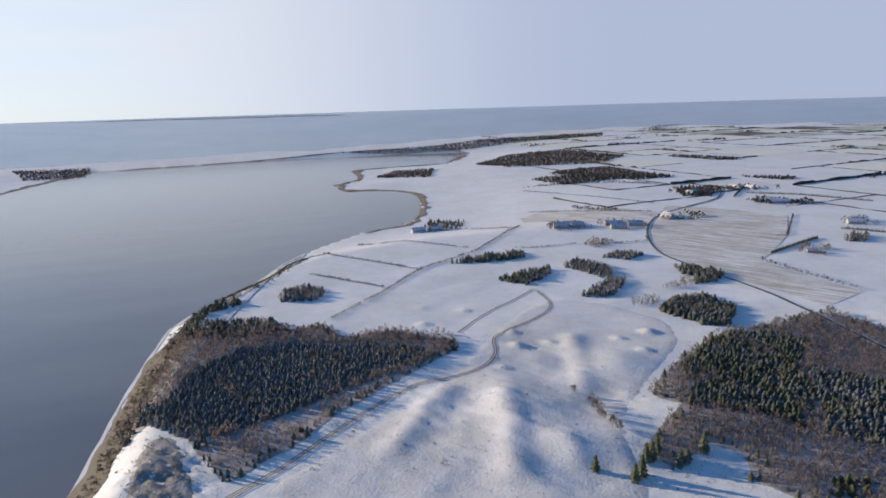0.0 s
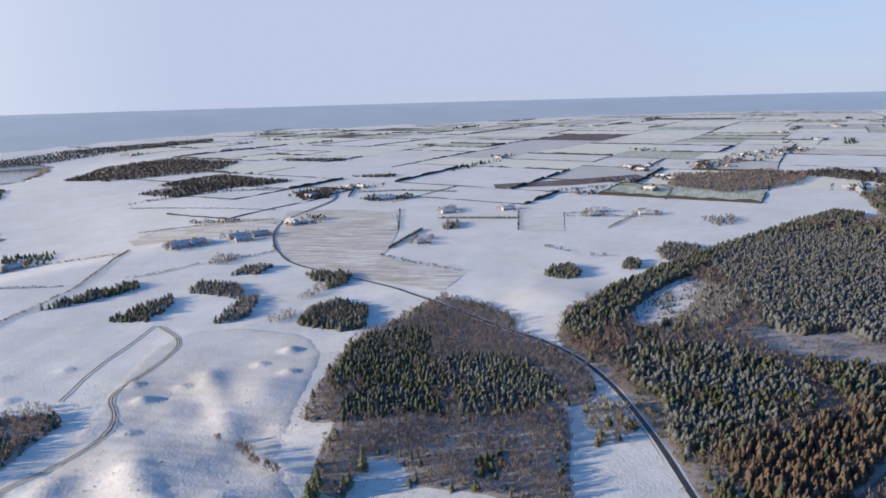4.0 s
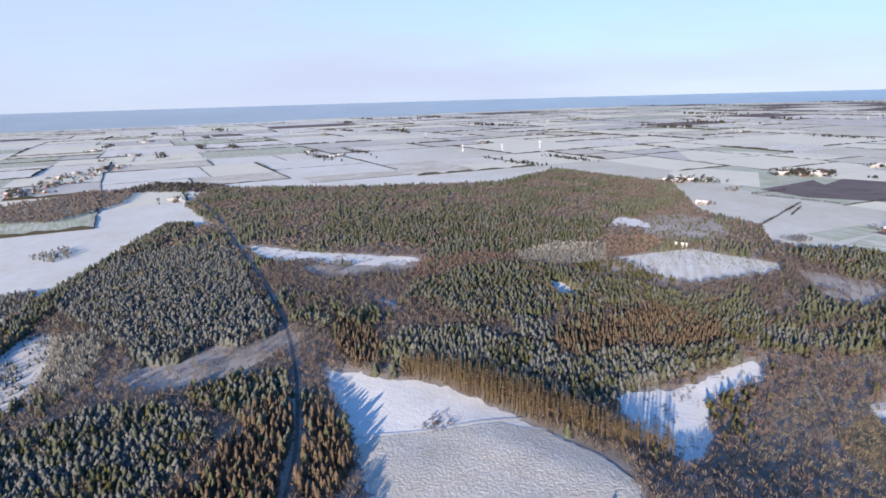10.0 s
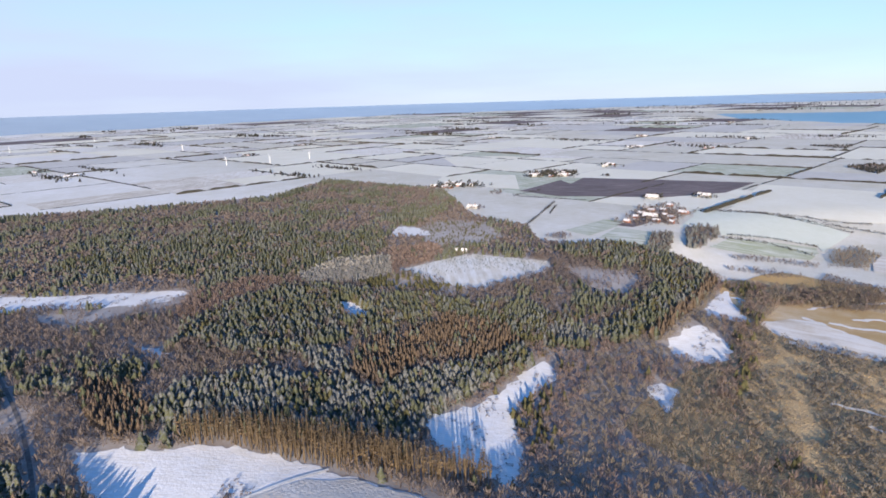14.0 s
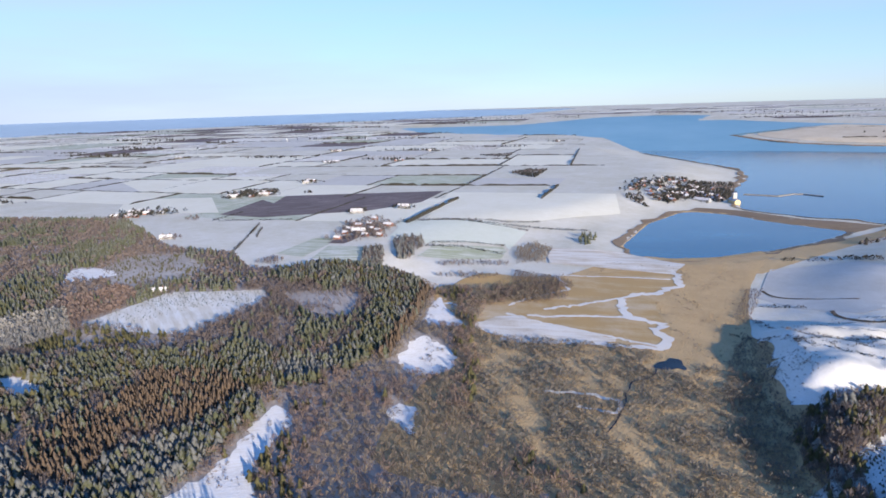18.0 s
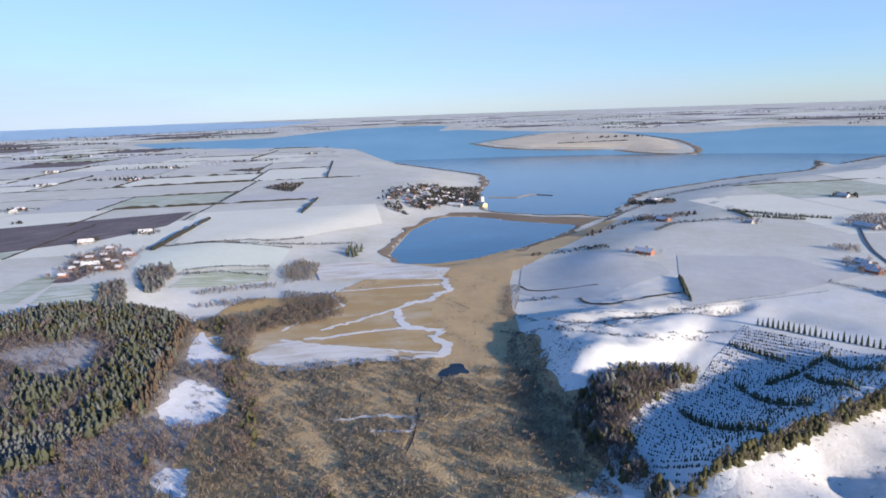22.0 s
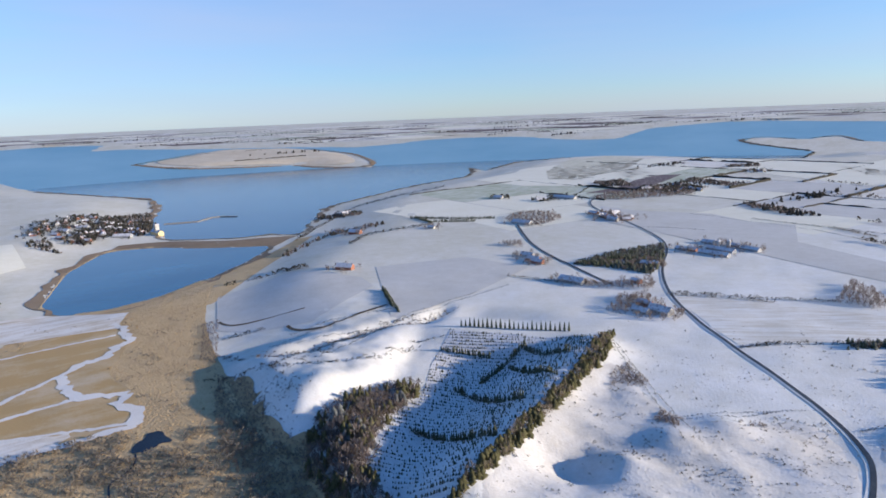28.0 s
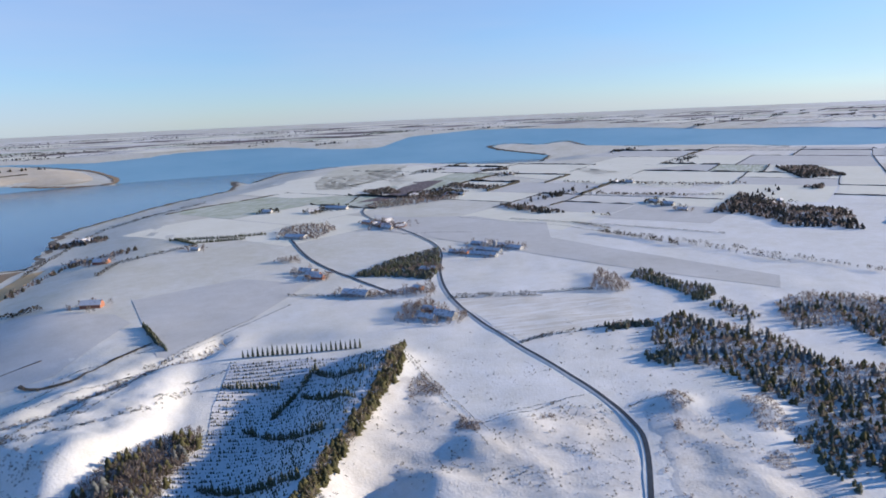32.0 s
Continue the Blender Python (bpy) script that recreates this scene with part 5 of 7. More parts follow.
def hedge(line, tall, kind):
    p = np.asarray(line, float)
    r = math.hypot(*(p.mean(0) - CENTRE))
    step = {"hedge": max(1.3, tall * 0.55), "row": tall * 0.75, "spruce": tall * 0.32}[kind] * max(1.0, r / 1200)
    g = resample(p, step, False)
    g = g + rng.uniform(-0.3, 0.3, g.shape) * step
    if kind != "spruce":
        g = g[rng.uniform(0, 1, len(g)) < 0.86]
    if kind == "hedge":
        grove("hedge", g, "bush" if r < 700 else "tuft", tall, (hedge_mat, bark_mat), "leafless dark hedge between fields", "hedge", 0.5, 0.9)
    elif kind == "row":
        grove("tree_row", g, "bare_far" if r > 900 else "bare", tall, (hedge_mat, bark_mat), "row of leafless trees between fields", "tree row", 0.35, 1.3)
    else:
        grove("shelter_belt", g, "spruce_far" if r > 900 else "spruce", tall, TREE_MATS["spruce"], "dense dark spruce shelter belt", "shelter belt", 0.25)

# ---------------------------------------------------------------- farmland
# fields
field([(426, 1172), (513, 1118), (582, 1035), (500, 885), (424, 783), (392, 748), (430, 612), (367, 568), (322, 694), (305, 732), (283, 807), (322, 948), (382, 1089)], stubble_mat, "stubble field in rows thinly covered by snow")
field([(145, 1140), (199, 1203), (343, 1170), (394, 1096), (337, 996), (201, 1061), (144, 1091)], stubble_mat, "stubble field in rows thinly covered by snow")
field([(936, 1186), (1139, 1114), (1309, 1071), (1268, 992), (1052, 1048), (899, 1131)], plough_mat, "long dark ploughed field")
field([(744, 873), (790, 809), (689, 707), (639, 754)], snow_thin, "small field with thin grey snow")
field([(1317, -607), (1353, -671), (1421, -781), (1349, -762), (1424, -850), (1315, -949), (1135, -1108), (1062, -945), (1082, -801), (1149, -719), (1208, -637)], plough_mat, "large dark ploughed field free of snow")
field([(749, -590), (772, -652), (735, -692), (691, -726), (672, -707), (656, -670), (710, -615)], snow_green, "winter wheat showing green through snow")
field([(915, -464), (954, -563), (937, -593), (897, -548), (864, -472)], snow_green, "winter wheat showing green through snow")
field([(847, -477), (891, -543), (832, -571), (769, -499)], snow_green, "winter wheat showing green through snow")
field([(1109, -1097), (757, -1261), (666, -1091), (751, -905), (919, -801)], snow_cream, "pasture thinly covered by snow")
field([(1524, -484), (1739, -608), (1571, -737), (1342, -622)], snow_cream, "pasture thinly covered by snow")
field([(2213, -785), (2069, -972), (1826, -1114), (1626, -827), (1832, -687)], snow_cream, "pasture thinly covered by snow")
field([(333, -818), (244, -890), (149, -803), (137, -755), (210, -647), (266, -652), (312, -680)], snow_grey, "wind-swept snowy field")
field([(-395, -1169), (-521, -1055), (-532, -957), (-576, -904), (-455, -752), (-429, -841), (-404, -970), (-363, -1003)], snow_grey, "wind-swept snowy field")
field([(126, -853), (-7, -866), (-71, -779), (24, -688), (130, -615)], snow_grey, "wind-swept snowy field")
field([(-187, -588), (-249, -537), (-194, -462), (-152, -461), (-155, -503)], snow_thin, "field with drilled rows under thin snow")
field([(-434, -1437), (-558, -1510), (-760, -1734), (-851, -1695), (-731, -1577), (-596, -1447), (-496, -1415)], plough_mat, "dark ploughed field strip")
field([(951, -755), (809, -854), (719, -835), (675, -719), (700, -739), (752, -704), (788, -653), (807, -669), (846, -642), (848, -626), (900, -705)], snow_mint, "winter rye pale under thin snow")
field([(907, -554), (930, -605), (911, -626), (894, -606), (881, -566)], plough_mat, "small dug brown field")
field([(-544, -2008), (-779, -2413), (-998, -2488), (-1066, -2311), (-845, -1997), (-538, -1715), (-463, -1779)], snow_tan, "tawny grassland thinly snowed")
field([(-383, -1229), (-467, -1027), (-498, -648), (-529, -436), (-477, -405), (-426, -563), (-364, -838), (-307, -1070)], snow_grey, "long wind-swept field under thin snow")
field([(-1050, -1795), (-1397, -1894), (-1352, -1452), (-1278, -1095), (-1122, -1007), (-1049, -1322)], snow_cream, "pale pasture under thin snow")
field([(-825, -2219), (-1105, -2272), (-998, -1854), (-652, -1616)], snow_cream, "pale pasture under thin snow")
field([(-262, -1880), (-561, -2140), (-892, -2093), (-812, -1787), (-513, -1574), (-351, -1648)], snow_cream, "pale pasture by the fjord")
field([(-1377, -1712), (-2005, -1586), (-1835, -1354), (-1224, -1424)], snow_cream, "pale pasture by the fjord")
field([(-175, -615), (-204, -596), (-326, -485), (-270, -430), (-152, -466)], snow_thin, "pale rows of winter crop under snow")
field([(629, -771), (536, -811), (429, -784), (425, -723), (585, -688), (612, -726)], reed_pale, "mown meadow pale with frost")
field([(554, -848), (595, -1046), (590, -1222), (511, -1230), (481, -1200), (578, -1190), (582, -1035), (547, -846)], reed_mat, "reed fringe round the lake")
field([(407, -843), (358, -931), (300, -1047), (247, -1187), (215, -1205), (243, -1101), (290, -950), (334, -791), (413, -750)], reed_mat, "reed fringe round the lake")
field([(584, -1210), (507, -1212), (397, -1161), (283, -1149), (244, -1238), (363, -1225), (486, -1270), (576, -1257)], shore_mat, "brown reed-grown causeway between lake and fjord")
ICE_WORDS = ("frozen white ditch through the reeds", "frozen ditch")
jag = np.random.default_rng(31)


def ditch(line, width, up=0.95):
    """A frozen ditch with crooked banks."""
    p = resample(line, 4.5, False)
    p[1:-1] += jag.normal(0, 0.9, (len(p) - 2, 2))
    d = np.gradient(p, axis=0)
    d /= np.hypot(*d.T)[:, None] + 1e-9
    side = np.c_[-d[:, 1], d[:, 0]] * width / 2
    n = len(p)
    v = lift(np.concatenate([p - side * jag.uniform(0.4, 1.3, (n, 1)), p + side * jag.uniform(0.4, 1.3, (n, 1))]), up)
    tagged(new("frozen_ditch", mesh("frozen_ditch", v, [[k, k + 1, n + k + 1, n + k] for k in range(n - 1)], ice_mat, soft=True)), *ICE_WORDS, kind="structure")


for line, width in (([(435, -739), (415, -723), (411, -700), (395, -674), (406, -656), (409, -630), (425, -620), (434, -590)], 8),
                    ([(434, -590), (416, -560), (401, -538), (385, -537), (362, -535)], 8), ([(362, -535), (361, -523), (366, -517), (347, -502), (340, -487), (340, -473)], 8),
                    ([(418, -699), (477, -672), (544, -636), (499, -591), (521, -531), (524, -497)], 3.5), ([(434, -592), (457, -553), (484, -508)], 4.5),
                    ([(399, -535), (429, -521), (464, -494), (489, -481)], 4.5), ([(339, -474), (391, -451), (435, -427), (472, -408)], 7),
                    ([(341, -478), (409, -473), (465, -471), (511, -474)], 4), ([(326, -357), (335, -352), (345, -354), (366, -344), (380, -336)], 3),
                    ([(326, -357), (320, -346), (319, -337), (348, -330)], 3)):
    ditch(line, width * 1.35)
sheet("frosted_reed", [(511, -474), (465, -471), (409, -473), (377, -470), (391, -452), (431, -431), (473, -411), (520, -420)], reed_pale, 0.8, "mown reed pale with frost between ditches", "meadow", step=6, soften=1, ragged=2.0)
copse([(603, -628), (542, -631), (512, -617), (501, -599), (534, -565), (557, -552)], "carr", 5)
ribbon("creek", [(327, -429), (323, -417), (326, -405), (333, -394), (331, -386), (328, -378), (328, -370), (321, -358), (319, -345), (314, -326), (312, -304)], 1.4, ditch_mat, 0.9, "dark narrow creek winding through the marsh", "creek", step=2)
# brown grass banks between the fields above the valley side
for line in ([(315, -710), (299, -688), (263, -690), (219, -697)], [(236, -652), (230, -634), (200, -618), (169, -641), (129, -671)]):
    ribbon("grass_bank", line, 3.2, bluff_mat, 0.45, "brown grass bank between snowy fields", "bank", step=4, ragged=0.4)
    g = resample(line, 1.6, False)
    g = g + rng.normal(0, 0.8, g.shape)
    grove("bank_scrub", g[wave(g, 14, 5.0) > -0.4], "bush", 1.3, TREE_MATS["bare"], "low leafless scrub on the grass bank", "scrub", 0.5)
g = spots([(258, -507), (242, -504), (215, -463), (219, -428), (237, -433), (251, -467)], 4.6, 0.6)
grove("slope_scrub", g[wave(g, 8, 4.0) > -0.3], "bush", 1.5, (hedge_mat, bark_mat), "scattered dark scrub on the snowy valley side", "scrub", 0.5)
# copses and small woods
copse([(-179, 638), (-181, 673), (-161, 698), (-128, 668), (-137, 640)], "mixed", 7.5)
copse([(147, 749), (170, 775), (193, 749), (203, 726), (190, 681), (175, 707)], "mixed", 7.5)
copse([(140, 622), (171, 662), (192, 683), (212, 693), (196, 660), (173, 621)], "mixed", 7.5)
copse([(203, 789), (240, 817), (264, 797), (234, 770)], "mixed", 7.5)
copse([(-257, 567), (-258, 623), (-227, 657), (-214, 632), (-239, 603), (-240, 550)], "spruce", 7.5)
copse([(-33, 1110), (-24, 1182), (42, 1151), (32, 1077)], "spruce", 7.5)
copse([(11, 783), (57, 818), (113, 833), (106, 802), (47, 779)], "spruce", 7.5)
copse([(62, 697), (99, 731), (132, 740), (122, 708), (91, 671)], "spruce", 7.5)
copse([(206, 574), (230, 603), (271, 618), (281, 573), (252, 522), (229, 529)], "spruce", 7.5)
copse([(273, 660), (299, 710), (323, 692), (297, 658)], "spruce", 7.5)
copse([(-251, 537), (-250, 574), (-169, 578), (-144, 542), (-198, 532)], "spruce", 7.5)
copse([(233, 645), (279, 683), (273, 654), (250, 641)], "bare", 5.5)
copse([(196, 857), (224, 910), (250, 875), (214, 837)], "bare", 5.5)
copse([(-85, 523), (-46, 545), (3, 527), (11, 499), (-34, 511)], "bare", 5.5)
copse([(184, 602), (218, 618), (214, 590), (185, 584)], "bare", 5.5)
copse([(98, 396), (106, 401), (102, 364), (96, 372)], "bare", 5.5)
copse([(122, 2233), (279, 2569), (521, 2628), (666, 2276), (509, 2017), (216, 1996)], "far", 9)
copse([(-533, 3161), (-230, 3282), (263, 3601), (981, 3905), (910, 3593), (288, 3168), (-204, 2903)], "far", 9)
copse([(-203, 1964), (-151, 2112), (-18, 2070), (-34, 1867)], "far", 9)
copse([(-1671, 2452), (-1435, 2585), (-1289, 2278), (-1447, 2175)], "far", 9)
copse([(242, 1676), (504, 1744), (547, 1634), (306, 1538)], "far", 9)
copse([(827, 2240), (985, 2061), (935, 1993), (796, 2154)], "far", 9)
copse([(491, 544), (522, 564), (552, 565), (538, 528), (506, 511)], "spruce", 8)
copse([(586, 512), (625, 530), (620, 506), (587, 491)], "spruce", 8)
copse([(278, 732), (302, 732), (324, 698), (299, 662), (278, 700)], "spruce", 8)
copse([(682, 533), (728, 557), (750, 515), (689, 484), (653, 502)], "mixed", 8)
copse([(914, 634), (972, 604), (915, 564), (885, 578)], "mixed", 8)
copse([(551, 844), (595, 886), (605, 860), (568, 824)], "mixed", 8)
copse([(205, 574), (239, 611), (272, 606), (271, 554), (247, 525)], "mixed", 8)
copse([(1183, 889), (1350, 994), (1588, 872), (1569, 769), (1373, 714), (1185, 746)], "bare_far", 9)
copse([(1559, 824), (1723, 794), (1685, 647), (1612, 556), (1529, 601)], "far", 9)
copse([(753, 1581), (875, 1531), (828, 1480)], "far", 9)
copse([(522, 1405), (641, 1409), (552, 1274), (499, 1287)], "far", 9)
copse([(305, 1770), (410, 1862), (508, 1874), (602, 1610), (485, 1581)], "far", 9)
copse([(840, -632), (832, -659), (807, -669), (776, -634), (764, -602), (741, -565), (756, -557)], "mixed", 9)
copse([(775, -504), (824, -557), (816, -586), (776, -550), (749, -519)], "mixed", 8)
copse([(707, -580), (702, -606), (672, -632), (631, -659), (625, -644), (660, -616), (686, -578)], "bare", 5)
copse([(993, -665), (1010, -717), (961, -750), (910, -703), (878, -639), (918, -602)], "bare", 6)
copse([(-398, -1326), (-469, -1403), (-600, -1423), (-674, -1352), (-643, -1302), (-531, -1294), (-440, -1294)], "bare_far", 7)
copse([(-753, -1540), (-824, -1597), (-844, -1452), (-885, -1436), (-797, -1383), (-761, -1484)], "far", 8)
copse([(-1112, -1864), (-1227, -1850), (-1168, -1770), (-1083, -1811)], "far", 9)
copse([(610, -815), (639, -883), (617, -894), (589, -824)], "spruce", 9)
copse([(651, -694), (672, -737), (669, -780), (631, -771), (587, -681), (619, -677)], "scrub", 6)
copse([(888, -412), (905, -449), (873, -448), (858, -424)], "bare", 6)
copse([(680, -540), (618, -555), (590, -591), (633, -576)], "bare", 6)
copse([(561, -502), (565, -567), (522, -603), (480, -558), (509, -516)], "bare", 6)
copse([(893, -566), (962, -695), (915, -695), (890, -657), (869, -578)], "bare", 6)
copse([(1339, -549), (1343, -583), (1289, -548), (1304, -530)], "bare", 6)
copse([(1181, -413), (1190, -452), (1138, -425)], "bare", 6)
copse([(1226, -1523), (1219, -1625), (1163, -1642), (1081, -1437)], "far", 8)
copse([(743, -1276), (707, -1289), (642, -1179), (718, -1237)], "far", 8)
copse([(713, -1599), (637, -1708), (565, -1500), (554, -1347), (615, -1374), (632, -1252), (677, -1301)], "far", 8)
copse([(1713, -2014), (1632, -2143), (1546, -1975)], "far", 8)
copse([(1602, -798), (1614, -873), (1521, -849), (1520, -776)], "far", 8)
copse([(1606, -876), (1551, -918), (1485, -863)], "far", 8)
copse([(1434, -912), (1438, -941), (1396, -908)], "far", 8)
copse([(622, -653), (655, -719), (662, -779), (622, -761), (607, -670)], "scrub", 4)
copse([(584, -538), (588, -597), (530, -642), (498, -603), (529, -532), (558, -498)], "scrub", 4)
copse([(127, -460), (148, -453), (175, -437), (193, -418), (205, -406), (197, -368), (197, -348), (183, -326), (170, -301), (154, -279), (148, -284), (150, -291), (160, -305), (174, -332), (178, -346), (166, -375), (165, -409), (150, -431)], "brown", 10)
copse(CARR, "carr", 4.6)
copse([(332, -710), (316, -717), (305, -653), (299, -583), (315, -601)], "carr", 4.0)
copse([(122, -480), (146, -478), (175, -463), (200, -435), (212, -415), (212, -372), (197, -332), (177, -305), (160, -310), (169, -333), (174, -361), (167, -390), (151, -423), (127, -455)], "belt", 7)
copse([(-65, -518), (-48, -500), (23, -414), (67, -369), (103, -330), (136, -297), (147, -292), (137, -289), (106, -314), (67, -354), (23, -402), (-27, -452)], "pine", 9)
copse([(-254, -397), (-298, -418), (-321, -414), (-321, -374), (-336, -347), (-333, -311), (-313, -279), (-329, -238), (-296, -180), (-181, -131), (-174, -171), (-185, -196), (-202, -224), (-214, -236), (-217, -251), (-223, -278), (-228, -298), (-229, -317), (-221, -336), (-218, -344), (-233, -377)], "heathwood", 6)
copse([(-212, -369), (-229, -367), (-229, -348), (-211, -336), (-202, -355)], "spruce", 6)
copse([(-171, -220), (-196, -225), (-204, -220), (-203, -198), (-146, -170), (-159, -196), (-165, -211)], "spruce", 6)
copse([(-390, -544), (-436, -562), (-420, -507), (-418, -476), (-423, -446), (-388, -426), (-367, -431), (-388, -474), (-387, -503)], "spruce", 6)
copse([(-365, -414), (-392, -417), (-391, -388), (-374, -363), (-350, -360), (-353, -384)], "heathwood", 5)
copse([(-412, -374), (-449, -379), (-479, -370), (-517, -322), (-504, -251), (-368, -205), (-375, -257), (-405, -301), (-365, -325), (-381, -349)], "brown", 6)
copse([(-313, -533), (-357, -568), (-387, -588), (-378, -552), (-354, -505), (-334, -504)], "bare", 7)
copse([(-232, -432), (-259, -434), (-285, -417), (-272, -410), (-247, -422), (-225, -423)], "spruce", 4.5)
copse([(-24, -429), (-42, -447), (-38, -426), (-39, -403), (-22, -407)], "bush", 2.0)
copse([(-14, -353), (-25, -367), (-29, -357), (-24, -338)], "bush", 2.4)
copse([(-61, -329), (-77, -339), (-82, -333), (-70, -327)], "bush", 1.6)
copse([(-136, -281), (-145, -281), (-135, -270), (-128, -271)], "bush", 2.2)
copse([(-137, -219), (-154, -220), (-155, -209), (-141, -205), (-133, -210)], "bush", 2.2)
copse([(-129, -773), (-217, -822), (-303, -844), (-251, -750), (-200, -692), (-171, -736)], "spruce", 7)
copse([(-238, -437), (-280, -419), (-275, -409), (-233, -425)], "spruce", 7)
copse([(-144, -1159), (-201, -1215), (-263, -1195), (-257, -1124), (-184, -1049), (-147, -1119)], "bare", 7)
copse([(-69, -933), (-113, -936), (-100, -899)], "bare", 7)
copse([(-86, -576), (-120, -619), (-153, -618), (-132, -573), (-95, -568)], "bare", 7)
copse([(-77, -698), (-138, -673), (-181, -654), (-167, -630), (-100, -671)], "bare", 7)
copse([(-862, -760), (-1126, -874), (-1015, -695), (-1046, -608), (-875, -502), (-824, -588), (-881, -692)], "far", 9)
copse([(-1699, -1132), (-1786, -1059), (-1583, -866), (-1464, -918)], "far", 9)
copse([(-1294, -826), (-1372, -815), (-1282, -775)], "far", 9)
copse([(266, -1039), (175, -1201), (79, -1230), (83, -1196), (184, -1167), (265, -1010)], "far", 9)
copse([(213, -1463), (108, -1431), (112, -1380), (204, -1410)], "far", 9)
copse([(-651, -1153), (-680, -1071), (-676, -953), (-632, -979), (-627, -1082)], "far", 9)
copse([(-541, -1633), (-639, -1652), (-604, -1518), (-524, -1526)], "far", 9)
copse([(-596, -1473), (-721, -1505), (-737, -1389), (-608, -1376)], "far", 9)
copse([(-24, -436), (-44, -448), (-42, -410), (-9, -412)], "bush", 2.2)
copse([(-14, -356), (-29, -369), (-34, -355), (-25, -342)], "bush", 2.2)
copse([(-62, -335), (-81, -335), (-77, -328)], "bush", 2.2)
copse([(-161, -309), (-178, -308), (-165, -284), (-143, -286)], "bush", 2.2)
copse([(-189, -266), (-217, -267), (-191, -225), (-169, -238)], "bush", 2.2)
copse([(-127, -273), (-142, -281), (-130, -267)], "bush", 2.2)
# hedges and rows of trees
hedge([(951, -761), (890, -802), (817, -859), (779, -869), (740, -911)], 3.0, "hedge")
hedge([(785, -659), (748, -708), (694, -733)], 3.0, "hedge")
hedge([(-322, -992), (-376, -961), (-418, -922)], 1.6, "hedge")
hedge([(-999, -1630), (-1095, -1628)], 8, "row")
hedge([(-170, 861), (-94, 804), (-28, 752)], 2.6, "hedge")
hedge([(-167, 750), (-114, 715), (-66, 681)], 2.6, "hedge")
hedge([(-135, 976), (-47, 921), (35, 869)], 2.6, "hedge")
hedge([(-110, 578), (-65, 671), (-28, 757), (45, 848), (88, 939), (131, 1043)], 2.6, "hedge")
hedge([(-49, 1089), (37, 1066), (116, 1030)], 2.6, "hedge")
hedge([(169, 1203), (378, 1115)], 2.6, "hedge")
hedge([(215, 864), (296, 877), (302, 908)], 2.6, "hedge")
hedge([(251, 1199), (325, 1141)], 5, "row")
hedge([(235, 1553), (374, 1535), (512, 1506)], 5, "row")
hedge([(394, 751), (411, 679), (432, 620)], 5, "row")
hedge([(932, 1008), (1099, 986), (1167, 942)], 5, "row")
hedge([(204, 1539), (305, 1549), (416, 1551), (542, 1455)], 5, "row")
hedge([(258, 1213), (328, 1152)], 5, "row")
hedge([(593, 649), (597, 606)], 5, "row")
hedge([(266, 1012), (334, 988)], 5, "row")
hedge([(602, 573), (619, 563)], 5, "row")
hedge([(424, 783), (476, 824), (530, 862)], 4.5, "spruce")
hedge([(602, 922), (653, 877), (704, 830)], 4.5, "spruce")
hedge([(593, 1257), (688, 1405)], 4.5, "spruce")
hedge([(642, 1302), (727, 1257), (807, 1155)], 4.5, "spruce")
hedge([(596, 1044), (500, 885), (484, 885)], 2.5, "hedge")
hedge([(750, 883), (638, 755)], 2.5, "hedge")
hedge([(750, 676), (828, 706), (881, 723)], 2.5, "hedge")
hedge([(790, 809), (862, 773)], 2.5, "hedge")
hedge([(103, 858), (134, 857), (190, 872)], 2.5, "hedge")
hedge([(197, 1491), (309, 1348), (413, 1205)], 2.5, "hedge")
hedge([(774, 794), (863, 703)], 2.5, "hedge")
hedge([(1034, 781), (1169, 864), (1190, 911)], 2.5, "hedge")
hedge([(939, -743), (871, -820), (722, -845)], 3, "hedge")
hedge([(1252, -567), (1134, -653)], 3, "hedge")
hedge([(1107, -568), (1043, -515)], 3, "hedge")
hedge([(331, -873), (273, -892), (224, -903)], 6, "row")
hedge([(301, -649), (261, -657)], 3.5, "hedge")
hedge([(964, -419), (1147, -590)], 3.5, "hedge")
hedge([(1263, -565), (1297, -648)], 3.5, "hedge")
hedge([(779, -641), (733, -680), (667, -690)], 3.5, "hedge")
hedge([(886, -809), (746, -859), (641, -917)], 3.5, "hedge")
hedge([(126, -726), (120, -638)], 5, "spruce")
hedge([(250, -597), (183, -632), (129, -666)], 1.4, "hedge")
hedge([(202, -527), (157, -580), (106, -617)], 1.4, "hedge")
hedge([(244, -448), (245, -488), (223, -516)], 1.4, "hedge")
hedge([(-173, -610), (-210, -587), (-260, -553)], 3, "hedge")
hedge([(-146, -452), (-187, -453)], 3, "hedge")
hedge([(-32, -746), (-80, -698)], 3, "hedge")
hedge([(-32, -351), (-66, -345), (-110, -346)], 1, "hedge")
hedge([(-52, -493), (-32, -351), (-25, -314)], 1, "hedge")
hedge([(124, -615), (70, -649), (-21, -707)], 1, "hedge")
hedge([(167, -583), (97, -641), (24, -688)], 1, "hedge")
hedge([(246, -1172), (210, -1304), (123, -1519), (-4, -1656), (-146, -1763)], 4.5, "hedge")
hedge([(153, -1028), (119, -1102), (-2, -1154)], 4.5, "hedge")
hedge([(-12, -1179), (-89, -1154)], 6, "spruce")
hedge([(13, -1241), (-9, -1166)], 6, "spruce")
hedge([(-154, -453), (-196, -447), (-236, -435), (-278, -411)], 3.2, "hedge")
hedge([(-182, -617), (-235, -581), (-320, -532)], 3.2, "hedge")
hedge([(-513, -1574), (-422, -1442)], 3.2, "hedge")
hedge([(-607, -858), (-609, -778)], 3.2, "hedge")
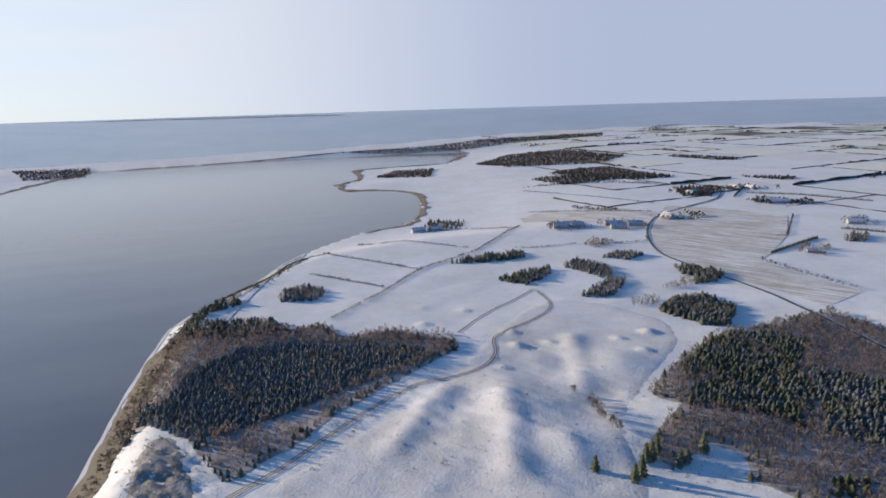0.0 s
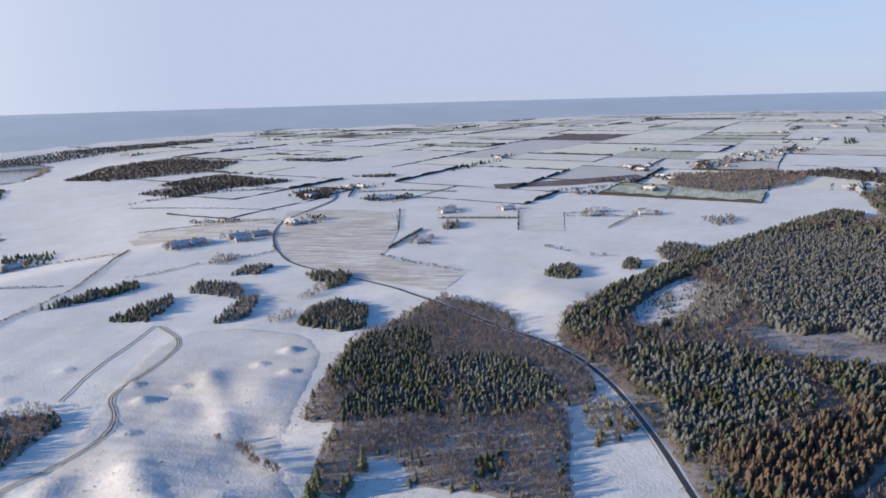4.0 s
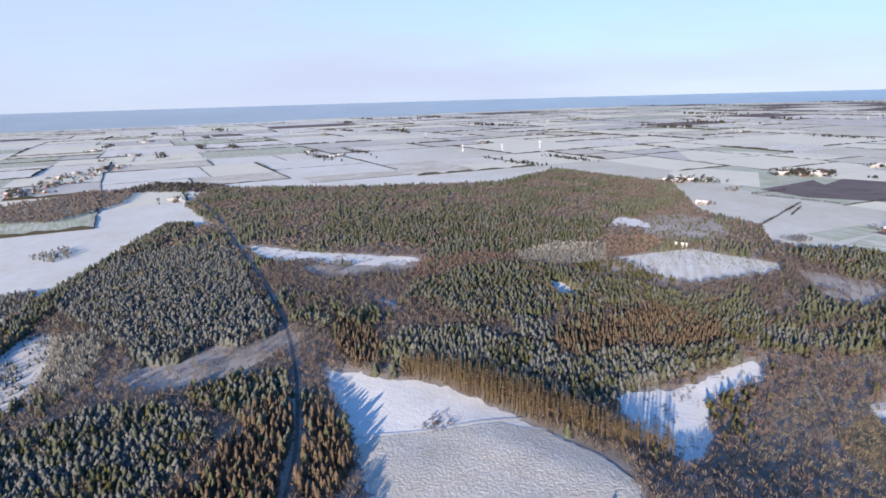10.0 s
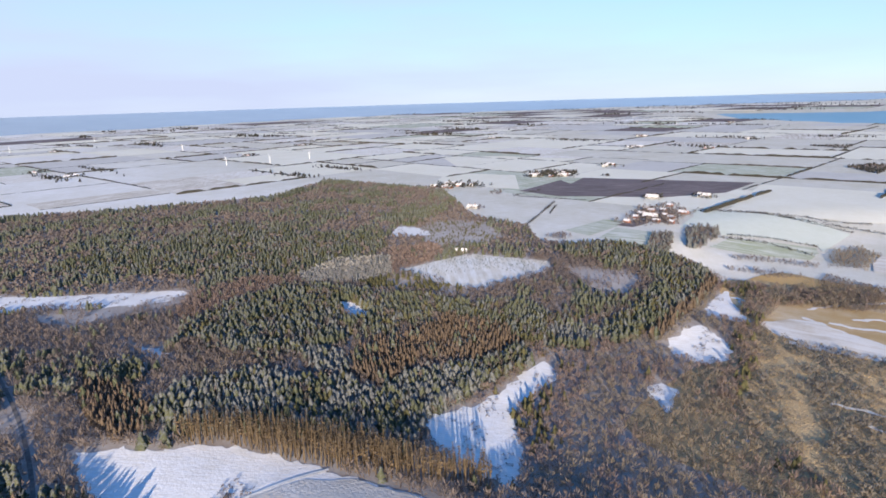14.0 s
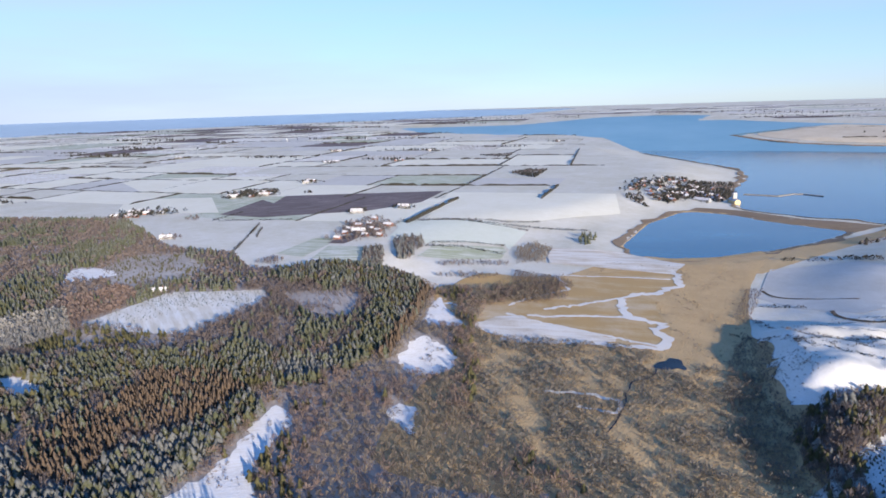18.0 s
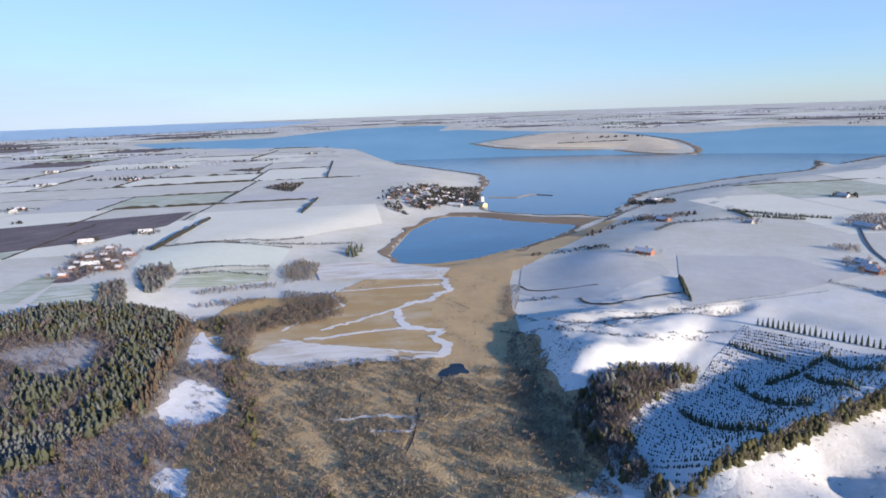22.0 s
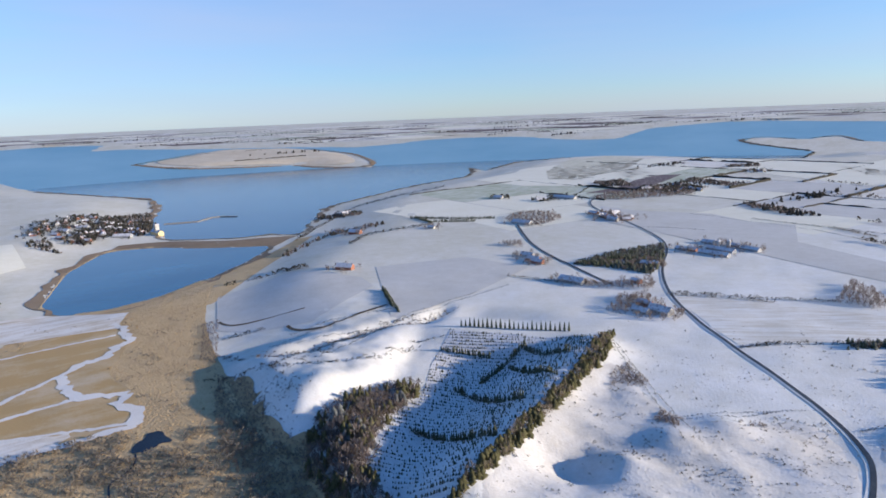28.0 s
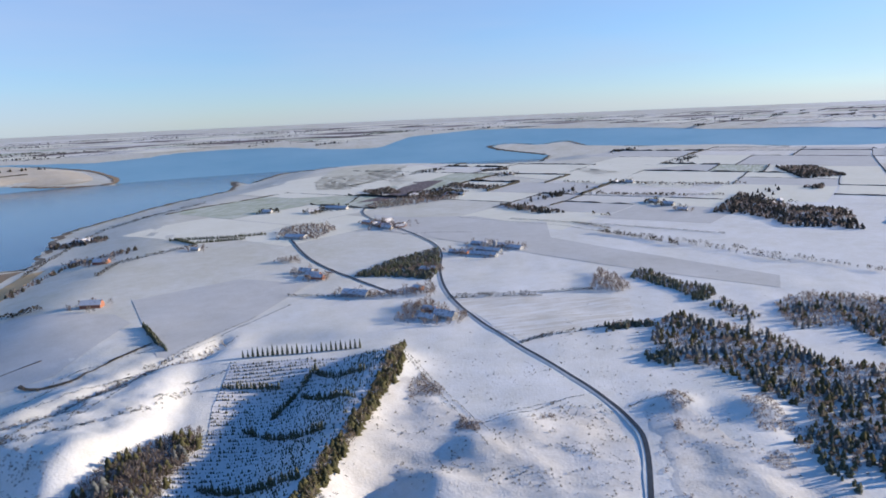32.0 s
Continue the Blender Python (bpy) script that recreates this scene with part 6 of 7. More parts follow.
hedge([(-570, -766), (-604, -637), (-615, -551), (-621, -474), (-628, -366)], 6.5, "row")
hedge([(-863, -1181), (-958, -1018), (-1073, -879)], 6.5, "row")
hedge([(-1126, -1163), (-1280, -958)], 6.5, "row")
hedge([(-1065, -1266), (-1047, -1359)], 6.5, "row")
hedge([(260, -900), (220, -891)], 6.5, "row")
hedge([(128, -730), (124, -661)], 6, "spruce")
hedge([(22, -1242), (-66, -1192), (-132, -1171)], 6, "spruce")
hedge([(232, -622), (182, -641), (120, -654)], 1.3, "hedge")
hedge([(244, -571), (189, -589), (122, -610), (55, -639)], 1.3, "hedge")
hedge([(-490, -1071), (-574, -851), (-588, -624)], 1.3, "hedge")
hedge([(242, -520), (202, -561), (157, -578)], 2.2, "hedge")
hedge([(117, -561), (84, -562)], 2.2, "hedge")
hedge([(-47, -482), (-36, -414), (-29, -375), (-15, -321)], 1.2, "hedge")
hedge([(-35, -355), (-81, -350), (-124, -342)], 0.9, "hedge")
hedge([(-573, -763), (-581, -688), (-579, -617)], 7, "row")
hedge([(-595, -613), (-592, -533), (-597, -464)], 7, "row")
hedge([(-908, -1122), (-957, -1016), (-1008, -926)], 8, "row")
hedge([(-1119, -1158), (-1160, -1043), (-1253, -975)], 8, "row")
hedge([(-689, -902), (-702, -865)], 7, "row")
hedge([(-551, -981), (-640, -787), (-700, -624)], 2.4, "hedge")
hedge([(-131, -312), (-148, -311), (-165, -301)], 1.6, "hedge")
# farms and houses
building(-352, -778, 41, 10.5, 2.9, 113, "barn")
building(-391, -767, 28, 10.5, 2.9, 108, "barn")
building(-330, -761, 42, 10.5, 2.9, 118, "barn")
building(-368, -825, 26, 10.5, 2.9, 116, "barn")
building(-307, -803, 17, 8.5, 2.9, 113, "barn")
building(-386, -795, 19, 8.5, 2.9, 109, "barn")
building(-96, -692, 32, 14, 4.2, 126, "barn")
building(-163, -1094, 39, 14, 4.2, 127, "barn")
building(-358, -1374, 55, 14, 4.2, 126, "barn")
building(-317, -791, 12, 6, 3.2, 112, "brick")
building(-165, -666, 13, 6, 3.2, 117, "brick")
building(-218, -737, 17, 7.8, 3.2, 116, "brick")
building(-133, -586, 17, 7.5, 3.2, 116, "brick")
building(168, -854, 24, 10.8, 4.2, 150, "brick")
building(139, -1139, 24, 10.8, 4.2, 143, "brick")
building(-325, -1143, 19, 8.5, 3.2, 121, "brick")
building(-335, -1117, 15, 6.9, 3.2, 120, "brick")
building(-337, -1087, 16, 7.2, 3.2, 119, "brick")
building(-134, -557, 24, 10.7, 4.2, 115, "white")
building(-117, -565, 18, 8, 3.2, 116, "white")
building(-89, -840, 20, 9.1, 3.2, 127, "white")
building(174, -1209, 11, 6, 3.2, 144, "white")
building(2, -1115, 14, 6.5, 3.2, 136, "white")
building(160, -1440, 24, 10.8, 4.2, 159, "white")
building(-217, -1440, 24, 10.8, 4.2, 129, "white")
building(-230, -736, 7, 6, 3.2, 115, "white")
building(-89, -813, 21, 9.5, 3.2, 126, "tile")
building(-89, -797, 18, 8.2, 3.2, 126, "tile")
building(958, -647, 14, 6.3, 3.2, -166, "white")
building(928, -639, 24, 10.8, 4.2, -144, "white")
building(1084, -776, 24, 10.8, 4.2, -148, "white")
building(1044, -870, 24, 10.8, 4.2, -150, "white")
building(862, -264, 18, 7.9, 3.2, -131, "white")
building(1520, -762, 24, 10.8, 4.2, -151, "white")
building(1483, -826, 24, 10.8, 4.2, -141, "white")
building(1172, -425, 21, 9.4, 3.2, -135, "white")
building(591, -1336, 36, 14, 4.2, -192, "barn")
building(908, -665, 12, 6, 3.2, -168, "brick")
building(930, -712, 17, 7.8, 3.2, -169, "brick")
building(918, -584, 11, 6, 3.2, -163, "brick")
building(974, -681, 13, 6, 3.2, -167, "brick")
building(965, -699, 12, 6, 3.2, -166, "brick")
building(929, -670, 10, 6, 3.2, -168, "brick")
building(898, -626, 12, 6, 3.2, -167, "brick")
building(939, -619, 9, 6, 3.2, -165, "brick")
building(877, -639, 9, 6, 3.2, -169, "brick")
building(995, -685, 9, 6, 3.2, -166, "brick")
building(997, -742, 11, 6, 3.2, -168, "brick")
building(1303, 996, 22, 9.9, 3.2, -80, "white")
building(1280, 949, 22, 9.7, 3.2, -89, "white")
building(1114, 881, 24, 10.8, 4.2, -76, "white")
building(1401, 1176, 24, 10.8, 4.2, -78, "white")
building(1374, 1113, 24, 10.8, 4.2, -74, "white")
building(662, 974, 24, 10.7, 4.2, -17, "white")
building(744, 904, 24, 10.8, 4.2, -16, "white")
building(814, 762, 20, 8.9, 3.2, -18, "white")
building(493, 800, 12, 6, 3.2, -32, "white")
building(637, 1168, 39, 14, 4.2, -5, "barn")
building(674, 1166, 22, 9.7, 3.2, -8, "barn")
building(198, 1001, 27, 12.3, 4.2, 16, "barn")
building(279, 1004, 28, 12.5, 4.2, 5, "barn")
building(219, 997, 23, 10.2, 4.2, 12, "white")
building(312, 993, 24, 10.8, 4.2, 0, "white")
building(477, 781, 16, 7.3, 3.2, -12, "white")
building(644, 954, 24, 10.8, 4.2, -13, "white")
building(847, 777, 24, 10.8, 4.2, -25, "white")
building(884, 710, 24, 10.8, 4.2, -30, "white")
building(611, 1189, 18, 8.1, 3.2, -1, "white")
building(-42, 1073, 24, 10.7, 4.2, 19, "white")
building(-14, 1079, 24, 10.8, 4.2, 17, "white")
building(191, 990, 24, 10.8, 4.2, 1, "white")
building(632, 1185, 24, 10.8, 4.2, -15, "white")
building(197, 1013, 19, 8.6, 3.2, 9, "white")
building(280, 975, 24, 10.8, 4.2, -3, "white")
building(-880, -874, 24, 10.8, 4.2, 104, "white")
building(-845, -813, 18, 8, 3.2, 114, "white")
building(-589, -1422, 24, 10.8, 4.2, 175, "white")
building(-893, -920, 20, 8.8, 3.2, 94, "white")
building(-297, -1362, 24, 10.8, 4.2, 173, "white")
building(144, -1431, 24, 10.8, 4.2, 213, "white")
village([(752, -1312), (832, -1564), (727, -1640), (624, -1570), (562, -1394), (618, -1324), (644, -1250)], 46, 1)
village([(1523, 1087), (1664, 1125), (2168, 1195), (2487, 1302), (2191, 1067), (1909, 1058), (1600, 1006), (1442, 996)], 26, 2)
village([(-601, -1467), (-701, -1531), (-751, -1409), (-672, -1332), (-597, -1358)], 14, 3)
village([(-313, -1118), (-369, -1131), (-374, -1072), (-330, -1035)], 8, 4)
village([(1502, -471), (1502, -588), (1433, -549), (1452, -466)], 10, 5)
village([(1535, -767), (1559, -904), (1472, -839), (1474, -739)], 10, 6)
turbine_spots = [(3280, 78), (2393, -61), (2335, -200), (2445, -356)]
turbine_spots_b = [(3592, -2404), (4169, -3182), (3214, -2760), (4379, -1809)]
silo_spots = [(-360, -805), (-376, -795), (-363, -800)]
landmark_spruces = [(99, 298), (104, 302), (110, 314), (114, 316), (119, 323), (129, 313), (133, 314), (147, 325), (80, 307)]
landmark_birches = [(96, 388), (97, 377), (97, 366), (99, 362), (101, 350), (104, 345), (89, 405)]
row_ends = [(66, -577), (-27, -532)]
nursery = [(78, -573), (-48, -499), (-15, -457), (49, -388), (103, -330), (136, -296), (149, -295), (160, -311), (172, -333), (178, -351), (164, -383), (164, -411), (150, -434), (125, -456), (107, -515)]
castle_spot = [(533, -1364), (521, -1342)]
pier_line = [(553, -1508), (481, -1514), (459, -1565), (440, -1572), (399, -1555)]
thicket_spot = [(425, 67)]
inner_row_a = [(98, -464), (61, -396)]
inner_row_b = [(44, -489), (27, -423)]
inner_row_c = [(24, -514), (0, -466)]
inner_row_d = [(140, -404), (95, -347)]
inner_row_e = [(93, -539), (55, -514)]
inner_row_f = [(73, -471), (20, -520)]

# ---------------------------------------------------------------- the wide farmland beyond: fields, hedges, farms
KEEP_OUT = [forest_outline, valley_outline, lake_outline, PLAN["wood_coast"], PLAN["wood_east"]]
FIELD_KINDS = [(snow_mat, 0.22), (snow_cream, 0.38), (snow_thin, 0.12), (snow_grey, 0.14), (snow_green, 0.09), (stubble_mat, 0.04), (plough_mat, 0.01)]
far_fields = {m.name: ([], []) for m, _ in FIELD_KINDS}
far_lines, farm_spots = [], []
land = random.Random(21)


def split(x0, y0, x1, y1):
    """Fields by halving the land, finer near, coarser far."""
    cx, cy = (x0 + x1) / 2, (y0 + y1) / 2
    r = math.hypot(cx, cy)
    most = 190 + r * 0.06
    if max(x1 - x0, y1 - y0) > most * land.uniform(0.8, 1.6):
        t = land.uniform(0.36, 0.64)
        if (x1 - x0) > (y1 - y0):
            m = x0 + (x1 - x0) * t
            return split(x0, y0, m, y1) + split(m, y0, x1, y1)
        m = y0 + (y1 - y0) * t
        return split(x0, y0, x1, m) + split(x0, m, x1, y1)
    return [(x0, y0, x1, y1)]


TURN = radians(24)
SPIN = np.array([[math.cos(TURN), -math.sin(TURN)], [math.sin(TURN), math.cos(TURN)]])


def laid(q):
    q = np.asarray(q, float)
    w = q @ SPIN.T
    return w + CENTRE + np.c_[40 * wave(w, 900, 1.0), 40 * wave(w, 800, 2.0)]


for cell in split(-17000, -17000, 17000, 17000):
    x0, y0, x1, y1 = cell
    s = np.linspace(0.012, 0.988, 5)
    gx, gy = np.meshgrid(x0 + (x1 - x0) * s, y0 + (y1 - y0) * s, indexing="ij")
    q = laid(np.c_[gx.ravel(), gy.ravel()])
    r = np.hypot(*(q - CENTRE).T)
    if r.min() < 430 or r.max() > 17500:
        continue
    h = height(q)
    if h.min() < (-7 if not inside(q, island_outline).all() else -18):
        continue
    if any(inside(q, p).any() for p in KEEP_OUT):
        continue
    k = land.choices(range(7), ((70, 18, 5, 2, 2, 2, 0.6) if q[12, 1] > 300 and q[12, 0] < 1100 else [w for _, w in FIELD_KINDS]) if r.mean() < 4200 else (20, 22, 18, 14, 10, 12, 7) if q[12, 1] > -3000 else (30, 20, 12, 6, 8, 12, 12))[0]
    if r.mean() > (1500 if q[12, 1] > 300 and q[12, 0] < 900 else 1150):
        v, f = far_fields[FIELD_KINDS[k][0].name]
        n0 = sum(len(a) for a in v)
        v.append(lift(q, 0.12))
        f += [[n0 + a * 5 + b, n0 + (a + 1) * 5 + b, n0 + (a + 1) * 5 + b + 1, n0 + a * 5 + b + 1] for a in range(4) for b in range(4)]
    for a, b in (((x0, y0), (x1, y0)), ((x0, y0), (x0, y1))):
        if r.mean() > 1250 and land.random() < 0.7 and r.mean() < 8000:
            far_lines.append((laid([a])[0], laid([b])[0], land.choice((1.2, 2.0, 2.6, 4.0, 6.0))))
    if r.mean() > 1150 and land.random() < 0.15 and r.mean() < 4600:
        farm_spots.append(laid([(x0 + 0.1 * (x1 - x0), y0 + 0.12 * (y1 - y0))])[0])
for m, _ in FIELD_KINDS:
    v, f = far_fields[m.name]
    if v:
        tagged(new("far_fields", level(mesh("far_fields", np.concatenate(v), f, m))), "distant fields under thin snow", "fields", kind="stuff")

mid = np.mean(island_outline, 0)
sheet("island_fields", mid + 0.86 * (np.array(island_outline, float) - mid), island_mat, 0.3, "tawny stubble fields of the low island, thinly snowed", "fields", step=60)
# hedges of the far fields: ragged low walls of twigs
v, f = [], []
for a, b, tall in far_lines:
    n = max(3, int(np.hypot(*(b - a)) / 16))
    t = np.linspace(0, 1, n)
    p = a + (b - a) * t[:, None] + rng.uniform(-1.2, 1.2, (n, 2))
    side = np.array([-(b - a)[1], (b - a)[0]]) / np.hypot(*(b - a))
    wide = 0.7 + tall * 0.25
    hs = tall * rng.uniform(0.45, 1.2, n) * (rng.uniform(0, 1, n) < 0.9)
    z = height(p)
    r = np.hypot(*(p - CENTRE).T)
    if z.min() < -10:
        continue
    n0 = sum(len(q) for q in v)
    rows = [np.c_[p + side * wide * o, z + up] for o, up in ((-1, 0.0), (-0.6, hs), (0.6, hs), (1, 0.0))]
    v.append(bend(np.stack(rows, 1).reshape(-1, 3)))
    f += [[n0 + k * 4 + j, n0 + k * 4 + j + 1, n0 + (k + 1) * 4 + j + 1, n0 + (k + 1) * 4 + j] for k in range(n - 1) for j in range(3)]
tagged(new("far_hedges", mesh("far_hedges", np.concatenate(v), f, dark_mat)), "dark leafless hedges between distant fields", "hedges", kind="stuff")

# farms far out: a few houses among bare trees
crowd = []
for k, (x, y) in enumerate(farm_spots):
    for j in range(land.choice((2, 3, 3, 4))):
        ob, used = HOUSE_STOCK[land.choices(range(5), (3, 3, 3, 2, 4))[0]]
        tagged(copy_to(ob, place_at(x + land.uniform(-28, 28), y + land.uniform(-22, 22), land.choice((24, 114)) + land.uniform(-8, 8))), group="far farmsteads")
    crowd += [(x + land.gauss(0, 26), y + land.gauss(0, 20)) for _ in range(26)]
crowd = np.array(crowd)
grove("farm_trees", crowd, "bare_far", 8, (dark_mat, bark_mat), "leafless garden trees round distant farms", "trees", 0.4, 1.4)
near = np.array(GARDEN)
near = near[height(near) > -16]
close = np.hypot(*(near - CENTRE).T) < 1250
grove("garden_trees", near[close], "bare", 7.0, TREE_MATS["bare"], "leafless garden trees among farmhouses", "trees", 0.4, 1.3)
grove("garden_trees", near[~close], "bare_far", 8.0, (dark_mat, bark_mat), "leafless garden trees among distant houses", "trees", 0.4, 1.4)
groves = np.array([laid([(land.uniform(-5200, 5200), land.uniform(-5200, 5200))])[0] for _ in range(150)])
gr = np.hypot(*(groves - CENTRE).T)
groves = groves[(gr > 1300) & (height(groves) > -6)]
clumps = np.concatenate([c + SPIN @ np.array([a, b]) for c in groves for a, b in [(0, 0)]]).reshape(-1, 2)
dots = np.concatenate([c + rng.normal(0, 1, (46, 2)) @ (np.diag((60 + 40 * rng.random(), 12)) @ SPIN.T) for c in clumps])
strips = np.array([laid([(land.uniform(-14000, 14000), land.uniform(-14000, 14000))])[0] for _ in range(620)])
sr = np.hypot(*(strips - CENTRE).T)
strips = strips[(sr > 3600) & (sr < 14000) & (height(strips) > -6)]
belt = np.concatenate([c + rng.normal(0, 1, (24, 2)) @ (np.diag((sr_ / 45 * (0.6 + rng.random()), 22)) @ SPIN.T) for c, sr_ in zip(strips, np.hypot(*(strips - CENTRE).T))])
grove("far_woods", belt[height(belt) > -8], "spruce_far", 14, (dark_mat, bark_mat), "strips of dark wood near the horizon", "groves", 0.4, 2.2)
grove("far_groves", dots[height(dots) > -8], "spruce_far", 8, (dark_mat, bark_mat), "small distant woods between fields", "groves", 0.4, 1.8)


# ---------------------------------------------------------------- wind turbines
def wind_turbine():
    ob = tagged(new("wind_turbine"), "white three-bladed wind turbine on farmland", "wind turbine", "wind turbines")
    part("tower", tube_mesh("tower", [(1.9, 0), (1.6, 20), (1.1, 44)], turbine_mat, 12), ob)
    head = part("nacelle", box_mesh("nacelle", (6, 2.4, 2.4), (0.6, 0, 43.2), turbine_mat, 0.8), ob)
    hub = part("hub", tube_mesh("hub", [(0.4, -1.0), (1.1, -0.4), (1.1, 0.6), (0.6, 1.0)], turbine_mat, 10), ob)
    hub.matrix_basis = pose(-3.0, 0, 44.4, 0, 90, 0)
    for k in range(3):
        v = [(0, -0.7, 0.5), (0, 0.9, 0.5), (0, 1.1, 5), (0, 0.4, 22), (0, -0.1, 22), (0, -0.6, 5)]
        v = [(x + d, y, z) for d in (-0.18, 0.18) for x, y, z in v]
        me = mesh("blade", v, [[0, 1, 2, 3, 4, 5][::-1], [6, 7, 8, 9, 10, 11]] + [[j, (j + 1) % 6, 6 + (j + 1) % 6, 6 + j] for j in range(6)], turbine_mat)
        part("blade", me, head, "slender white blade").matrix_basis = pose(-3.2, 0, 44.4, 20 + 120 * k, 0, 0)
    return ob


first = None
for k, (x, y) in enumerate(turbine_spots + turbine_spots_b + [(3900, 900), (4600, 600), (4200, -700), (5200, -1500)]):
    m = place_at(x, y, 200 + 7 * (k % 3)) @ Matrix.Scale(0.6, 4)
    if first is None:
        first = wind_turbine()
        first.matrix_basis = m
    else:
        copy_to(first, m)

# ---------------------------------------------------------------- farm silos
for k, (x, y) in enumerate(silo_spots):
    ob = tagged(new("silo"), "tall grey steel feed silo beside the barns", "silo", "farm silos")
    part("drum", tube_mesh("drum", [(3.0, -0.5), (3.0, 9.0)], steel_wall, 16), ob)
    part("cap", tube_mesh("cap", [(3.15, 9.0), (0.5, 11.0)], ROOFS["barn"], 16), ob, "snowy cone cap")
    ob.matrix_basis = place_at(x, y)

# ---------------------------------------------------------------- the white tower and hall by the fjord
(cx, cy), _ = castle_spot
ob = tagged(new("mill_building"), "pale yellow harbour mill with a tall white tower", "mill")
part("tower", box_mesh("tower", (8, 8, 22), (0, 0, -0.5), white_wall), ob, "tall lime-washed tower")
part("tower_cap", box_mesh("tower_cap", (8.8, 8.8, 1.6), (0, 0, 21.5), ROOFS["white"], 0.7), ob, "snowy tower roof")
part("wall", walls_mesh(34, 12, 7, 4, yellow_wall), ob, "yellow-washed wall")
part("roof", roof_mesh(34, 12, 7, 4, ROOFS["white"]), ob, "snowy roof")
for k in range(5):
    part("window", box_mesh("window", (1.4, 0.12, 1.6), (-13 + 6.5 * k, 6.05, 2.5), pane_mat), ob, "dark window pane")
for k in range(3):
    part("tower_window", box_mesh("tower_window", (1.2, 0.12, 1.6), (0, 4.05, 9 + 4 * k), pane_mat), ob, "dark window pane")
ob.matrix_basis = place_at(cx, cy, 130)
pier = np.array(pier_line, float)
p = resample(pier, 6, False)
d = np.gradient(p, axis=0)
d /= np.hypot(*d.T)[:, None]
s = np.c_[-d[:, 1], d[:, 0]] * 3.0
n = len(p)
v = [(*(p[k] + o * s[k]), WATER_Z + z) for k in range(n) for o, z in ((-1.3, -2.0), (-1, 1.6), (1, 1.6), (1.3, -2.0))]
f = [[k * 4 + j, k * 4 + j + 1, (k + 1) * 4 + j + 1, (k + 1) * 4 + j] for k in range(n - 1) for j in range(3)]
tagged(new("pier", mesh("pier", v, f, stone_mat)), "long stone harbour pier with some snow", "pier", kind="structure")

# ---------------------------------------------------------------- the tree nursery
sheet("nursery_ground", nursery, nursery_mat, 0.24, "snow between the rows of the tree nursery", "nursery ground", step=7, soften=0)
lo, hi = np.min(nursery, 0), np.max(nursery, 0)
ROW = np.array(row_ends[1], float) - np.array(row_ends[0], float)
ROW /= np.hypot(*ROW)
ACROSS = np.array([-ROW[1], ROW[0]])
seedlings = []
for a in np.arange(-330, 330, 5.0):
    for b in np.arange(-330, 330, 1.7):
        seedlings.append(np.array([45, -440]) + ACROSS * a + ROW * b + rng.uniform(-0.5, 0.5, 2))
seedlings = np.array(seedlings)
seedlings = seedlings[inside(seedlings, nursery)]
thin = wave(seedlings, 22, 4.4) + 0.6 * wave(seedlings, 8, 5.5)
seedlings = seedlings[rng.uniform(-1.3, 1.0, len(seedlings)) < thin * 0.6 + 0.45]
grove("nursery_trees", seedlings, "spruce_far", 1.9, TREE_MATS["spruce"], "rows of small nursery spruces in snow", "nursery trees", 0.5, 1.5)
tallish = []
for a, b in (inner_row_a, inner_row_b, inner_row_c, inner_row_d, inner_row_e, inner_row_f):
    tallish.append(resample([a, b], 2.0, False) + rng.uniform(-0.6, 0.6, (len(resample([a, b], 2.0, False)), 2)))
grove("nursery_rows", np.concatenate(tallish), "spruce", 5.6, TREE_MATS["spruce"], "rows of taller dark spruces in the nursery", "spruces", 0.4, 0.85)


# ---------------------------------------------------------------- single trees
def single_tree(kind, mats, label, category, group, name):
    v, f, s = SHAPES[kind][0]
    ob = tagged(new(name), label, category, group)
    s = np.array(s)
    for nm, slot, mat in (("crown", 0, mats[0]), ("trunk", 1, mats[1])):
        part(nm, mesh(nm, v, [t for t, w in zip(f, s) if w == slot], mat), ob)
    return ob


SHAPES["big_spruce"] = [cone_tree(9, 11, 0.05, 1.0, 0.5)]
SHAPES["big_bare"] = [twig_tree(70, 0.2, 0.34, 0.2, 31, 0.02)]


def stand(kind, mats, places, tall, wide, label, category, group, name):
    first = None
    for x, y in places:
        h = tall * rng.uniform(0.8, 1.2)
        z = float(height(np.array([(x, y)]))[0]) - 0.1
        m = Matrix.LocRotScale((x, y, z), Euler((0, 0, rng.uniform(0, 6.28))), (h * wide, h * wide, h))
        if first is None:
            first = single_tree(kind, mats, label, category, group, name)
            first.matrix_basis = m
        else:
            copy_to(first, m)


stand("big_spruce", TREE_MATS["spruce"], landmark_spruces, 12, 1.1, "tall dark spruce standing alone in snow", "spruce", "lone spruces", "spruce_tree")
stand("big_bare", TREE_MATS["bare"], landmark_birches, 8, 1.1, "leafless birch on the snowy heath", "birch", "lone birches", "birch_tree")
row = resample(row_ends, 4.3, False)
stand("big_spruce", TREE_MATS["spruce"], row, 9.0, 0.6, "slim dark conifer in the nursery's border row", "conifer", "nursery border row", "conifer_tree")

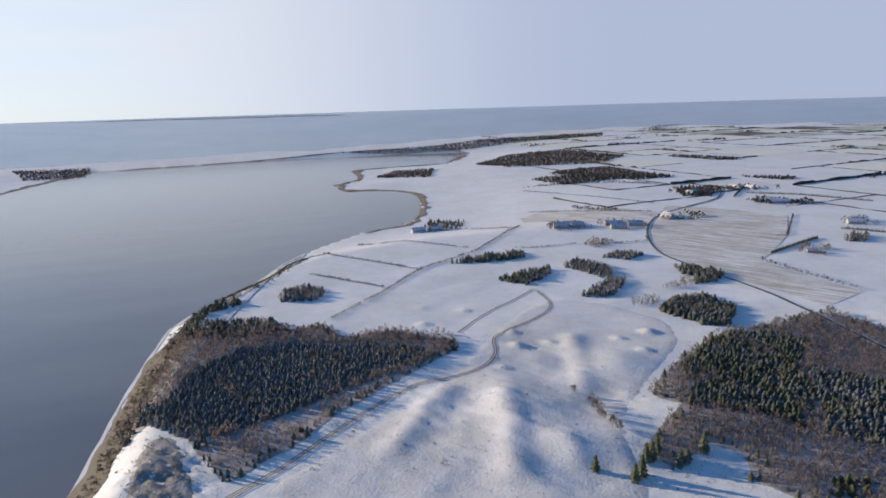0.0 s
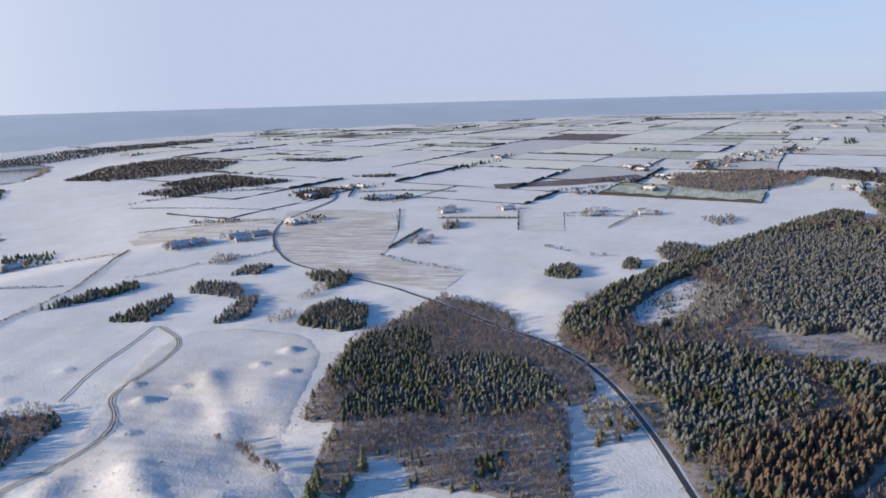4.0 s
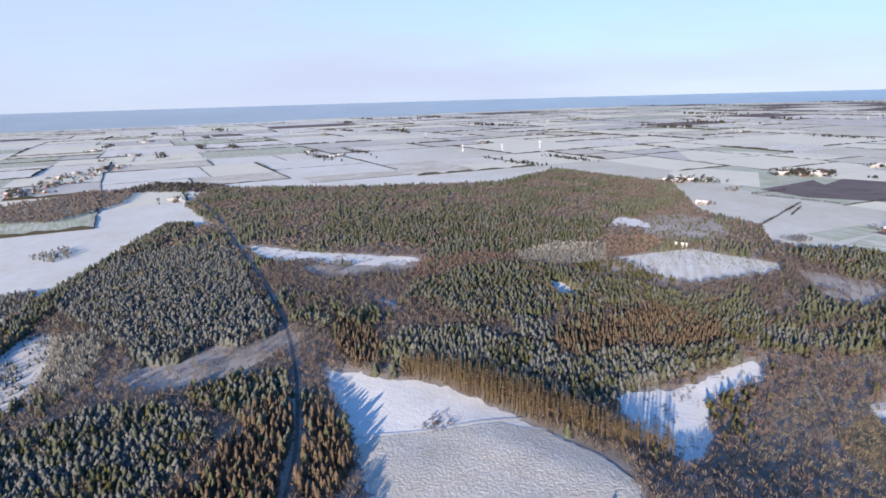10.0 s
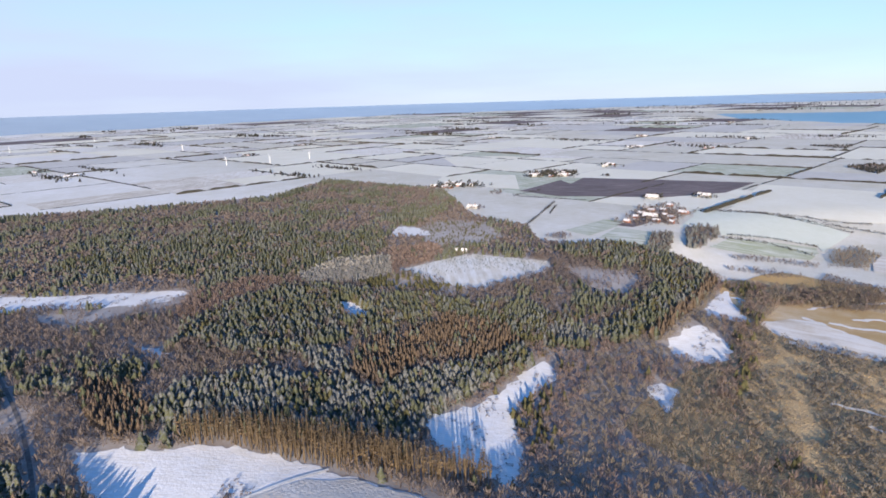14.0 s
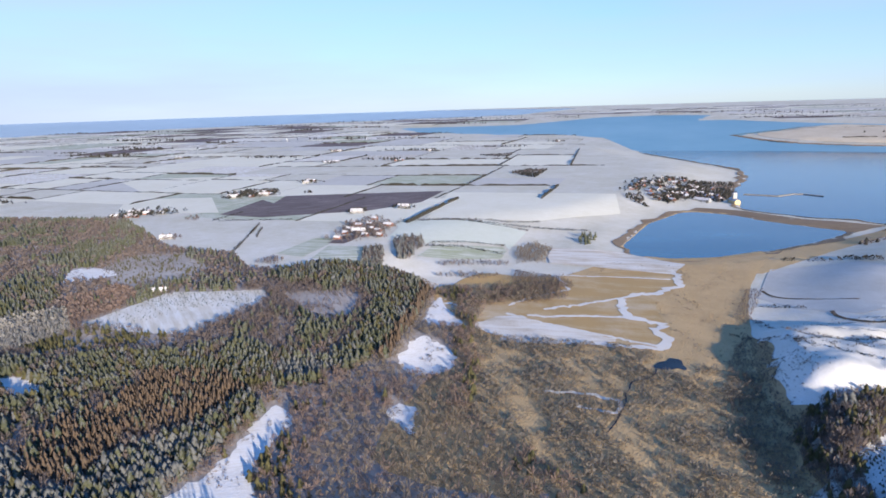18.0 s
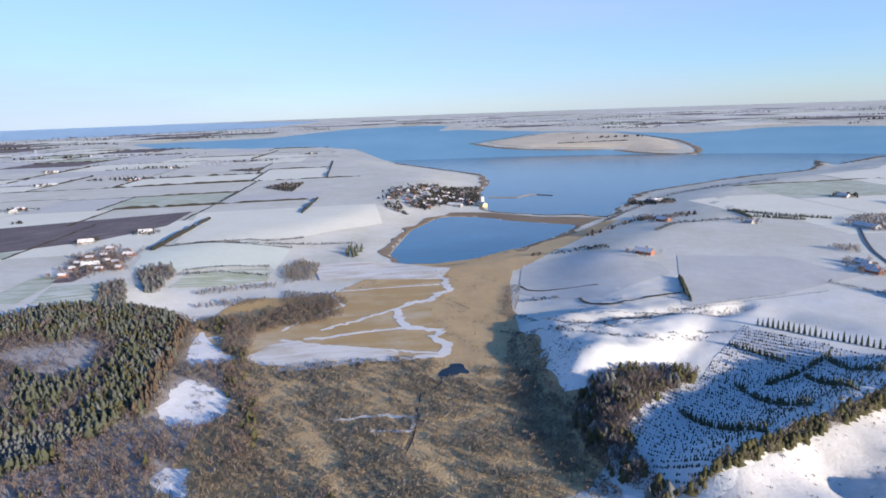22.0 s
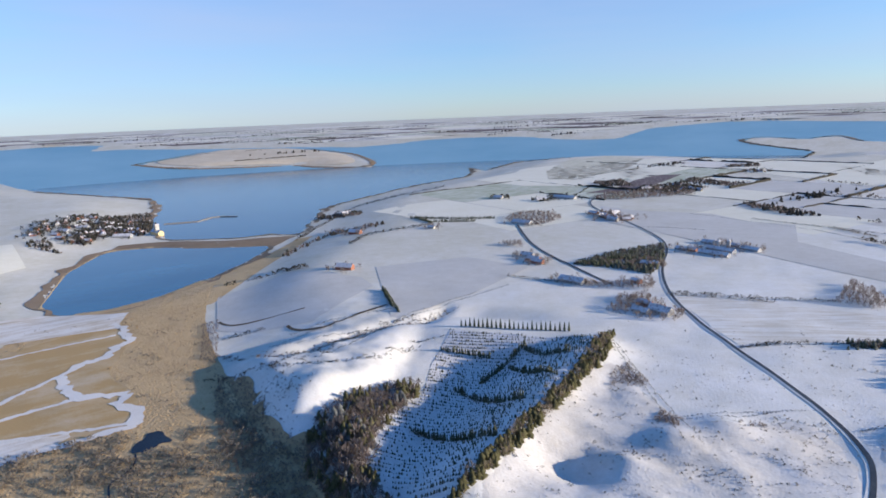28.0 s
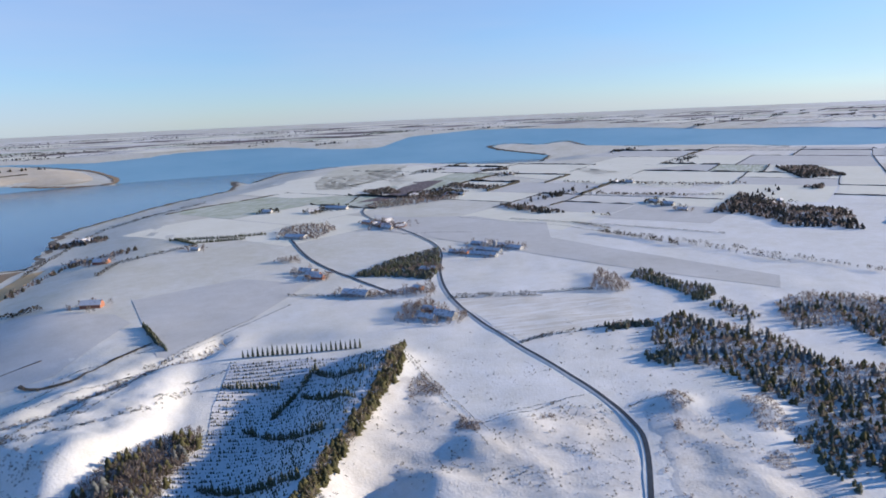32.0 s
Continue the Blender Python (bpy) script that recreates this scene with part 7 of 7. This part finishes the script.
# tufts of heather and small junipers on the open heath and the dunes
for cx, cy, sx, sy, count in ((60, 350, 150, 75, 7000), (-60, -330, 150, 80, 3000)):
    g = np.c_[rng.normal(cx, sx, count), rng.normal(cy, sy, count)]
    for hole in (PLAN["wood_coast"], PLAN["wood_east"], forest_outline, nursery, valley_outline):
        g = g[~inside(g, hole)]
    g = g[(wave(g, 30, 6.1) + wave(g, 9, 7.7) > -0.2) & (height(g) > -12)]
    for line in (PLAN["road_s"], PLAN["track_n"], PLAN["road_n"] + PLAN["road_n2"]):
        g = g[edge_distance(g, line, False) > 5]
    grove("heather", g, "tuft", 0.75, TREE_MATS["scrub"], "dry heather tufts poking through snow", "heather", 0.6)
    some = g[rng.uniform(0, 1, len(g)) < (0.03 if cy > 0 else 0.16)]
    grove("juniper", some, "bush", 1.5, (hedge_mat, bark_mat), "small dark shrubs in the snow", "shrubs", 0.5)

for area, seed, mats, lb in ((DUNES_A, 2.0, (hedge_mat, bark_mat), "small dark shrubs among the dunes"), (DUNES_B, 5.0, TREE_MATS["bare"], "brown shrubs among the dunes by the road")):
    g = spots(area, 3.6, 0.75)
    g = g[(wave(g, 14, seed) + 0.7 * wave(g, 5, seed + 1) > 0.45) & (edge_distance(g, PLAN["road_s"], False) > 5)]
    grove("dune_shrubs", g, "bush", 1.5, mats, lb, "shrubs", 0.5)
for line in ([(300, -546), (244, -526), (203, -532), (177, -586), (134, -614), (103, -625)], [(152, -528), (113, -551)], [(244, -519), (183, -512), (142, -525)]):
    g = resample(line, 1.6, False)
    g = np.concatenate([g + rng.normal(0, 2.4, g.shape) for _ in range(2)])
    grove("gully_scrub", g[wave(g, 9, 1.0) > -0.3], "bush", 1.7, (hedge_mat, bark_mat), "dark leafless scrub along the gully", "scrub", 0.5)
for x, y in [(-85, -320), (-59, -296), (-69, -284), (-95, -305), (-75, -267), (-29, -277), (2, -323), (31, -314), (-19, -296), (-120, -253), (-146, -235), (-152, -265)]:
    g = np.c_[rng.normal(x, 6, 14), rng.normal(y, 6, 14)]
    grove("dune_shrubs", g[edge_distance(g, PLAN["road_s"], False) > 4], "bush", 1.3, (hedge_mat, bark_mat), "small dark shrubs in a snowy hollow", "shrubs", 0.5)
# dark scrub along the gully in the valley side
g = resample(GULLY, 2.2, False)
g = np.concatenate([g + rng.normal(0, 3.2, g.shape) for _ in range(3)])
grove("gully_scrub", g[wave(g, 15, 2.0) > -0.45], "bush", 1.9, TREE_MATS["bare"], "leafless scrub along the gully", "scrub", 0.5)
g = np.c_[rng.normal(238, 12, 130), rng.normal(-468, 22, 130)]
grove("juniper", g, "bush", 1.4, (hedge_mat, bark_mat), "small dark shrubs on the snowy bank", "shrubs", 0.5)

# the thicket in the forest clearing, and young trees in the far one
tx, ty = thicket_spot[0]
g = np.c_[rng.normal(tx, 5.5, 60), rng.normal(ty, 5.5, 60)]
grove("thicket", g, "bush", 2.4, TREE_MATS["bare"], "small leafless thicket in the clearing", "thicket", 0.4)
yard = np.asarray(PLAN["cl2"], float)
g = spots(yard, 4.5, 0.8)
g = g[g @ np.array([0.6, -0.8]) > np.median(g @ np.array([0.6, -0.8])) + 10]
grove("christmas_trees", g, "spruce_far", 1.8, TREE_MATS["spruce"], "rows of small christmas trees in snow", "young trees", 0.3, 1.6)

SHAPES["big_larch"] = [cone_tree(8, 9, 0.06, 1.0, 0.8)]
for kind, look_of, places, tall in SINGLES:
    nm, lb, ct = ("larch_tree", "bare orange-brown larch in the forest", "larch") if kind == "larch" else ("spruce_tree", "dark green spruce in the forest, lightly snowed", "spruce")
    stand("big_larch" if kind == "larch" else "big_spruce", TREE_MATS[look_of], places, tall, 0.8 if kind == "larch" else 1.05, lb, ct, nm.replace("_tree", " trees"), nm)
